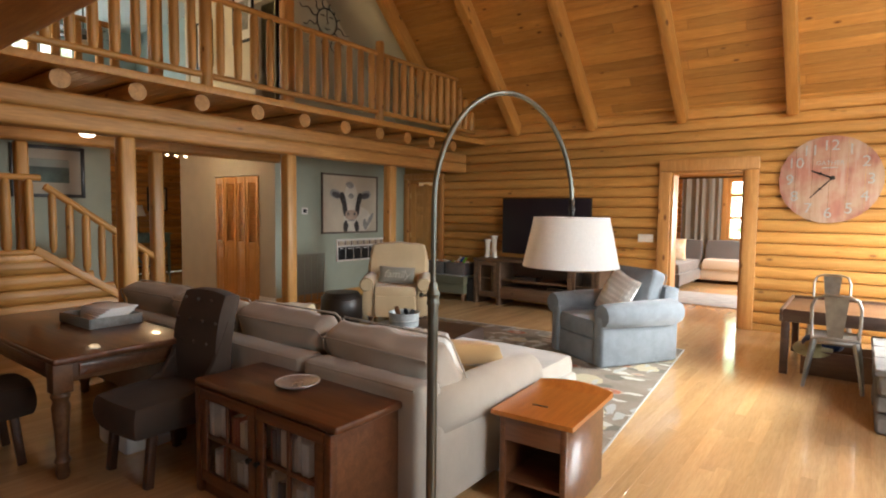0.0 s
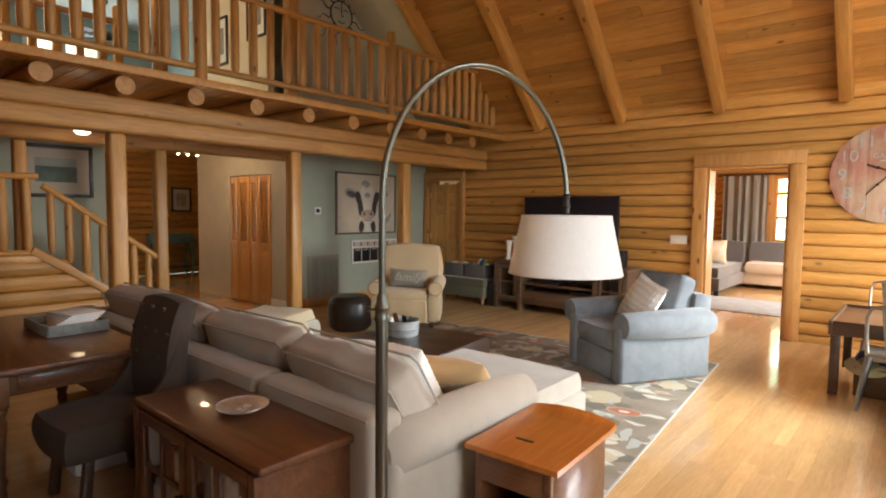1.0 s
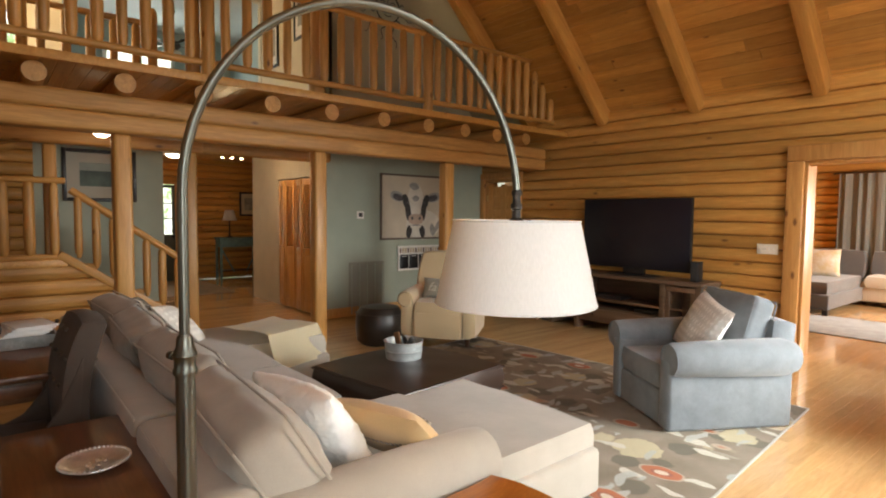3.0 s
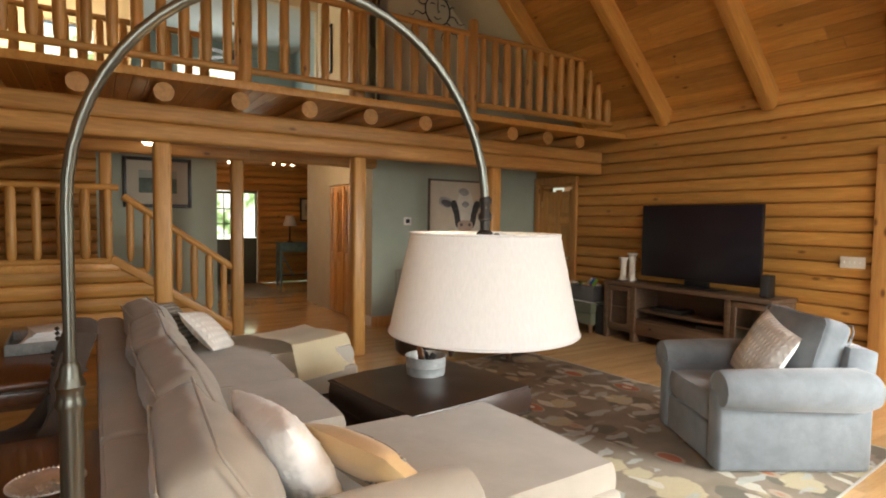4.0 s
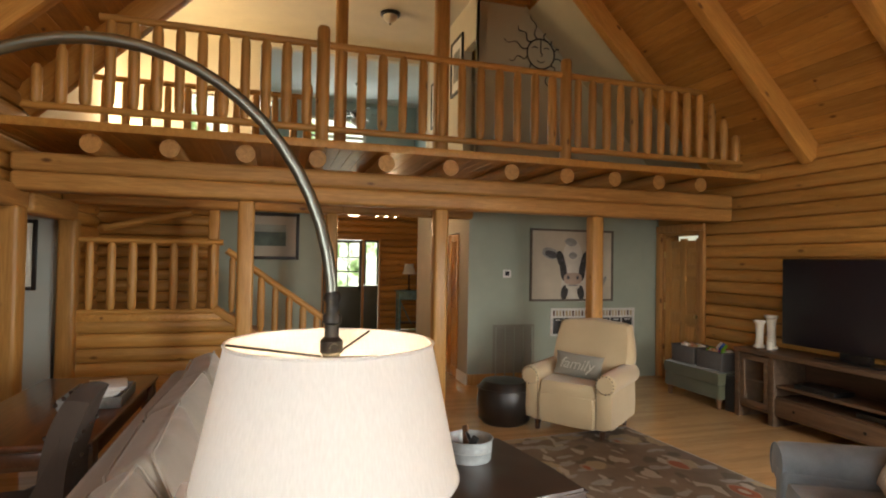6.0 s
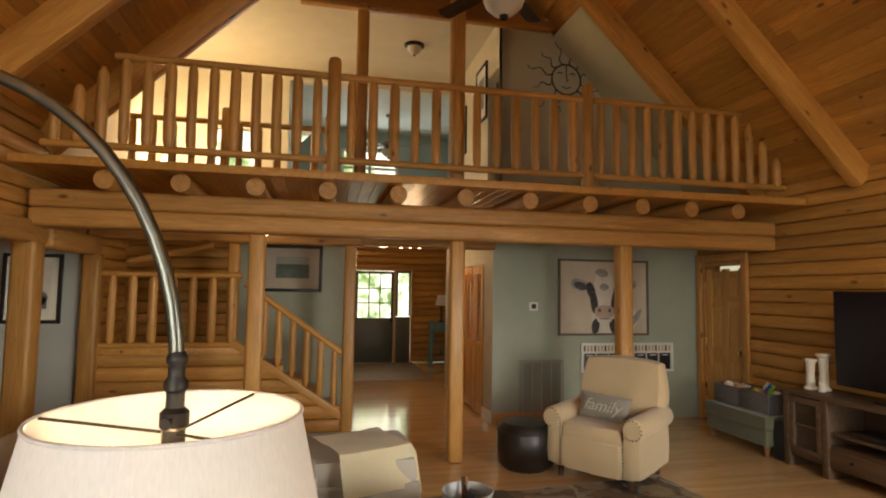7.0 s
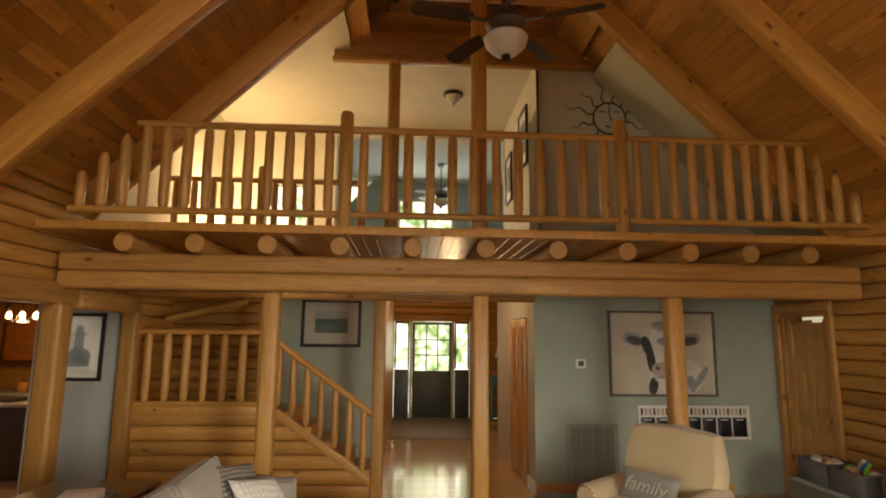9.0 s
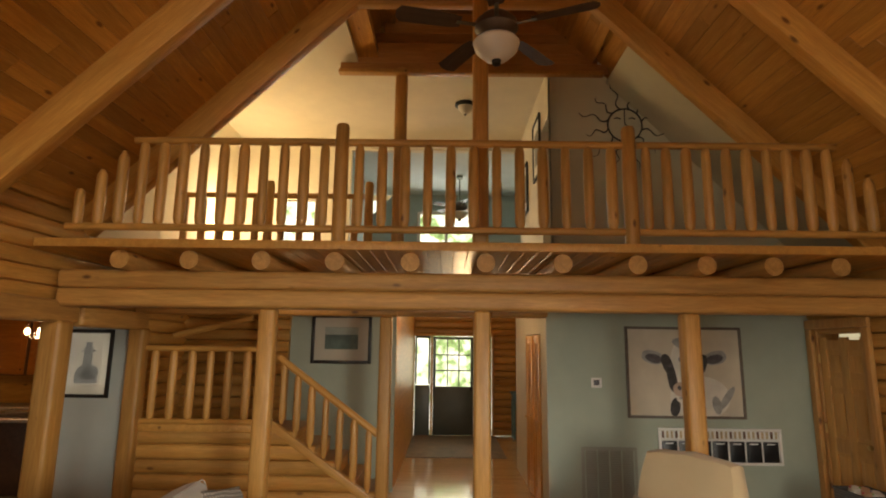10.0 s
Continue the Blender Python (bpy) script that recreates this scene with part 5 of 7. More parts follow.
def dining_chair():
    c = thing("dining_chair", "dark taupe tufted parsons chair with dark legs", "chair", pose(-2.57, 2.19, 0, 0, 0, 3), "chairs round the dining table")
    part("seat", cushion((0.5, 0.52, 0.19), (0, -0.04, 0.375), 0.3, n=12, seed=51), TAUPE, c)
    bm = bmesh.new()
    own = cushion((0.46, 0.11, 0.62), (0, 0, 0), 0.14, n=12, seed=52)
    for v in own.verts:
        w = v.co.z / 0.31
        v.co.x *= 1.0 - 0.05 * w
        v.co.y += 0.05 * w * w
        if w > 0.4:
            v.co.z -= 0.03 * (abs(v.co.x) / 0.25) ** 2 * (w - 0.4)
    back = part("backrest", own, TAUPE, c, m=pose(0, 0.26, 0.72, -8))
    for sx in (-1, 1):
        bm = bmesh.new()
        prof = [(0.29, 0.86), (0.23, 0.72), (0.18, 0.6), (0.10, 0.5), (-0.02, 0.45), (-0.02, 0.36), (0.24, 0.36), (0.28, 0.6)]
        a = [bm.verts.new((sx * 0.195, y, z)) for y, z in prof]
        b = [bm.verts.new((sx * 0.235, y, z)) for y, z in prof]
        bm.faces.new(a)
        bm.faces.new(b[::-1])
        for k in range(len(prof)):
            bm.faces.new((a[(k + 1) % len(prof)], a[k], b[k], b[(k + 1) % len(prof)]))
        bmesh.ops.recalc_face_normals(bm, faces=bm.faces)
        bmesh.ops.bevel(bm, geom=bm.edges[:], offset=0.012, segments=2, profile=0.5, affect="EDGES")
        part("wing", bm, TAUPE, c)
    bm = bmesh.new()
    bmesh.ops.create_icosphere(bm, subdivisions=1, radius=0.012)
    stud = mesh_of(bm, "button")
    for row in range(3):
        for k in range(3 + row % 2):
            x = (k - (2 + row % 2) / 2) * 0.13
            part("button", stud, TAUPE, back, m=pose(x, -0.055, -0.02 + row * 0.13))
            part("button", stud, TAUPE, back, m=pose(x, 0.065, -0.02 + row * 0.13))
    for sx in (-1, 1):
        for sy in (-1, 1):
            part("leg", box((0.045, 0.045, 0.31), (0, 0, 0.155), 0.006), DARKW, c, m=pose(sx * 0.2, sy * 0.2, 0.001, 6 * sy, 0, 0))
    return c


ch = dining_chair()
copy_thing(ch, pose(-3.45, 1.5, 0, 0, 0, 176))

tray = thing("paper_tray", "grey whitewashed wooden tray", "tray", pose(-3.66, 2.30, 0.7008, 0, 0, 2))
TRAYW = wood("whitewashed", (0.34, 0.36, 0.35), (0.22, 0.235, 0.23), "x", 0.0, 0.6)
part("bottom", box((0.46, 0.34, 0.012), (0, 0, 0.008), 0), TRAYW, tray)
for sy in (-1, 1):
    part("side", box((0.47, 0.014, 0.07), (0, sy * 0.17, 0.036), 0.004), TRAYW, tray)
for sx in (-1, 1):
    part("side", box((0.014, 0.34, 0.07), (sx * 0.235, 0, 0.036), 0.004), TRAYW, tray)
stack = thing("paper_stack", "loose stack of white papers in the tray", "paper", pose(-3.66, 2.30, 0.7163, 0, 0, -8))
for k in range(8):
    part("sheet", box((0.30, 0.22, 0.012), (0, 0, 0.0065 + 0.0125 * k), 0.002), PAPER, stack, m=pose(0.01 * (k % 2), 0.008 * k, 0, 0, 0, 4 * k - 7))
bin_ = thing("storage_bin", "pale plastic storage bin under the table", "bin", pose(-3.05, 2.25, 0.001))
part("body", box((0.4, 0.3, 0.2), (0, 0, 0.1), 0.03), WHITE, bin_)
part("lid", box((0.43, 0.33, 0.025), (0, 0, 0.213), 0.01), WHITE, bin_)


# ---- television wall ----
def console():
    c = thing("media_console", "rustic brown media console with glazed end doors", "tv stand", pose(-3.42, 8.60, 0))
    W, D, H = 2.2, 0.46, 0.76
    part("top", box((W, D + 0.04, 0.045), (0, 0, H - 0.0225), 0.008), RUSTIC, c)
    part("bottom", box((W - 0.1, D - 0.03, 0.03), (0, 0, 0.13), 0.003), RUSTIC, c)
    part("back_panel", box((W - 0.1, 0.015, 0.58), (0, D / 2 - 0.02, 0.43), 0), DARKW, c)
    for x in (-1.06, -0.62, 0.62, 1.06):
        part("upright", box((0.07, D, H - 0.048), (x, 0, (H - 0.048) / 2), 0.006), RUSTIC, c)
    part("shelf", box((1.17, D - 0.06, 0.028), (0, 0, 0.42), 0.003), RUSTIC, c)
    part("shelf", box((1.17, D - 0.06, 0.028), (0, 0, 0.30), 0.003), RUSTIC, c)
    d = part("drawer_front", box((1.16, 0.02, 0.15), (0, -D / 2 + 0.02, 0.215), 0.004), RUSTIC, c)
    for sx in (-1, 1):
        part("knob", lathe([(0, 0), (0.008, 0), (0.015, 0.016), (0, 0.022)], 12), IRON, d, m=pose(sx * 0.35, -D / 2 + 0.01, 0.215, 90))
        dr = part("door", box((0.36, 0.022, 0.06), (0, 0, 0.52), 0.004), RUSTIC, c, m=pose(sx * 0.84, -D / 2 + 0.015, 0.15))
        part("rail", box((0.36, 0.022, 0.06), (0, 0, 0.03), 0.004), RUSTIC, dr)
        for e in (-1, 1):
            part("stile", box((0.055, 0.022, 0.43), (e * 0.152, 0, 0.275), 0.004), RUSTIC, dr)
        part("muntin", box((0.25, 0.014, 0.018), (0, 0.002, 0.28), 0.002), RUSTIC, dr)
        pane = part("pane", box((0.25, 0.004, 0.43), (0, 0.006, 0.275), 0), GLASS, dr)
        pane.visible_shadow = False


console()
for x, z, w in ((-3.6, 0.434, 0.42), (-3.0, 0.314, 0.38)):
    bx = thing("media_player", "flat black media player on the console shelf", "media player", pose(x, 8.55, z + 0.001))
    part("case", box((w, 0.26, 0.05), (0, 0, 0.026), 0.005), BLACK, bx)
    part("display", box((0.1, 0.004, 0.018), (0.06, -0.131, 0.028), 0.001), SCREEN, bx)

tv = thing("television", "large flat black television on the console", "television", pose(-3.345, 8.62, 0.7615))
part("case", box((1.53, 0.045, 0.90), (0, 0.0, 0.535), 0.006), BLACK, tv)
part("screen", box((1.50, 0.006, 0.862), (0, -0.0235, 0.54), 0.001), SCREEN, tv)
bm = box((0.3, 0.05, 0.1), (0, 0.02, 0.06), 0.006)
part("neck", bm, BLACK, tv)
part("stand", box((0.62, 0.26, 0.014), (0, 0, 0.0075), 0.005), BLACK, tv)

spk = thing("speaker", "small black speaker on the console", "speaker", pose(-2.48, 8.55, 0.7615))
part("cabinet", box((0.1, 0.12, 0.24), (0, 0, 0.12), 0.01), BLACK, spk)
part("grille", box((0.085, 0.006, 0.21), (0, -0.062, 0.125), 0.004), paint("speaker_mesh", (0.03, 0.03, 0.03), 0.9), spk)
sub = thing("subwoofer", "black subwoofer beside the console", "speaker", pose(-4.60, 8.56, 0.001))
part("cabinet", box((0.16, 0.34, 0.40), (0, 0, 0.2), 0.012), BLACK, sub)
part("grille", box((0.13, 0.008, 0.34), (0, -0.172, 0.2), 0.006), paint("speaker_mesh", (0.02, 0.02, 0.02), 0.9), sub)
for x, y, h, r in ((-4.38, 8.58, 0.30, 0.05), (-4.30, 8.66, 0.36, 0.055)):
    v = thing("pillar_vase", "tall fluted cream ceramic candle pillar", "vase", pose(x, y, 0.7615), "cream pillars on the console")
    part("foot", lathe([(0, 0), (r * 1.2, 0), (r * 1.2, 0.015), (r * 0.95, 0.03), (0, 0.03)], 24), CERAMIC, v)
    bm = lathe([(r * 0.85, 0.03), (r * 0.72, h * 0.5), (r * 0.9, h - 0.04), (r * 1.25, h - 0.02), (r * 1.25, h), (r * 1.0, h), (r * 0.7, h - 0.05), (0, h - 0.05)], 32)
    for i, vv in enumerate(bm.verts):
        if 0.03 < vv.co.z < h - 0.05:
            a = math.atan2(vv.co.y, vv.co.x)
            k = 1 + 0.04 * math.cos(16 * a)
            vv.co.x *= k
            vv.co.y *= k
    part("column", bm, CERAMIC, v)
cd = thing("candle", "short cream candle beside the pillars", "candle", pose(-4.22, 8.55, 0.7615))
part("wax", lathe([(0, 0), (0.032, 0), (0.033, 0.085), (0.028, 0.09), (0, 0.086)], 20), CERAMIC, cd)
part("wick", tube([(0, 0, 0.085), (0.002, 0, 0.098)], 0.0015, 6), BLACK, cd)

bench = thing("storage_bench", "olive upholstered bench with turned wooden feet", "bench", pose(-5.13, 8.52, 0))
part("body", box((0.92, 0.44, 0.17), (0, 0, 0.20), 0.02, 3), GREENF, bench)
part("cushion", cushion((0.96, 0.48, 0.14), (0, 0, 0.355), 0.1, n=10, seed=61), GREENF, bench)
for sx in (-1, 1):
    for sy in (-1, 1):
        part("foot", lathe([(0, 0), (0.02, 0), (0.03, 0.03), (0.022, 0.06), (0.035, 0.09), (0.035, 0.115), (0, 0.115)], 16), BROWN, bench, m=pose(sx * 0.41, sy * 0.17, 0.001))
for i, x in enumerate((-5.36, -4.92)):
    b = thing("toy_basket", "grey woven basket full of toys on the bench", "basket", pose(x, 8.54, 0.43), "baskets on the bench")
    BASK = ribbed("grey_basket", (0.10, 0.095, 0.09), (0.24, 0.225, 0.205), 22)
    bm = bmesh.new()
    for sx, sy, w, d in ((0, -0.15, 0.4, 0.014), (0, 0.15, 0.4, 0.014), (-0.193, 0, 0.014, 0.29), (0.193, 0, 0.014, 0.29)):
        box((w, d, 0.21), (sx, sy, 0.105), 0.004, bm=bm)
    part("body", bm, BASK, b)
    part("floor_panel", box((0.37, 0.28, 0.12), (0, 0, 0.07), 0), BASK, b)
    bm = bmesh.new()
    tube([(-0.2, -0.157, 0.205), (0.2, -0.157, 0.205), (0.2, 0.157, 0.205), (-0.2, 0.157, 0.205), (-0.2, -0.157, 0.205)], 0.011, 8, bm)
    part("rim", bm, BASK, b)
    cols = ((0.03, 0.12, 0.5), (0.55, 0.03, 0.04), (0.2, 0.5, 0.04), (0.75, 0.7, 0.62), (0.6, 0.35, 0.2))
    for k in range(7):
        t = thing("toy", "small coloured toy piled in a basket", "toy", pose(x - 0.14 + 0.047 * k, 8.54 + 0.06 * math.sin(k * 2.1), 0.57), "toys in the baskets")
        col = cols[(k + 2 * i + (3 if i == 0 else 0)) % 5] if i else cols[3 + k % 2]
        if k % 2 and i:
            part("stick", tube([(0, 0, 0.0), (0.04, -0.02, 0.1), (0.1, -0.03, 0.16)], [0.02, 0.022, 0.016], 10), paint("toy_plastic", col, 0.35), t)
        else:
            part("lump", cushion((0.09, 0.1, 0.13), (0, 0, 0.03), 0.6, n=5, seed=k), paint("toy_plastic", col, 0.5), t)
        part("mark", box((0.02, 0.02, 0.02), (0, -0.035, 0.08), 0.006), paint("toy_mark", cols[(k + 1) % 5], 0.4), t)


def wall_clock():
    c = thing("wall_clock", "huge round distressed red and grey wooden wall clock", "clock", pose(0.315, 8.915, 1.965))
    m, n, l, b = material("distressed_face")
    co = node(n, l, "ShaderNodeTexCoord").outputs["Object"]
    st = node(n, l, "ShaderNodeMapping", (("Vector", co), ("Scale", (6, 6, 0.8)))).outputs[0]
    w = node(n, l, "ShaderNodeTexNoise", (("Vector", st), ("Scale", 2.0), ("Detail", 6.0), ("Roughness", 0.65))).outputs["Fac"]
    w2 = node(n, l, "ShaderNodeTexNoise", (("Vector", co), ("Scale", 3.0), ("Detail", 3.0))).outputs["Fac"]
    red = ramp(n, l, w, ((0.3, (0.22, 0.085, 0.055)), (0.55, (0.34, 0.145, 0.095)), (0.72, (0.36, 0.28, 0.23))))
    tan_c = ramp(n, l, w, ((0.3, (0.32, 0.19, 0.11)), (0.7, (0.42, 0.30, 0.21))))
    l.new(mix(n, l, ramp(n, l, w2, ((0.42, 0.0), (0.6, 1.0))), red, tan_c), b.inputs["Base Color"])
    b.inputs["Roughness"].default_value = 0.7
    for k in range(6):
        x0, x1 = -0.53 + k * 0.1767, -0.53 + (k + 1) * 0.1767 - 0.003
        bm = bmesh.new()
        N = 12
        up, dn = [], []
        for i in range(N + 1):
            x = x0 + (x1 - x0) * i / N
            zz = math.sqrt(max(0.0004, 0.53 ** 2 - x * x))
            up.append((x, zz))
            dn.append((x, -zz))
        loop = up + dn[::-1]
        f = [bm.verts.new((x, -0.012, z)) for x, z in loop]
        r = [bm.verts.new((x, 0.012, z)) for x, z in loop]
        bm.faces.new(f)
        bm.faces.new(r[::-1])
        for i in range(len(loop)):
            j = (i + 1) % len(loop)
            bm.faces.new((f[j], f[i], r[i], r[j]))
        bmesh.ops.remove_doubles(bm, verts=bm.verts, dist=1e-5)
        bmesh.ops.recalc_face_normals(bm, faces=bm.faces)
        part("plank", bm, m, c, m=pose(0, -0.012, 0), smooth=False)
    NUM = paint("numeral_grey", (0.30, 0.31, 0.28), 0.7, 0.2, scale=20)
    for h in range(1, 13):
        a = radians(90 - 30 * h)
        words(str(h), 0.18, NUM, c, pose(0.41 * math.cos(a), -0.027, 0.41 * math.sin(a), 90, 0, 0), 0.002, name="numeral")
    words("GATHER", 0.075, NUM, c, pose(0, -0.027, 0.2, 90, 0, 0), 0.0015)
    part("bar", box((0.16, 0.003, 0.012), (0, -0.026, 0.145), 0), NUM, c)
    for ln, wd, ang in ((0.27, 0.016, 293), (0.36, 0.012, 222)):
        bm = box((wd, 0.004, ln), (0, 0, ln / 2 - 0.03), 0.001)
        box((wd * 2.2, 0.004, 0.03), (0, 0, ln * 0.5), 0.001, m=pose(0, 0, 0, 0, 45), bm=bm)
        part("pointer", bm, IRON, c, m=pose(0.03, -0.034 - 0.004 * (ln > 0.3), 0.02) @ pose(0, 0, 0, 0, ang, 0))
    part("boss", lathe([(0, 0), (0.025, 0), (0.02, 0.012), (0, 0.014)], 18), IRON, c, m=pose(0.03, -0.036, 0.02, 90))


wall_clock()
sw = thing("switch_plate", "cream switch plate with four toggles", "switch", pose(-1.865, 8.915, 1.165))
part("plate", box((0.22, 0.012, 0.115), (0, 0, 0), 0.004), CERAMIC, sw)
for k in range(4):
    part("toggle", box((0.01, 0.014, 0.024), (-0.069 + 0.046 * k, -0.008, 0.003), 0.003), WHITE, sw)
box_ = thing("wall_outlet", "cream outlet plate on the log wall", "outlet", pose(-2.25, 8.915, 0.32))
part("plate", box((0.075, 0.01, 0.115), (0, 0, 0), 0.004), CERAMIC, box_)


def panel_door(name, label, m, w, h, mat, panels, t=0.04):
    d = thing(name, label, "door", m, kind="structure")
    for x in (0.055, w / 2, w - 0.055):
        part("stile", box((0.11, t, h), (x, 0, h / 2), 0.003), mat, d)
    for z, hh in panels:
        part("rail", box((w - 0.2, t - 0.003, hh), (w / 2, 0, z), 0.003), mat, d)
    part("panel", box((w - 0.1, 0.012, h - 0.1), (w / 2, 0, h / 2), 0), mat, d)
    for x in (w * 0.29, w * 0.71):
        zs = sorted(p[0] for p in panels)
        for a, b in zip(zs, zs[1:]):
            part("raised_panel", box((w / 2 - 0.2, 0.026, b - a - 0.22), (x, 0, (a + b) / 2), 0.008), mat, d)
    return d


d2 = panel_door("door_2_leaf", "six panel pine door standing slightly ajar", pose(-6.385, YN - 0.02, 0.005, 0, 0, 1.5), 0.71, 2.03, DOORW, ((0.06, 0.12), (0.9, 0.14), (1.55, 0.1), (1.95, 0.1)))
for z in (0.25, 1.05, 1.8):
    part("hinge", box((0.04, 0.014, 0.10), (-0.008, -0.032, z), 0.002), BRASS, d2)
part("knob", lathe([(0, 0), (0.03, 0), (0.012, 0.02), (0.028, 0.045), (0.024, 0.065), (0, 0.07)], 18), BRASS, d2, m=pose(0.65, -0.02, 0.95, 90))


# ---- sage wall ----
def framed(name, label, m, w, h, fw, frame_mat, mat_in, picture, mount=0.0, glazed=False):
    """A framed picture; faces -y, centred."""
    p = thing(name, label, "picture", m)
    for sx in (-1, 1):
        part("frame_side", box((fw, 0.03, h), (sx * (w - fw) / 2, 0, 0), 0.005), frame_mat, p)
    for sz in (-1, 1):
        part("frame_side", box((w - 2 * fw - 0.002, 0.03, fw), (0, 0, sz * (h - fw) / 2), 0.005), frame_mat, p)
    part("mount", box((w - 2 * fw, 0.008, h - 2 * fw), (0, 0.004, 0), 0), mat_in, p)
    picture(p, w - 2 * fw, h - 2 * fw)
    if glazed:
        g = part("glass", box((w - 2 * fw - 0.002, 0.003, h - 2 * fw - 0.002), (0, -0.008, 0), 0), GLASS, p)
        g.visible_shadow = False
    return p


def disc(rx, rz, at, mat, parent, rot=0, name="patch", power=2.0):
    bm = bmesh.new()
    n = 28
    vs = []
    for k in range(n):
        a = 2 * math.pi * k / n
        c, s = math.cos(a), math.sin(a)
        vs.append(bm.verts.new((rx * math.copysign(abs(c) ** (2 / power), c), 0, rz * math.copysign(abs(s) ** (2 / power), s))))
    back = [bm.verts.new((v.co.x, 0.0012, v.co.z)) for v in vs]
    bm.faces.new(vs)
    bm.faces.new(back[::-1])
    for k in range(n):
        bm.faces.new((vs[(k + 1) % n], vs[k], back[k], back[(k + 1) % n]))
    bmesh.ops.recalc_face_normals(bm, faces=bm.faces)
    return part(name, bm, mat, parent, m=pose(at[0], at[1], at[2], 0, rot, 0), smooth=False)


CANVAS = paint("cream_canvas", (0.62, 0.56, 0.44), 0.85, 0.12, 0.3, scale=2.5)
INK = paint("charcoal_paint", (0.055, 0.052, 0.05), 0.8, 0.35, scale=14)
GREYP = paint("grey_paint", (0.34, 0.34, 0.32), 0.8, 0.25, scale=10)
PINKP = paint("dusty_pink_paint", (0.53, 0.40, 0.31), 0.8, 0.15)
LIGHTP = paint("white_paint_patch", (0.72, 0.69, 0.60), 0.85, 0.1, scale=6)


def cow_picture(p, w, h):
    """Plain painted shapes: two grey ovals, two dark bands, a pale middle and a pink oval."""
    y = -0.001
    disc(0.34, 0.24, (0.16, y, -0.28), LIGHTP, p)
    disc(0.17, 0.36, (0.0, y - 0.004, 0.02), LIGHTP, p)
    disc(0.10, 0.06, (-0.03, y - 0.006, 0.33), GREYP, p, 8, power=1.6)
    disc(0.07, 0.05, (0.0, y - 0.007, 0.14), GREYP, p, 0, power=1.6)
    for sx in (-1, 1):
        disc(0.125, 0.075, (sx * 0.36, y - 0.007, 0.165), GREYP, p, -sx * 14, power=2.4)
        disc(0.10, 0.05, (sx * 0.345, y - 0.009, 0.15), EARP, p, -sx * 14)
        disc(0.058, 0.115, (sx * 0.195, y - 0.010, 0.09), INK, p, sx * 18, power=2.4)
        disc(0.052, 0.15, (sx * 0.150, y - 0.011, -0.07), INK, p, sx * 8, power=2.6)
        disc(0.022, 0.016, (sx * 0.165, y - 0.0125, 0.07), EARP, p)
        disc(0.055, 0.10, (sx * 0.13, y - 0.010, -0.385), INK, p, -sx * 10, power=2.2)
    disc(0.04, 0.15, (0.46, y - 0.008, -0.28), GREYP, p, 35)
    disc(0.05, 0.10, (0.34, y - 0.009, -0.36), GREYP, p, -10)
    disc(0.145, 0.085, (0.0, y - 0.013, -0.19), PINKP, p, power=2.6)
    disc(0.11, 0.045, (0.0, y - 0.012, -0.30), LIGHTP, p)
    disc(0.09, 0.012, (0.0, y - 0.0135, -0.285), GREYP, p)
    for sx in (-1, 1):
        disc(0.022, 0.026, (sx * 0.075, y - 0.016, -0.175), EARP, p, sx * 20)


EARP = paint("dark_wash", (0.10, 0.095, 0.10), 0.8, 0.4, scale=14)
GFRAME = wood("grey_frame", (0.22, 0.18, 0.14), (0.14, 0.11, 0.085), "x", 0.0, 0.5)
framed("cow_painting", "large square painting of plain pale and dark shapes", pose(-6.522, 7.465, 1.63, 0, 0, 90), 1.33, 1.02, 0.03, GFRAME, CANVAS, cow_picture)

rack = thing("wall_organiser", "white wall rack with a row of black chalk tags", "wall rack", pose(-6.53, 7.81, 0.825, 0, 0, 90))
W_, H_ = 1.37, 0.39
part("back_panel", box((W_ - 0.02, 0.006, H_ - 0.02), (0, 0.004, 0), 0), WHITE, rack)
for sz in (-1, 1):
    part("rail", box((W_, 0.03, 0.03), (0, -0.012, sz * (H_ - 0.03) / 2), 0.004), WHITE, rack)
part("rail", box((W_ - 0.062, 0.028, 0.02), (0, -0.012, 0.075), 0.003), WHITE, rack)
for sx in (-1, 1):
    part("stile", box((0.03, 0.029, H_ - 0.062), (sx * (W_ - 0.03) / 2, -0.012, 0), 0.004), WHITE, rack)
for k in range(7):
    x = -W_ / 2 + 0.03 + (k + 0.5) * (W_ - 0.06) / 7
    t = part("chalk_tag", box((0.165, 0.01, 0.22), (x, -0.01, -0.055), 0.002), BLACK, rack)
    part("bar", box((0.09, 0.002, 0.012), (x, -0.0165, 0.03), 0), PAPER, t)
for k in range(26):
    part("spindle", box((0.022, 0.014, 0.075), (-W_ / 2 + 0.055 + k * (W_ - 0.11) / 25, -0.008, 0.123), 0.002), BEIGE if k % 3 else BROWN, rack)

ret = thing("return_grille", "sage painted return air grille low on the wall", "air vent", pose(-6.535, 6.575, 0.40, 0, 0, 90))
GRILL = paint("grey_sage_enamel", (0.30, 0.31, 0.255), 0.5, 0.05)
part("frame", box((0.62, 0.012, 0.80), (0, 0, 0), 0.003), GRILL, ret)
for k in range(38):
    part("slat", box((0.54, 0.012, 0.006), (0, -0.008, -0.35 + k * 0.0189), 0.001, m=pose(0, 0, 0, 30)), GRILL, ret)
for k in range(5):
    part("mullion", box((0.014, 0.016, 0.74), (-0.27 + 0.135 * k, -0.013, 0), 0.002), SAGE, ret)
th = thing("thermostat", "small white framed thermostat", "thermostat", pose(-6.535, 6.46, 1.50, 0, 0, 90))
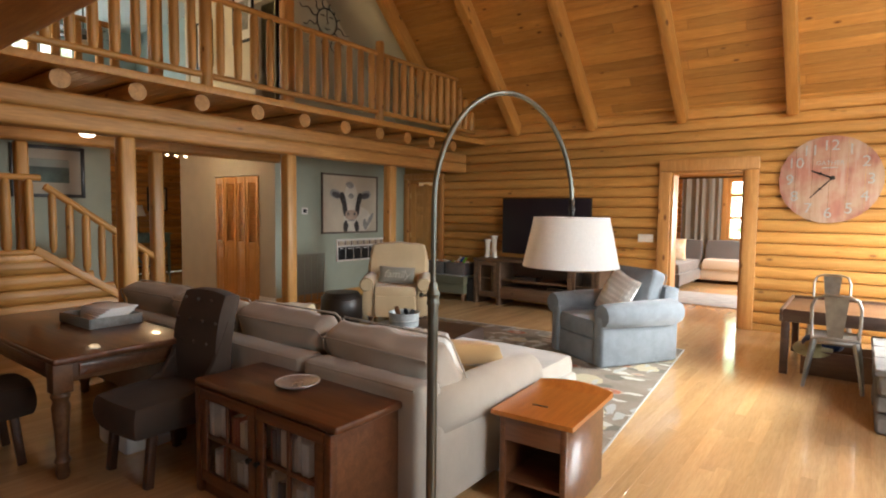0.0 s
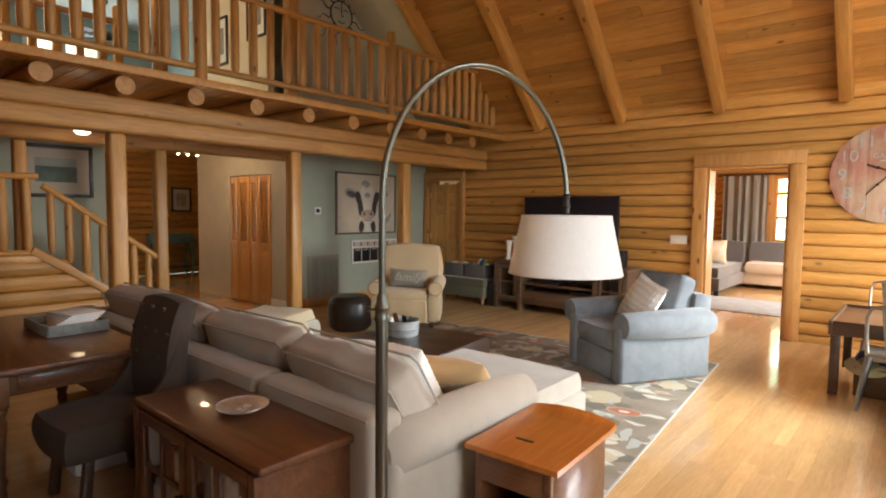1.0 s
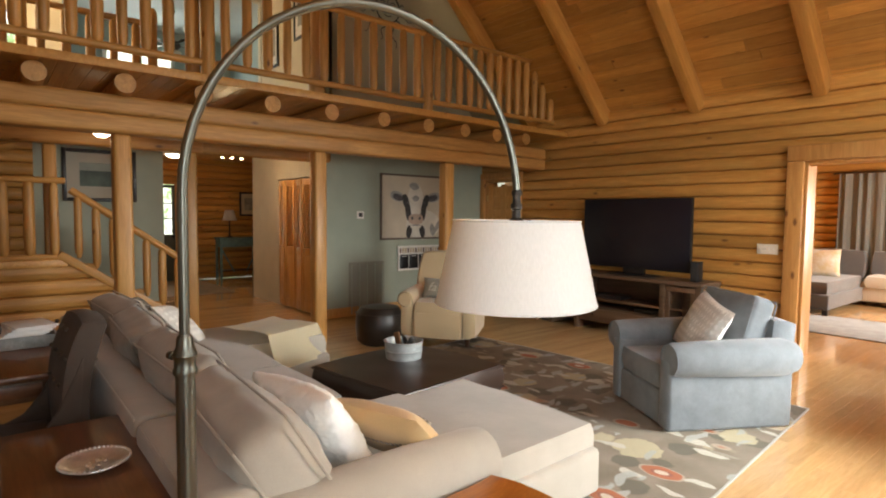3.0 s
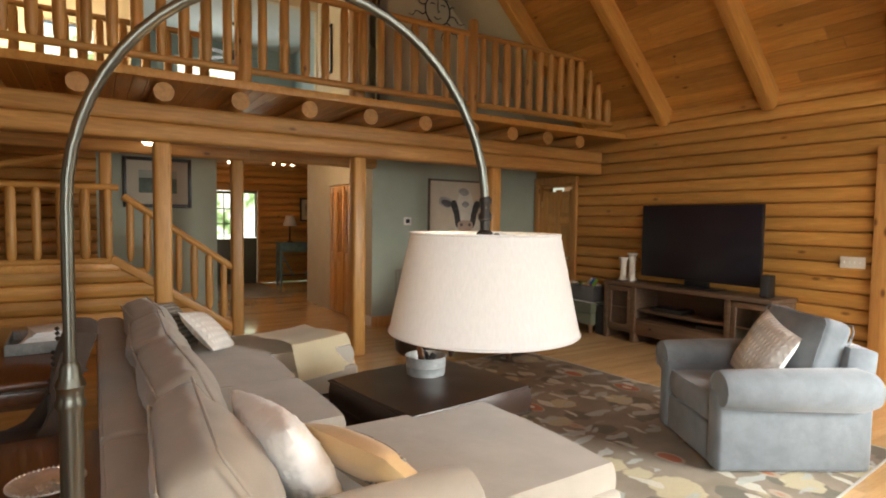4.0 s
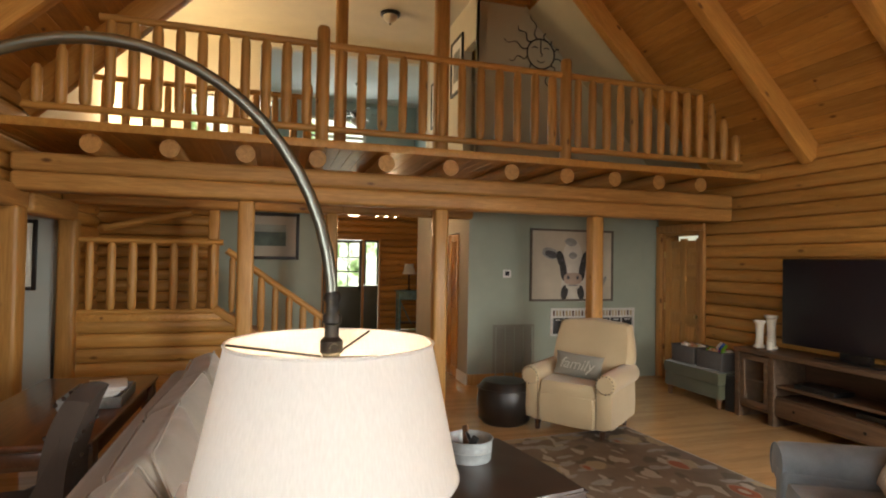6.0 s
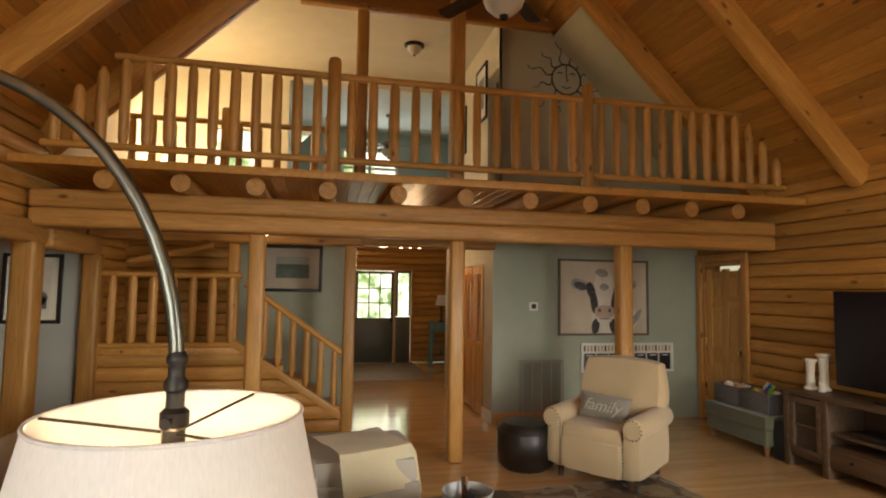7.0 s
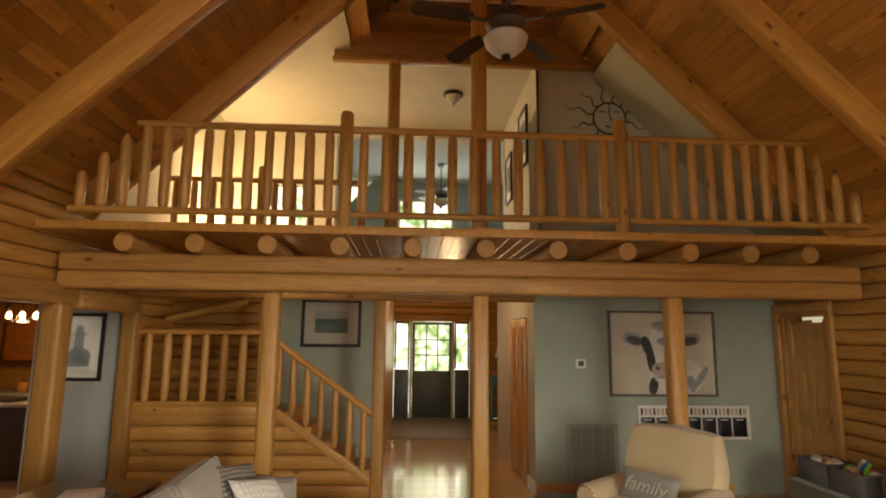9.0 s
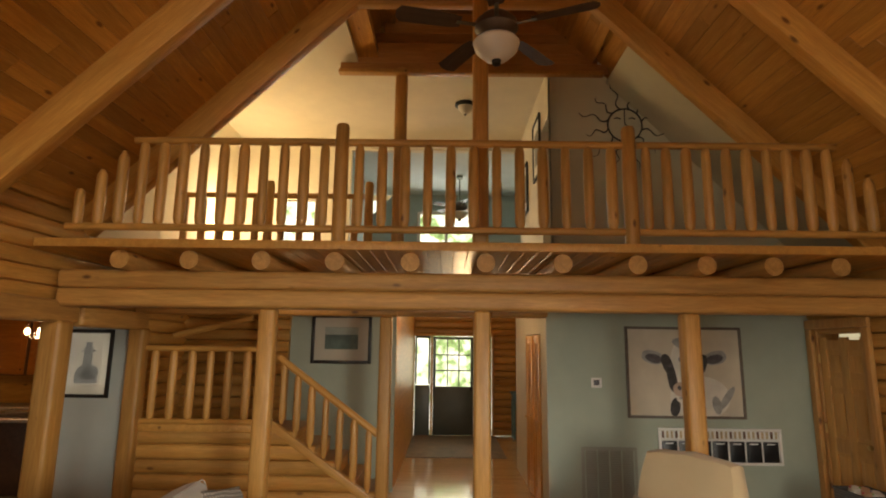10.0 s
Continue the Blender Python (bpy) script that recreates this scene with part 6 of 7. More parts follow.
part("plate", box((0.12, 0.016, 0.11), (0, 0, 0), 0.006), WHITE, th)
part("display", box((0.065, 0.006, 0.06), (0, -0.009, 0.003), 0.003), SCREEN, th)
sm = thing("smoke_detector", "dark round detector under the loft ceiling", "detector", pose(-6.0, 7.04, 2.688, 180))
part("body", lathe([(0, 0), (0.07, 0), (0.07, 0.02), (0.055, 0.035), (0, 0.037)], 24), IRON, sm)
part("base", lathe([(0.0, -0.003), (0.078, -0.003), (0.078, 0.006), (0, 0.006)], 24), IRON, sm)
tagged(part("baseboard", box((0.016, 2.35, 0.14), (-6.53, 7.08, 0.071), 0.003), DOORW), "pine baseboard along the sage wall", "baseboard", kind="structure")
tagged(part("baseboard", box((0.4, 0.016, 0.14), (-6.75, 5.89, 0.071), 0.003), WHITE), "white baseboard in the hall", "baseboard", kind="structure")


# ---- hall, closet and front door ----
def bifold(x0, w, tilt, m):
    d = thing("closet_door", "louvred pine bifold closet door", "door", m, "bifold leaves", "structure")
    for x in (0.03, w - 0.03):
        part("stile", box((0.06, 0.03, 2.02), (x, 0, 1.02), 0.003), DOORW, d)
    for z, hh in ((0.08, 0.14), (0.92, 0.12), (1.98, 0.1)):
        part("rail", box((w - 0.122, 0.028, hh), (w / 2, 0, z), 0.003), DOORW, d)
    part("panel", box((w - 0.1, 0.014, 0.72), (w / 2, 0, 0.5), 0.005), DOORW, d)
    part("backing", box((w - 0.1, 0.006, 1.0), (w / 2, 0.013, 1.46), 0), DOORW, d)
    for k in range(30):
        part("slat", box((w - 0.12, 0.03, 0.007), (w / 2, 0, 1.0 + k * 0.0315), 0.002, m=pose(0, 0, 0, -38)), DOORW, d)
    return d


bf = bifold(0, 0.31, 0, pose(-8.19, 5.92, 0.012, 0, 0, -9))
for i, (x, r) in enumerate(((-7.88, 5), (-7.57, -9), (-7.26, 3))):
    copy_thing(bf, pose(x, 5.88 + 0.04 * (i % 2), 0.012, 0, 0, r))
part("knob", lathe([(0, 0), (0.01, 0), (0.018, 0.02), (0, 0.026)], 12), BRASS, bf, m=pose(0.28, -0.016, 0.95, 90))


def front_door():
    d = thing("door_front", "dark green front door with nine lights and sidelights", "door", pose(-12.5, 4.92, 0.0, 0, 0, 90), kind="structure")
    for x in (-0.47, 0.47, -0.87, 0.87):
        part("frame_post", box((0.05, 0.14, 2.12), (x, 0.0, 1.06), 0.005), PLANKX, d)
    part("frame_head", box((1.8, 0.14, 0.05), (0, 0, 2.14), 0.005), PLANKX, d)
    leaf = part("leaf", box((0.88, 0.045, 1.02), (0, 0, 0.52), 0.004), MAT_FRONT, d)
    for sx in (-1, 1):
        part("stile", box((0.06, 0.045, 1.07), (sx * 0.41, 0, 1.566), 0.004), MAT_FRONT, leaf)
        part("sidelight_panel", box((0.33, 0.04, 1.05), (sx * 0.67, 0, 0.53), 0.004), MAT_FRONT, d)
        p = part("pane", box((0.25, 0.005, 1.0), (sx * 0.67, 0, 1.57), 0), GLASS, d)
        p.visible_shadow = False
        for e in (-1, 1):
            part("sash", box((0.04, 0.035, 1.0), (sx * 0.67 + e * 0.145, 0, 1.57), 0.003), MAT_FRONT, d)
        part("sash", box((0.33, 0.035, 0.05), (sx * 0.67, 0, 2.09), 0.003), MAT_FRONT, d)
    part("rail", box((0.76, 0.044, 0.06), (0, 0, 2.07), 0.004), MAT_FRONT, leaf)
    for k in range(2):
        part("muntin", box((0.025, 0.03, 1.0), (-0.126 + 0.252 * k, 0, 1.54), 0.002), MAT_FRONT, leaf)
        part("muntin", box((0.75, 0.029, 0.025), (0, 0, 1.37 + 0.335 * k), 0.002), MAT_FRONT, leaf)
    for i in range(3):
        for k in range(3):
            p = part("pane", box((0.235, 0.005, 0.315), (-0.252 + 0.252 * i, 0, 1.205 + 0.335 * k), 0), GLASS, leaf)
            p.visible_shadow = False
    part("knob", lathe([(0, 0), (0.03, 0), (0.012, 0.02), (0.028, 0.05), (0, 0.065)], 16), IRON, leaf, m=pose(0.39, -0.022, 0.98, 90))
    part("deadbolt", lathe([(0, 0), (0.028, 0), (0.025, 0.02), (0, 0.022)], 16), IRON, leaf, m=pose(0.39, -0.022, 1.12, 90))


front_door()
mt = part("entry_mat", box((2.4, 1.75, 0.012), (-11.25, 4.95, 0.0075), 0.003), paint("slate_tile", (0.22, 0.155, 0.10), 0.6, 0.25, 0.3, scale=5))
tagged(mt, "brown woven mat inside the front door", "rug")
con = thing("hall_console", "teal painted console table by the entry wall", "console table", pose(-12.22, 6.62, 0, 0, 0, 90))
TEALP = paint("teal_distressed", (0.13, 0.24, 0.25), 0.5, 0.25, scale=12)
part("top", box((0.95, 0.4, 0.03), (0, 0, 0.94), 0.006), TEALP, con)
part("apron", box((0.88, 0.34, 0.18), (0, 0, 0.83), 0.004), TEALP, con)
for k in (-1, 1):
    part("drawer_front", box((0.4, 0.012, 0.13), (k * 0.21, -0.175, 0.83), 0.004), TEALP, con)
    for sy in (-1, 1):
        part("leg", box((0.05, 0.05, 0.92), (k * 0.42, sy * 0.15, 0.461), 0.005), TEALP, con)
    part("brace", box((0.03, 0.02, 0.62), (k * 0.28, -0.16, 0.45), 0.003, m=pose(0, 0, 0, 0, 28 * k)), TEALP, con)
part("shelf", box((0.84, 0.32, 0.025), (0, 0, 0.2), 0.004), DARKW, con)
tl = thing("table_lamp", "small dark table lamp with a cream shade", "table lamp", pose(-12.25, 6.45, 0.956))
part("stem", lathe([(0, 0), (0.07, 0), (0.07, 0.015), (0.02, 0.03), (0.016, 0.4), (0, 0.4)], 20), IRON, tl)
part("shade", lathe([(0.16, 0.38), (0.09, 0.62), (0.088, 0.62), (0.158, 0.38), (0.16, 0.38)], 28), SHADE, tl)


def hall_light(m):
    f = thing("track_light", "small ceiling light with three glowing spots", "ceiling light", m)
    part("stem", tube([(0, 0, 0), (0, 0, 0.255)], 0.01, 8), IRON, f)
    part("canopy", lathe([(0, 0), (0.06, 0), (0.055, -0.02), (0, -0.025)], 20), IRON, f)
    part("bar", box((0.03, 0.34, 0.02), (0, 0, -0.04), 0.004), IRON, f)
    for k in (-1, 0, 1):
        h = part("spot", lathe([(0, 0), (0.025, 0), (0.035, -0.06), (0.03, -0.06), (0, -0.03)], 16), IRON, f, m=pose(0, 0.14 * k, -0.05))
        part("bulb", lathe([(0, -0.035), (0.024, -0.045), (0.02, -0.07), (0, -0.078)], 14), BULB, h)


hall_light(pose(-7.72, 4.99, 2.43))
fl = thing("flush_light", "round frosted flush ceiling light in the entry", "ceiling light", pose(-10.6, 4.9, 2.6))
part("glass_bowl", lathe([(0.15, 0), (0.14, -0.04), (0.09, -0.075), (0, -0.085)], 28), glow("frosted_glow", (1.0, 0.9, 0.75), 4), fl)
part("stem", tube([(0, 0, 0), (0, 0, 0.085)], 0.02, 10), IRON, fl)
part("ring", lathe([(0, 0.0), (0.16, 0.0), (0.16, -0.015), (0.14, -0.015)], 28), IRON, fl)
fl2 = thing("flush_light", "small frosted light under the stair beam", "ceiling light", pose(-5.885, 3.086, 2.31))
part("glass_bowl", lathe([(0.08, 0), (0.075, -0.03), (0.045, -0.055), (0, -0.06)], 24), glow("frosted_glow_small", (1.0, 0.9, 0.75), 5), fl2)
part("ring", lathe([(0, 0.0), (0.09, 0.0), (0.09, -0.012), (0.075, -0.012)], 24), IRON, fl2)
part("stem", tube([(0, 0, 0), (0, 0, 0.375)], 0.012, 10), IRON, fl2)
lamp("hall_bulb", "POINT", pose(-7.72, 4.99, 2.22), 21, WARM, 0.08)
lamp("entry_bulb", "POINT", pose(-10.6, 4.9, 2.4), 9, WARM, 0.1)
lamp("stair_bulb", "POINT", pose(-5.885, 3.086, 2.19), 2.5, WARM, 0.08)


def landscape(p, w, h):
    part("print", box((w * 0.62, 0.004, h * 0.52), (0, -0.002, 0.01), 0), paint("dark_landscape", (0.10, 0.14, 0.12), 0.7, 0.5, scale=5), p)
    part("sky_band", box((w * 0.62, 0.003, h * 0.17), (0, -0.0035, 0.01 + h * 0.17), 0), paint("pale_sky", (0.34, 0.38, 0.33), 0.7, 0.2), p)


def tower(p, w, h):
    G1 = paint("ink_wash", (0.12, 0.12, 0.12), 0.8, 0.4, scale=12)
    part("print", box((w * 0.72, 0.004, h * 0.76), (0, -0.002, 0), 0), paint("aged_print", (0.46, 0.42, 0.34), 0.8, 0.15), p)
    for s, z in (((0.10, 0.002, 0.30), 0.03), ((0.17, 0.002, 0.02), 0.14), ((0.07, 0.002, 0.07), 0.2), ((0.26, 0.002, 0.12), -0.16)):
        part("tower_shape", box(s, (0.02, -0.005, z), 0), G1, p)
    disc(0.13, 0.09, (0.03, -0.006, -0.1), G1, p, 0, "tower_shape")


MOUNT = paint("cream_mount", (0.50, 0.47, 0.38), 0.8, 0.05)
BFRAME = paint("black_frame", (0.018, 0.016, 0.014), 0.35, 0.2)
framed("landscape_picture", "landscape print in a wide cream mount and dark frame", pose(-7.722, 3.32, 1.97, 0, 0, 90), 0.82, 0.66, 0.045, BFRAME, MOUNT, landscape)
framed("lighthouse_picture", "tall print of a tower in a black frame", pose(-6.46, 0.66, 1.65, 0, 0, 90), 0.58, 0.76, 0.04, BFRAME, MOUNT, tower, glazed=True)


# ---- loft ----
def sun_ornament():
    s = thing("sun_ornament", "dark metal sun ornament with wavy rays", "wall ornament", pose(-6.50, 6.91, 4.59, 0, 0, 90))
    ring = [(0.21 * math.cos(a), 0, 0.21 * math.sin(a)) for a in (2 * math.pi * k / 40 for k in range(41))]
    part("ring", tube(ring, 0.010, 8), IRON, s)
    for k in range(12):
        a = 2 * math.pi * (k + 0.5) / 12
        ln = 0.36 if k % 2 else 0.28
        pts = []
        for i in range(13):
            t = i / 12
            r = 0.22 + ln * t
            w = 0.03 * math.sin(t * 9.5)
            pts.append((r * math.cos(a) - w * math.sin(a), 0, r * math.sin(a) + w * math.cos(a)))
        part("ray", tube(pts, [0.009 - 0.005 * i / 12 for i in range(13)], 7), IRON, s)
    bm = bmesh.new()
    tube([(0, 0, 0.2), (0, 0, 0.02), (0.03, 0, -0.01), (0, 0, -0.03)], 0.007, 6, bm)
    for sx in (-1, 1):
        tube([(sx * 0.05, 0, 0.08), (sx * 0.09, 0, 0.095), (sx * 0.13, 0, 0.08)], 0.007, 6, bm)
    tube([(-0.06, 0, -0.1), (0, 0, -0.125), (0.06, 0, -0.1)], 0.007, 6, bm)
    part("inner_lines", bm, IRON, s)


sun_ornament()


def plain_print(p, w, h):
    part("print", box((w * 0.6, 0.004, h * 0.6), (0, -0.002, 0), 0), paint("faded_print", (0.3, 0.3, 0.28), 0.8, 0.4, scale=8), p)


framed("entry_picture", "dark framed print on the log wall above the console", pose(-12.44, 6.98, 1.72, 0, 0, 90), 0.46, 0.56, 0.04, BFRAME, MOUNT, plain_print)
framed("hall_picture", "framed print on the loft hall wall", pose(-7.45, 5.98, 4.62, 0, 0, 0), 0.55, 0.85, 0.04, BFRAME, PAPER, plain_print)
framed("hall_picture", "framed print low on the loft hall wall", pose(-8.6, 5.98, 4.35, 0, 0, 0), 0.5, 0.8, 0.04, BFRAME, PAPER, plain_print)
cl = thing("ceiling_light", "small frosted ceiling light in the loft", "ceiling light", pose(-7.7, 4.99, 5.39))
part("canopy", lathe([(0, 0), (0.15, 0), (0.15, -0.025), (0.1, -0.04), (0, -0.04)], 26), IRON, cl)
part("bowl", lathe([(0.11, -0.04), (0.10, -0.09), (0.05, -0.14), (0.018, -0.155), (0, -0.155)], 26), FROST, cl)
part("finial", lathe([(0, -0.15), (0.016, -0.155), (0.012, -0.175), (0, -0.18)], 12), IRON, cl)
bw = thing("window_bedroom", "white bedroom window full of daylight", "window", pose(-12.47, 4.735, 4.485, 0, 0, 90), kind="structure")
for sx in (-1, 0, 1):
    part("frame_side", box((0.07, 0.06, 0.87), (sx * 0.63, 0, 0), 0.005), WHITE, bw)
for sz in (-1, 0, 1):
    part("frame_side", box((1.19, 0.05, 0.06), (0, 0, sz * 0.41), 0.005), WHITE, bw)

def ceiling_fan(m, drop, blade, ang, label):
    f = thing("ceiling_fan", label, "ceiling fan", m)
    part("canopy", lathe([(0, 0), (0.07, 0), (0.06, -0.05), (0, -0.06)], 24), NICKEL, f)
    part("down_rod", tube([(0, 0, -0.04), (0, 0, -drop)], 0.013, 12), NICKEL, f)
    part("motor", lathe([(0, -drop + 0.04), (0.05, -drop + 0.02), (0.10, -drop - 0.01), (0.15, -drop - 0.06), (0.155, -drop - 0.11), (0.10, -drop - 0.16), (0.06, -drop - 0.19), (0, -drop - 0.19)], 30), paint("pewter", (0.16, 0.13, 0.11), 0.4, 0.2, metal=0.8), f)
    b = part("light_bowl", lathe([(0.05, -drop - 0.19), (0.15, -drop - 0.2), (0.165, -drop - 0.22), (0.15, -drop - 0.27), (0.09, -drop - 0.33), (0.03, -drop - 0.35), (0, -drop - 0.35)], 30), FROST, f)
    part("finial", lathe([(0, -drop - 0.34), (0.035, -drop - 0.35), (0.03, -drop - 0.38), (0, -drop - 0.39)], 16), IRON, b)
    for k in range(5):
        a = ang + 72 * k
        bm = bmesh.new()
        outline = [(0.26, -0.05), (0.34, -0.065), (0.7, -0.075), (blade - 0.03, -0.07), (blade, -0.03), (blade, 0.03), (blade - 0.03, 0.07), (0.7, 0.075), (0.34, 0.065), (0.26, 0.05)]
        bm.faces.new([bm.verts.new((x, y, 0)) for x, y in outline])
        bmesh.ops.solidify(bm, geom=bm.faces[:], thickness=0.008)
        bmesh.ops.recalc_face_normals(bm, faces=bm.faces)
        bl = part("blade", bm, FANW, f, m=pose(0, 0, -drop - 0.09, 0, 0, a) @ pose(0, 0, 0, 12, 0, 0), smooth=False)
        part("bracket", box((0.18, 0.03, 0.01), (0.2, 0, -0.006), 0.003), NICKEL, bl)


ceiling_fan(pose(-3.66, 5.07, 6.55), 2.33, 0.72, -5, "five bladed ceiling fan with a frosted bowl light")
ceiling_fan(pose(-11.0, 5.0, 5.32), 0.55, 0.6, 10, "ceiling fan in the loft bedroom")
lamp("loft_bulb", "POINT", pose(-8.2, 1.5, 3.75), 120, (1.0, 0.80, 0.52), 0.45)
wl = thing("floor_lamp", "slim floor lamp with a glowing cream shade in the loft", "floor lamp", pose(-8.2, 1.5, 2.7635))
part("base", lathe([(0, 0), (0.12, 0), (0.12, 0.015), (0.02, 0.03), (0, 0.03)], 24), IRON, wl)
part("pole", tube([(0, 0, 0.02), (0, 0, 0.72)], 0.012, 10), IRON, wl)
part("shade", lathe([(0.11, 0.58), (0.08, 0.80), (0.078, 0.80), (0.108, 0.58), (0.11, 0.58)], 24), glow("lamp_glow", (1.0, 0.85, 0.55), 5), wl)


# ---- play table by the window ----
def play_table():
    c = thing("play_table", "dark brown activity table with a raised rim", "table", pose(0.72, 7.4, 0))
    part("tabletop", box((1.28, 1.2, 0.03), (0, 0, 0.585), 0.004), BROWN, c)
    for sx in (-1, 1):
        part("rim", box((0.025, 1.2, 0.12), (sx * 0.64, 0, 0.57), 0.004), DARKW, c)
    for sy in (-1, 1):
        part("rim", box((1.25, 0.025, 0.12), (0, sy * 0.588, 0.57), 0.004), DARKW, c)
        for sx in (-1, 1):
            part("leg", box((0.07, 0.07, 0.52), (sx * 0.6, sy * 0.56, 0.261), 0.006), DARKW, c)


play_table()
crate = thing("toy_crate", "dark open storage box under the table", "crate", pose(0.68, 7.12, 0.001))
for sy in (-1, 1):
    part("side", box((0.86, 0.02, 0.24), (0, sy * 0.2, 0.12), 0.003), BROWN, crate)
for sx in (-1, 1):
    part("side", box((0.02, 0.38, 0.24), (sx * 0.42, 0, 0.12), 0.003), BROWN, crate)
part("bottom", box((0.82, 0.38, 0.015), (0, 0, 0.01), 0), BROWN, crate)
bag = part("blue_bag", cushion((0.34, 0.22, 0.16), (0.42, 7.1, 0.29), 0.6, n=8, seed=71, crumple=0.03), cloth("navy_nylon", (0.025, 0.05, 0.14), scale=200))
tagged(bag, "crumpled navy blue bag in the storage box", "bag")
hatt = part("straw_hat", lathe([(0, 0.07), (0.05, 0.068), (0.07, 0.05), (0.075, 0.012), (0.16, 0.0), (0.165, 0.004), (0.08, 0.022), (0.0, 0.08)], 28), cloth("straw", (0.5, 0.42, 0.2), scale=150), m=pose(0.34, 6.98, 0.245, 20, 0, 0))
tagged(hatt, "yellow straw hat hanging over the box", "hat")


def metal_chair():
    c = thing("metal_chair", "galvanised steel cafe chair", "chair", pose(0.52, 6.66, 0, 0, 0, 180), "metal chairs at the play table")
    part("seat", cushion((0.37, 0.37, 0.03), (0, 0, 0.45), 0.12, n=6, crumple=0), STEEL, c)
    part("apron", box((0.33, 0.33, 0.05), (0, 0, 0.415), 0.02), STEEL, c)
    for sx in (-1, 1):
        for sy in (-1, 1):
            part("leg", tube([(sx * 0.15, sy * 0.15, 0.43), (sx * 0.19, sy * 0.19, 0.2), (sx * 0.215, sy * 0.215, 0.003)], [0.03, 0.021, 0.014], 8), STEEL, c)
    pts = [(-0.165, 0.16, 0.44), (-0.175, 0.185, 0.6), (-0.175, 0.21, 0.74), (-0.15, 0.225, 0.81), (-0.08, 0.23, 0.835), (0.08, 0.23, 0.835), (0.15, 0.225, 0.81), (0.175, 0.21, 0.74), (0.175, 0.185, 0.6), (0.165, 0.16, 0.44)]
    part("back_hoop", tube(pts, 0.013, 10), STEEL, c)
    bm = bmesh.new()
    q = [bm.verts.new(p) for p in ((-0.055, 0.17, 0.45), (0.055, 0.17, 0.45), (0.09, 0.222, 0.82), (-0.09, 0.222, 0.82))]
    bm.faces.new(q)
    bmesh.ops.solidify(bm, geom=bm.faces[:], thickness=0.006)
    bmesh.ops.recalc_face_normals(bm, faces=bm.faces)
    part("back_splat", bm, STEEL, c, smooth=False)
    return c


mc = metal_chair()
copy_thing(mc, pose(0.42, 8.3, 0, 0, 0, 0))

# hearth and chimney breast of stone by the east wall
he = thing("hearth", "raised stone hearth of rough flags", "hearth", pose(0, 0, 0), kind="structure")
rs = random.Random(3)
for i in range(3):
    for k in range(4):
        part("stone", box((0.2, rs.uniform(0.30, 0.34), 0.135), (0.90 + rs.uniform(-0.008, 0.008), 5.63 + 0.335 * k + 0.05 * (i % 2), 0.069 + 0.137 * i), 0.02, 1), STONE, he)
for k in range(3):
    part("cap_stone", box((1.06, 0.455, 0.05), (1.305, 5.69 + 0.46 * k, 0.436), 0.012, 1), STONE, he)
part("core", box((0.86, 1.3, 0.4), (1.41, 6.14, 0.2), 0), STONE, he)
part("chimney_breast", box((0.8, 1.1, 3.0), (2.25, 5.92, 1.5), 0.02, 1), STONE, he)


# ---- next room ----
def corner_sofa():
    s = thing("corner_sofa", "brown and cream corner sofa with a chaise", "sofa", pose(0, 0, 0))
    LIN = cloth("cream_linen", (0.62, 0.56, 0.46), scale=260)
    part("chaise_base", box((1.15, 1.9, 0.24), (-2.72, 13.05, 0.22), 0.03), DARKF, s)
    part("chaise_seat", cushion((1.12, 1.88, 0.2), (-2.72, 13.04, 0.43), 0.14, n=8, seed=81), DARKF, s)
    part("base", box((3.0, 0.95, 0.26), (-1.75, 14.35, 0.22), 0.03), LIN, s)
    part("seat_cushion", cushion((1.9, 0.8, 0.2), (-1.2, 14.2, 0.43), 0.14, n=8, seed=82), LIN, s)
    for k in range(3):
        part("back_cushion", cushion((0.98, 0.26, 0.56), (-2.75 + k * 1.0, 14.68, 0.66), 0.3, m=pose(0, 0, 0, -10), n=8, seed=83 + k), DARKF, s)
    part("backrest", box((0.2, 1.6, 0.5), (-3.25, 13.3, 0.5), 0.06), DARKF, s)
    for x, y in ((-2.2, 12.16), (-3.2, 12.16), (-0.4, 14.0)):
        part("foot", box((0.08, 0.08, 0.1), (x, y, 0.051), 0.01), BLACK, s)


corner_sofa()
put_pillow("dark blue patterned pillow on the corner sofa", 0.46, 0.42, 0.16, cloth("navy_print", (0.05, 0.06, 0.08), (0.3, 0.32, 0.33), 40, mottling=0.6, big=14), pose(-2.95, 12.75, 0.72, -20, 0, 50), 11)
put_pillow("white and ochre pillow on the corner sofa", 0.55, 0.5, 0.17, cloth("ochre_print", (0.62, 0.6, 0.55), (0.5, 0.36, 0.14), 60, mottling=0.7, big=8), pose(-2.6, 13.25, 0.76, -22, 0, 15), 12)
rg = part("rug", box((2.6, 1.6, 0.012), (-1.6, 11.4, 0.0075), 0.004), cloth("blue_grey_rug", (0.30, 0.34, 0.36), (0.16, 0.18, 0.2), 60, mottling=0.9, big=6))
tagged(rg, "mottled blue grey rug in the next room", "rug")


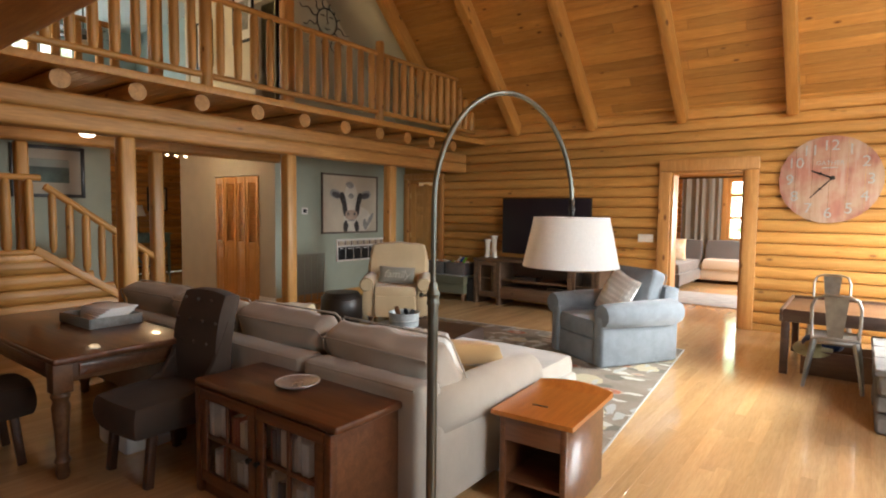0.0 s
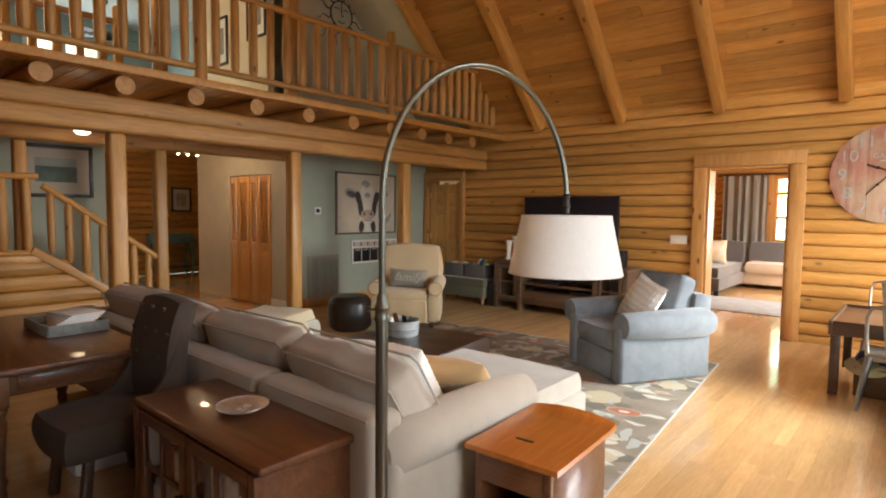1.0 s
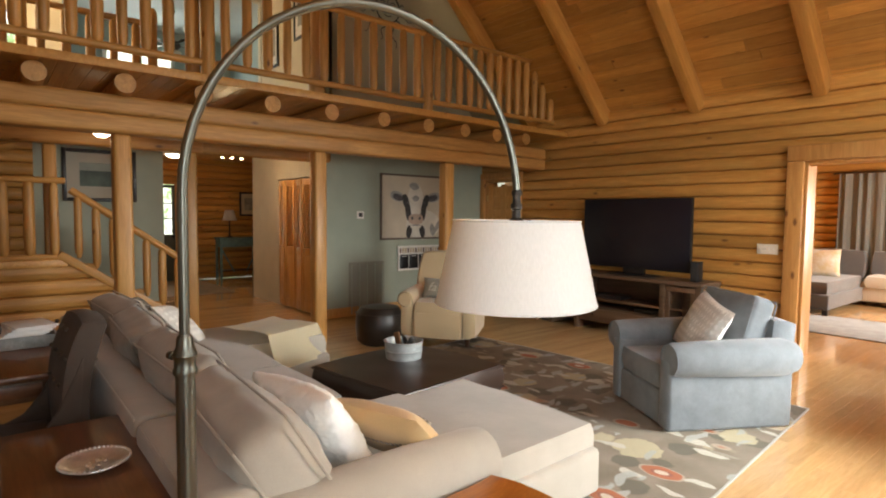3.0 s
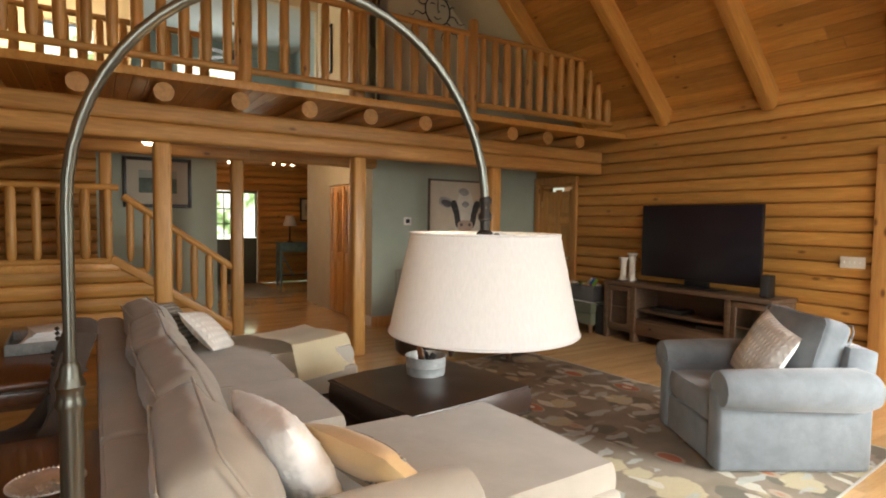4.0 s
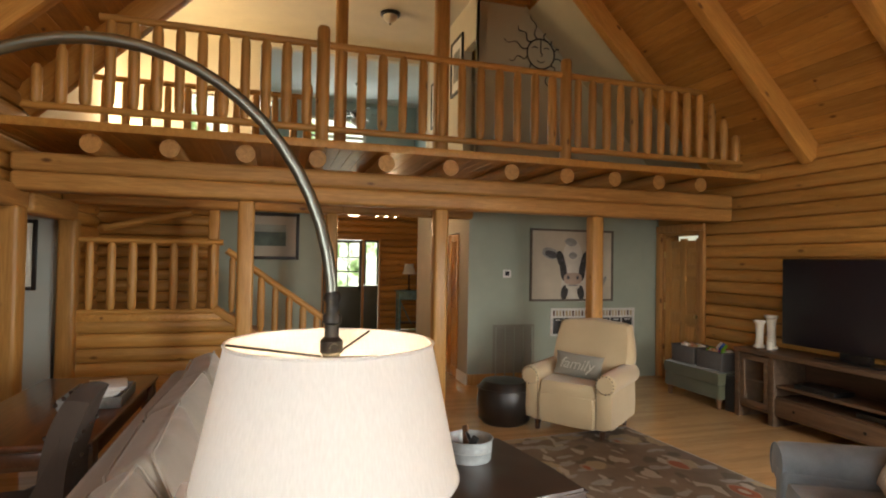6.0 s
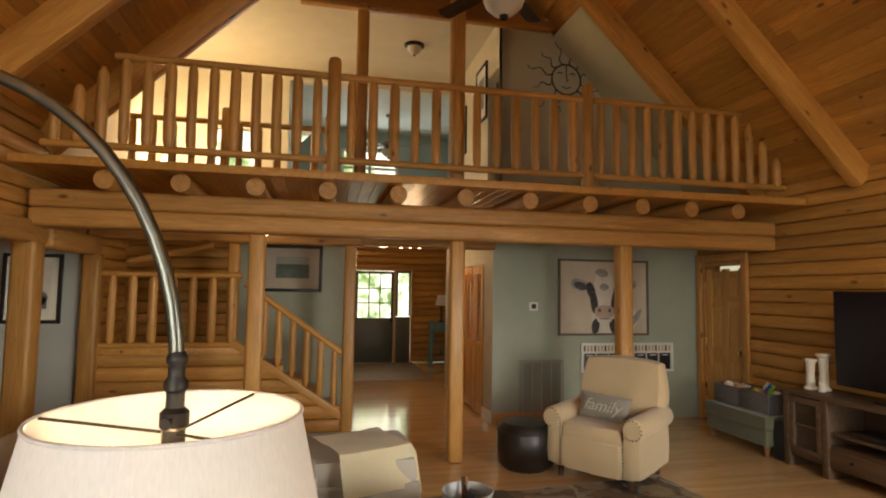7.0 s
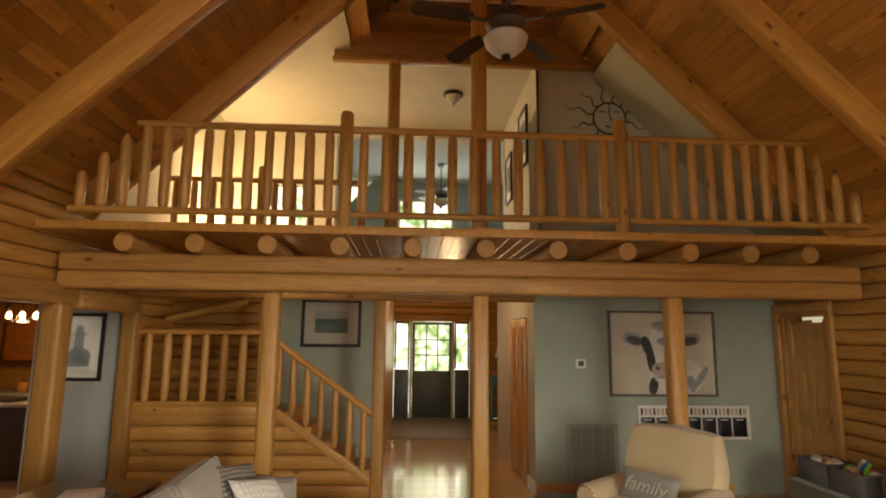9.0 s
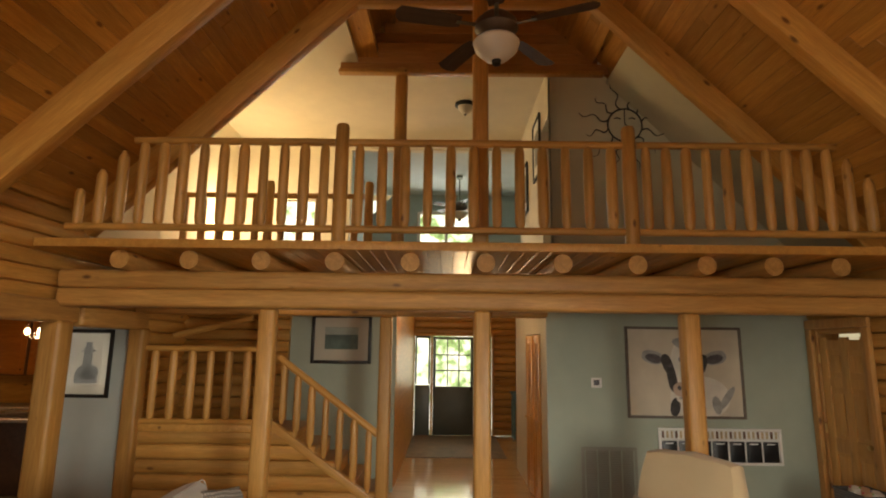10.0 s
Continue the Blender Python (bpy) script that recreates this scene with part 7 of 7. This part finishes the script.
def curtain(x0, x1, z1):
    c = thing("curtain", "long greige linen curtain on a dark rod", "curtain", pose(0, 15.08, 0))
    bm = bmesh.new()
    n = 60
    rows = []
    for z in (0.02, z1 * 0.5, z1):
        rows.append([bm.verts.new((x0 + (x1 - x0) * i / n, 0.022 * math.sin(i * 0.55 + 0.8 * math.sin(i * 0.23)) + 0.006 * math.sin(i * 1.3 + z), z)) for i in range(n + 1)])
    for a, b in zip(rows, rows[1:]):
        for i in range(n):
            bm.faces.new((a[i], a[i + 1], b[i + 1], b[i]))
    bmesh.ops.solidify(bm, geom=bm.faces[:], thickness=0.004)
    part("panel", bm, CURTAIN, c)
    part("rod", tube([(x0 - 0.1, 0, z1 + 0.02), (x1 + 1.7, 0, z1 + 0.02)], 0.014, 10), IRON, c)


curtain(-2.9, -2.0, 2.38)
sw_ = thing("window_sunroom", "tall pine window bright with daylight", "window", pose(-1.15, 15.27, 0), kind="structure")
for x in (-0.72, 0.0, 0.72):
    part("frame_side", box((0.07, 0.1, 1.4), (x, -0.01, 1.635), 0.006), PLANKX, sw_)
for z in (0.94, 1.45, 1.98, 2.33):
    part("frame_side", box((1.5, 0.09, 0.06), (0, -0.012, z), 0.006), PLANKX, sw_)
for x in (-0.82, 0.82):
    part("casing", box((0.13, 0.04, 1.65), (x, -0.07, 1.6), 0.008), PLANKX, sw_)


# ---- kitchen, seen past the post ----
isl = thing("kitchen_island", "dark wooden kitchen island with a pale top", "kitchen island", pose(-7.7, -1.0, 0))
part("body", box((0.8, 1.7, 0.88), (0, 0, 0.441), 0.01), DARKW, isl)
part("worktop", box((0.95, 1.9, 0.04), (0, 0, 0.902), 0.01), paint("pale_granite", (0.42, 0.37, 0.31), 0.25, 0.25, scale=30), isl)
part("hob", box((0.5, 0.6, 0.012), (0.05, 0.1, 0.929), 0.004), BLACK, isl)
for k in range(3):
    y = -2.2 + 0.62 * k
    cb = thing("wall_cabinet", "warm wooden kitchen wall cabinet", "cabinet", pose(-9.18, y, 1.35), "kitchen wall cabinets")
    part("body", box((0.34, 0.6, 0.9), (0, 0, 0.45), 0.004), CHERRY, cb)
    d = part("door", box((0.02, 0.56, 0.86), (0.182, 0, 0.45), 0.006), ORANGE, cb)
    part("panel", box((0.012, 0.4, 0.68), (0.192, 0, 0.45), 0.004), ORANGE, d)
    part("knob", lathe([(0, 0), (0.014, 0.01), (0, 0.02)], 10), IRON, d, m=pose(0.195, 0.24, 0.1, 0, 90))
    cb2 = thing("base_cabinet", "warm wooden kitchen base cabinet", "cabinet", pose(-9.05, y, 0.001), "kitchen base cabinets")
    part("body", box((0.6, 0.6, 0.86), (0, 0, 0.43), 0.004), CHERRY, cb2)
    part("door", box((0.02, 0.56, 0.62), (0.312, 0, 0.42), 0.006), ORANGE, cb2)
    part("drawer_front", box((0.02, 0.56, 0.13), (0.312, 0, 0.79), 0.006), ORANGE, cb2)
tagged(part("worktop", box((0.64, 1.9, 0.04), (-9.04, -1.58, 0.883), 0.008), paint("pale_granite_top", (0.42, 0.37, 0.31), 0.25, 0.25, scale=30)), "pale granite kitchen worktop", "worktop")
jar = thing("amber_jar", "amber glazed jar on the kitchen worktop", "jar", pose(-8.9, -1.45, 0.904))
part("body", lathe([(0, 0), (0.06, 0), (0.085, 0.06), (0.08, 0.13), (0.05, 0.16), (0, 0.16)], 20), paint("amber_glaze", (0.6, 0.28, 0.06), 0.25, 0.1), jar)
part("lid", lathe([(0, 0.16), (0.045, 0.162), (0.03, 0.18), (0, 0.19)], 16), BROWN, jar)
pd = thing("pendant_light", "kitchen pendant with three glass shades and warm bulbs", "pendant light", pose(-7.5, -0.66, 2.468))
part("canopy", box((0.08, 0.5, 0.03), (0, 0, -0.017), 0.006), IRON, pd)
for k in (-1, 0, 1):
    r = part("rod", tube([(0, 0.17 * k, -0.03), (0, 0.17 * k, -0.36)], 0.006, 8), IRON, pd)
    part("shade", lathe([(0.02, -0.36), (0.04, -0.42), (0.085, -0.54), (0.082, -0.54), (0.037, -0.42), (0.018, -0.362)], 20), GLASS, r, m=pose(0, 0.17 * k, 0))
    part("bulb", lathe([(0, -0.5), (0.03, -0.48), (0.034, -0.455), (0.018, -0.41), (0, -0.4)], 14), BULB, r, m=pose(0, 0.17 * k, 0))
lamp("pendant_bulb", "POINT", pose(-7.5, -0.66, 1.9), 30, WARM, 0.08)
tk = thing("track_light", "small kitchen ceiling spot", "ceiling light", pose(-6.8, -0.1, 2.468))
part("canopy", lathe([(0, 0), (0.05, 0), (0.045, -0.03), (0, -0.03)], 18), IRON, tk)
part("bulb", lathe([(0, -0.03), (0.028, -0.04), (0.02, -0.08), (0, -0.085)], 14), BULB, tk)

# ---- single floor boards on the walkway ----
for x, a, b in singles:
    me = pieces([((0, 0, -0.02), (WB, 0, 0), (0, b - a, 0), (0, 0, 1), 0.02, 0.0006)])
    part("board", me, OAK, slab, m=Matrix.Translation((x, a, 0)), smooth=False)
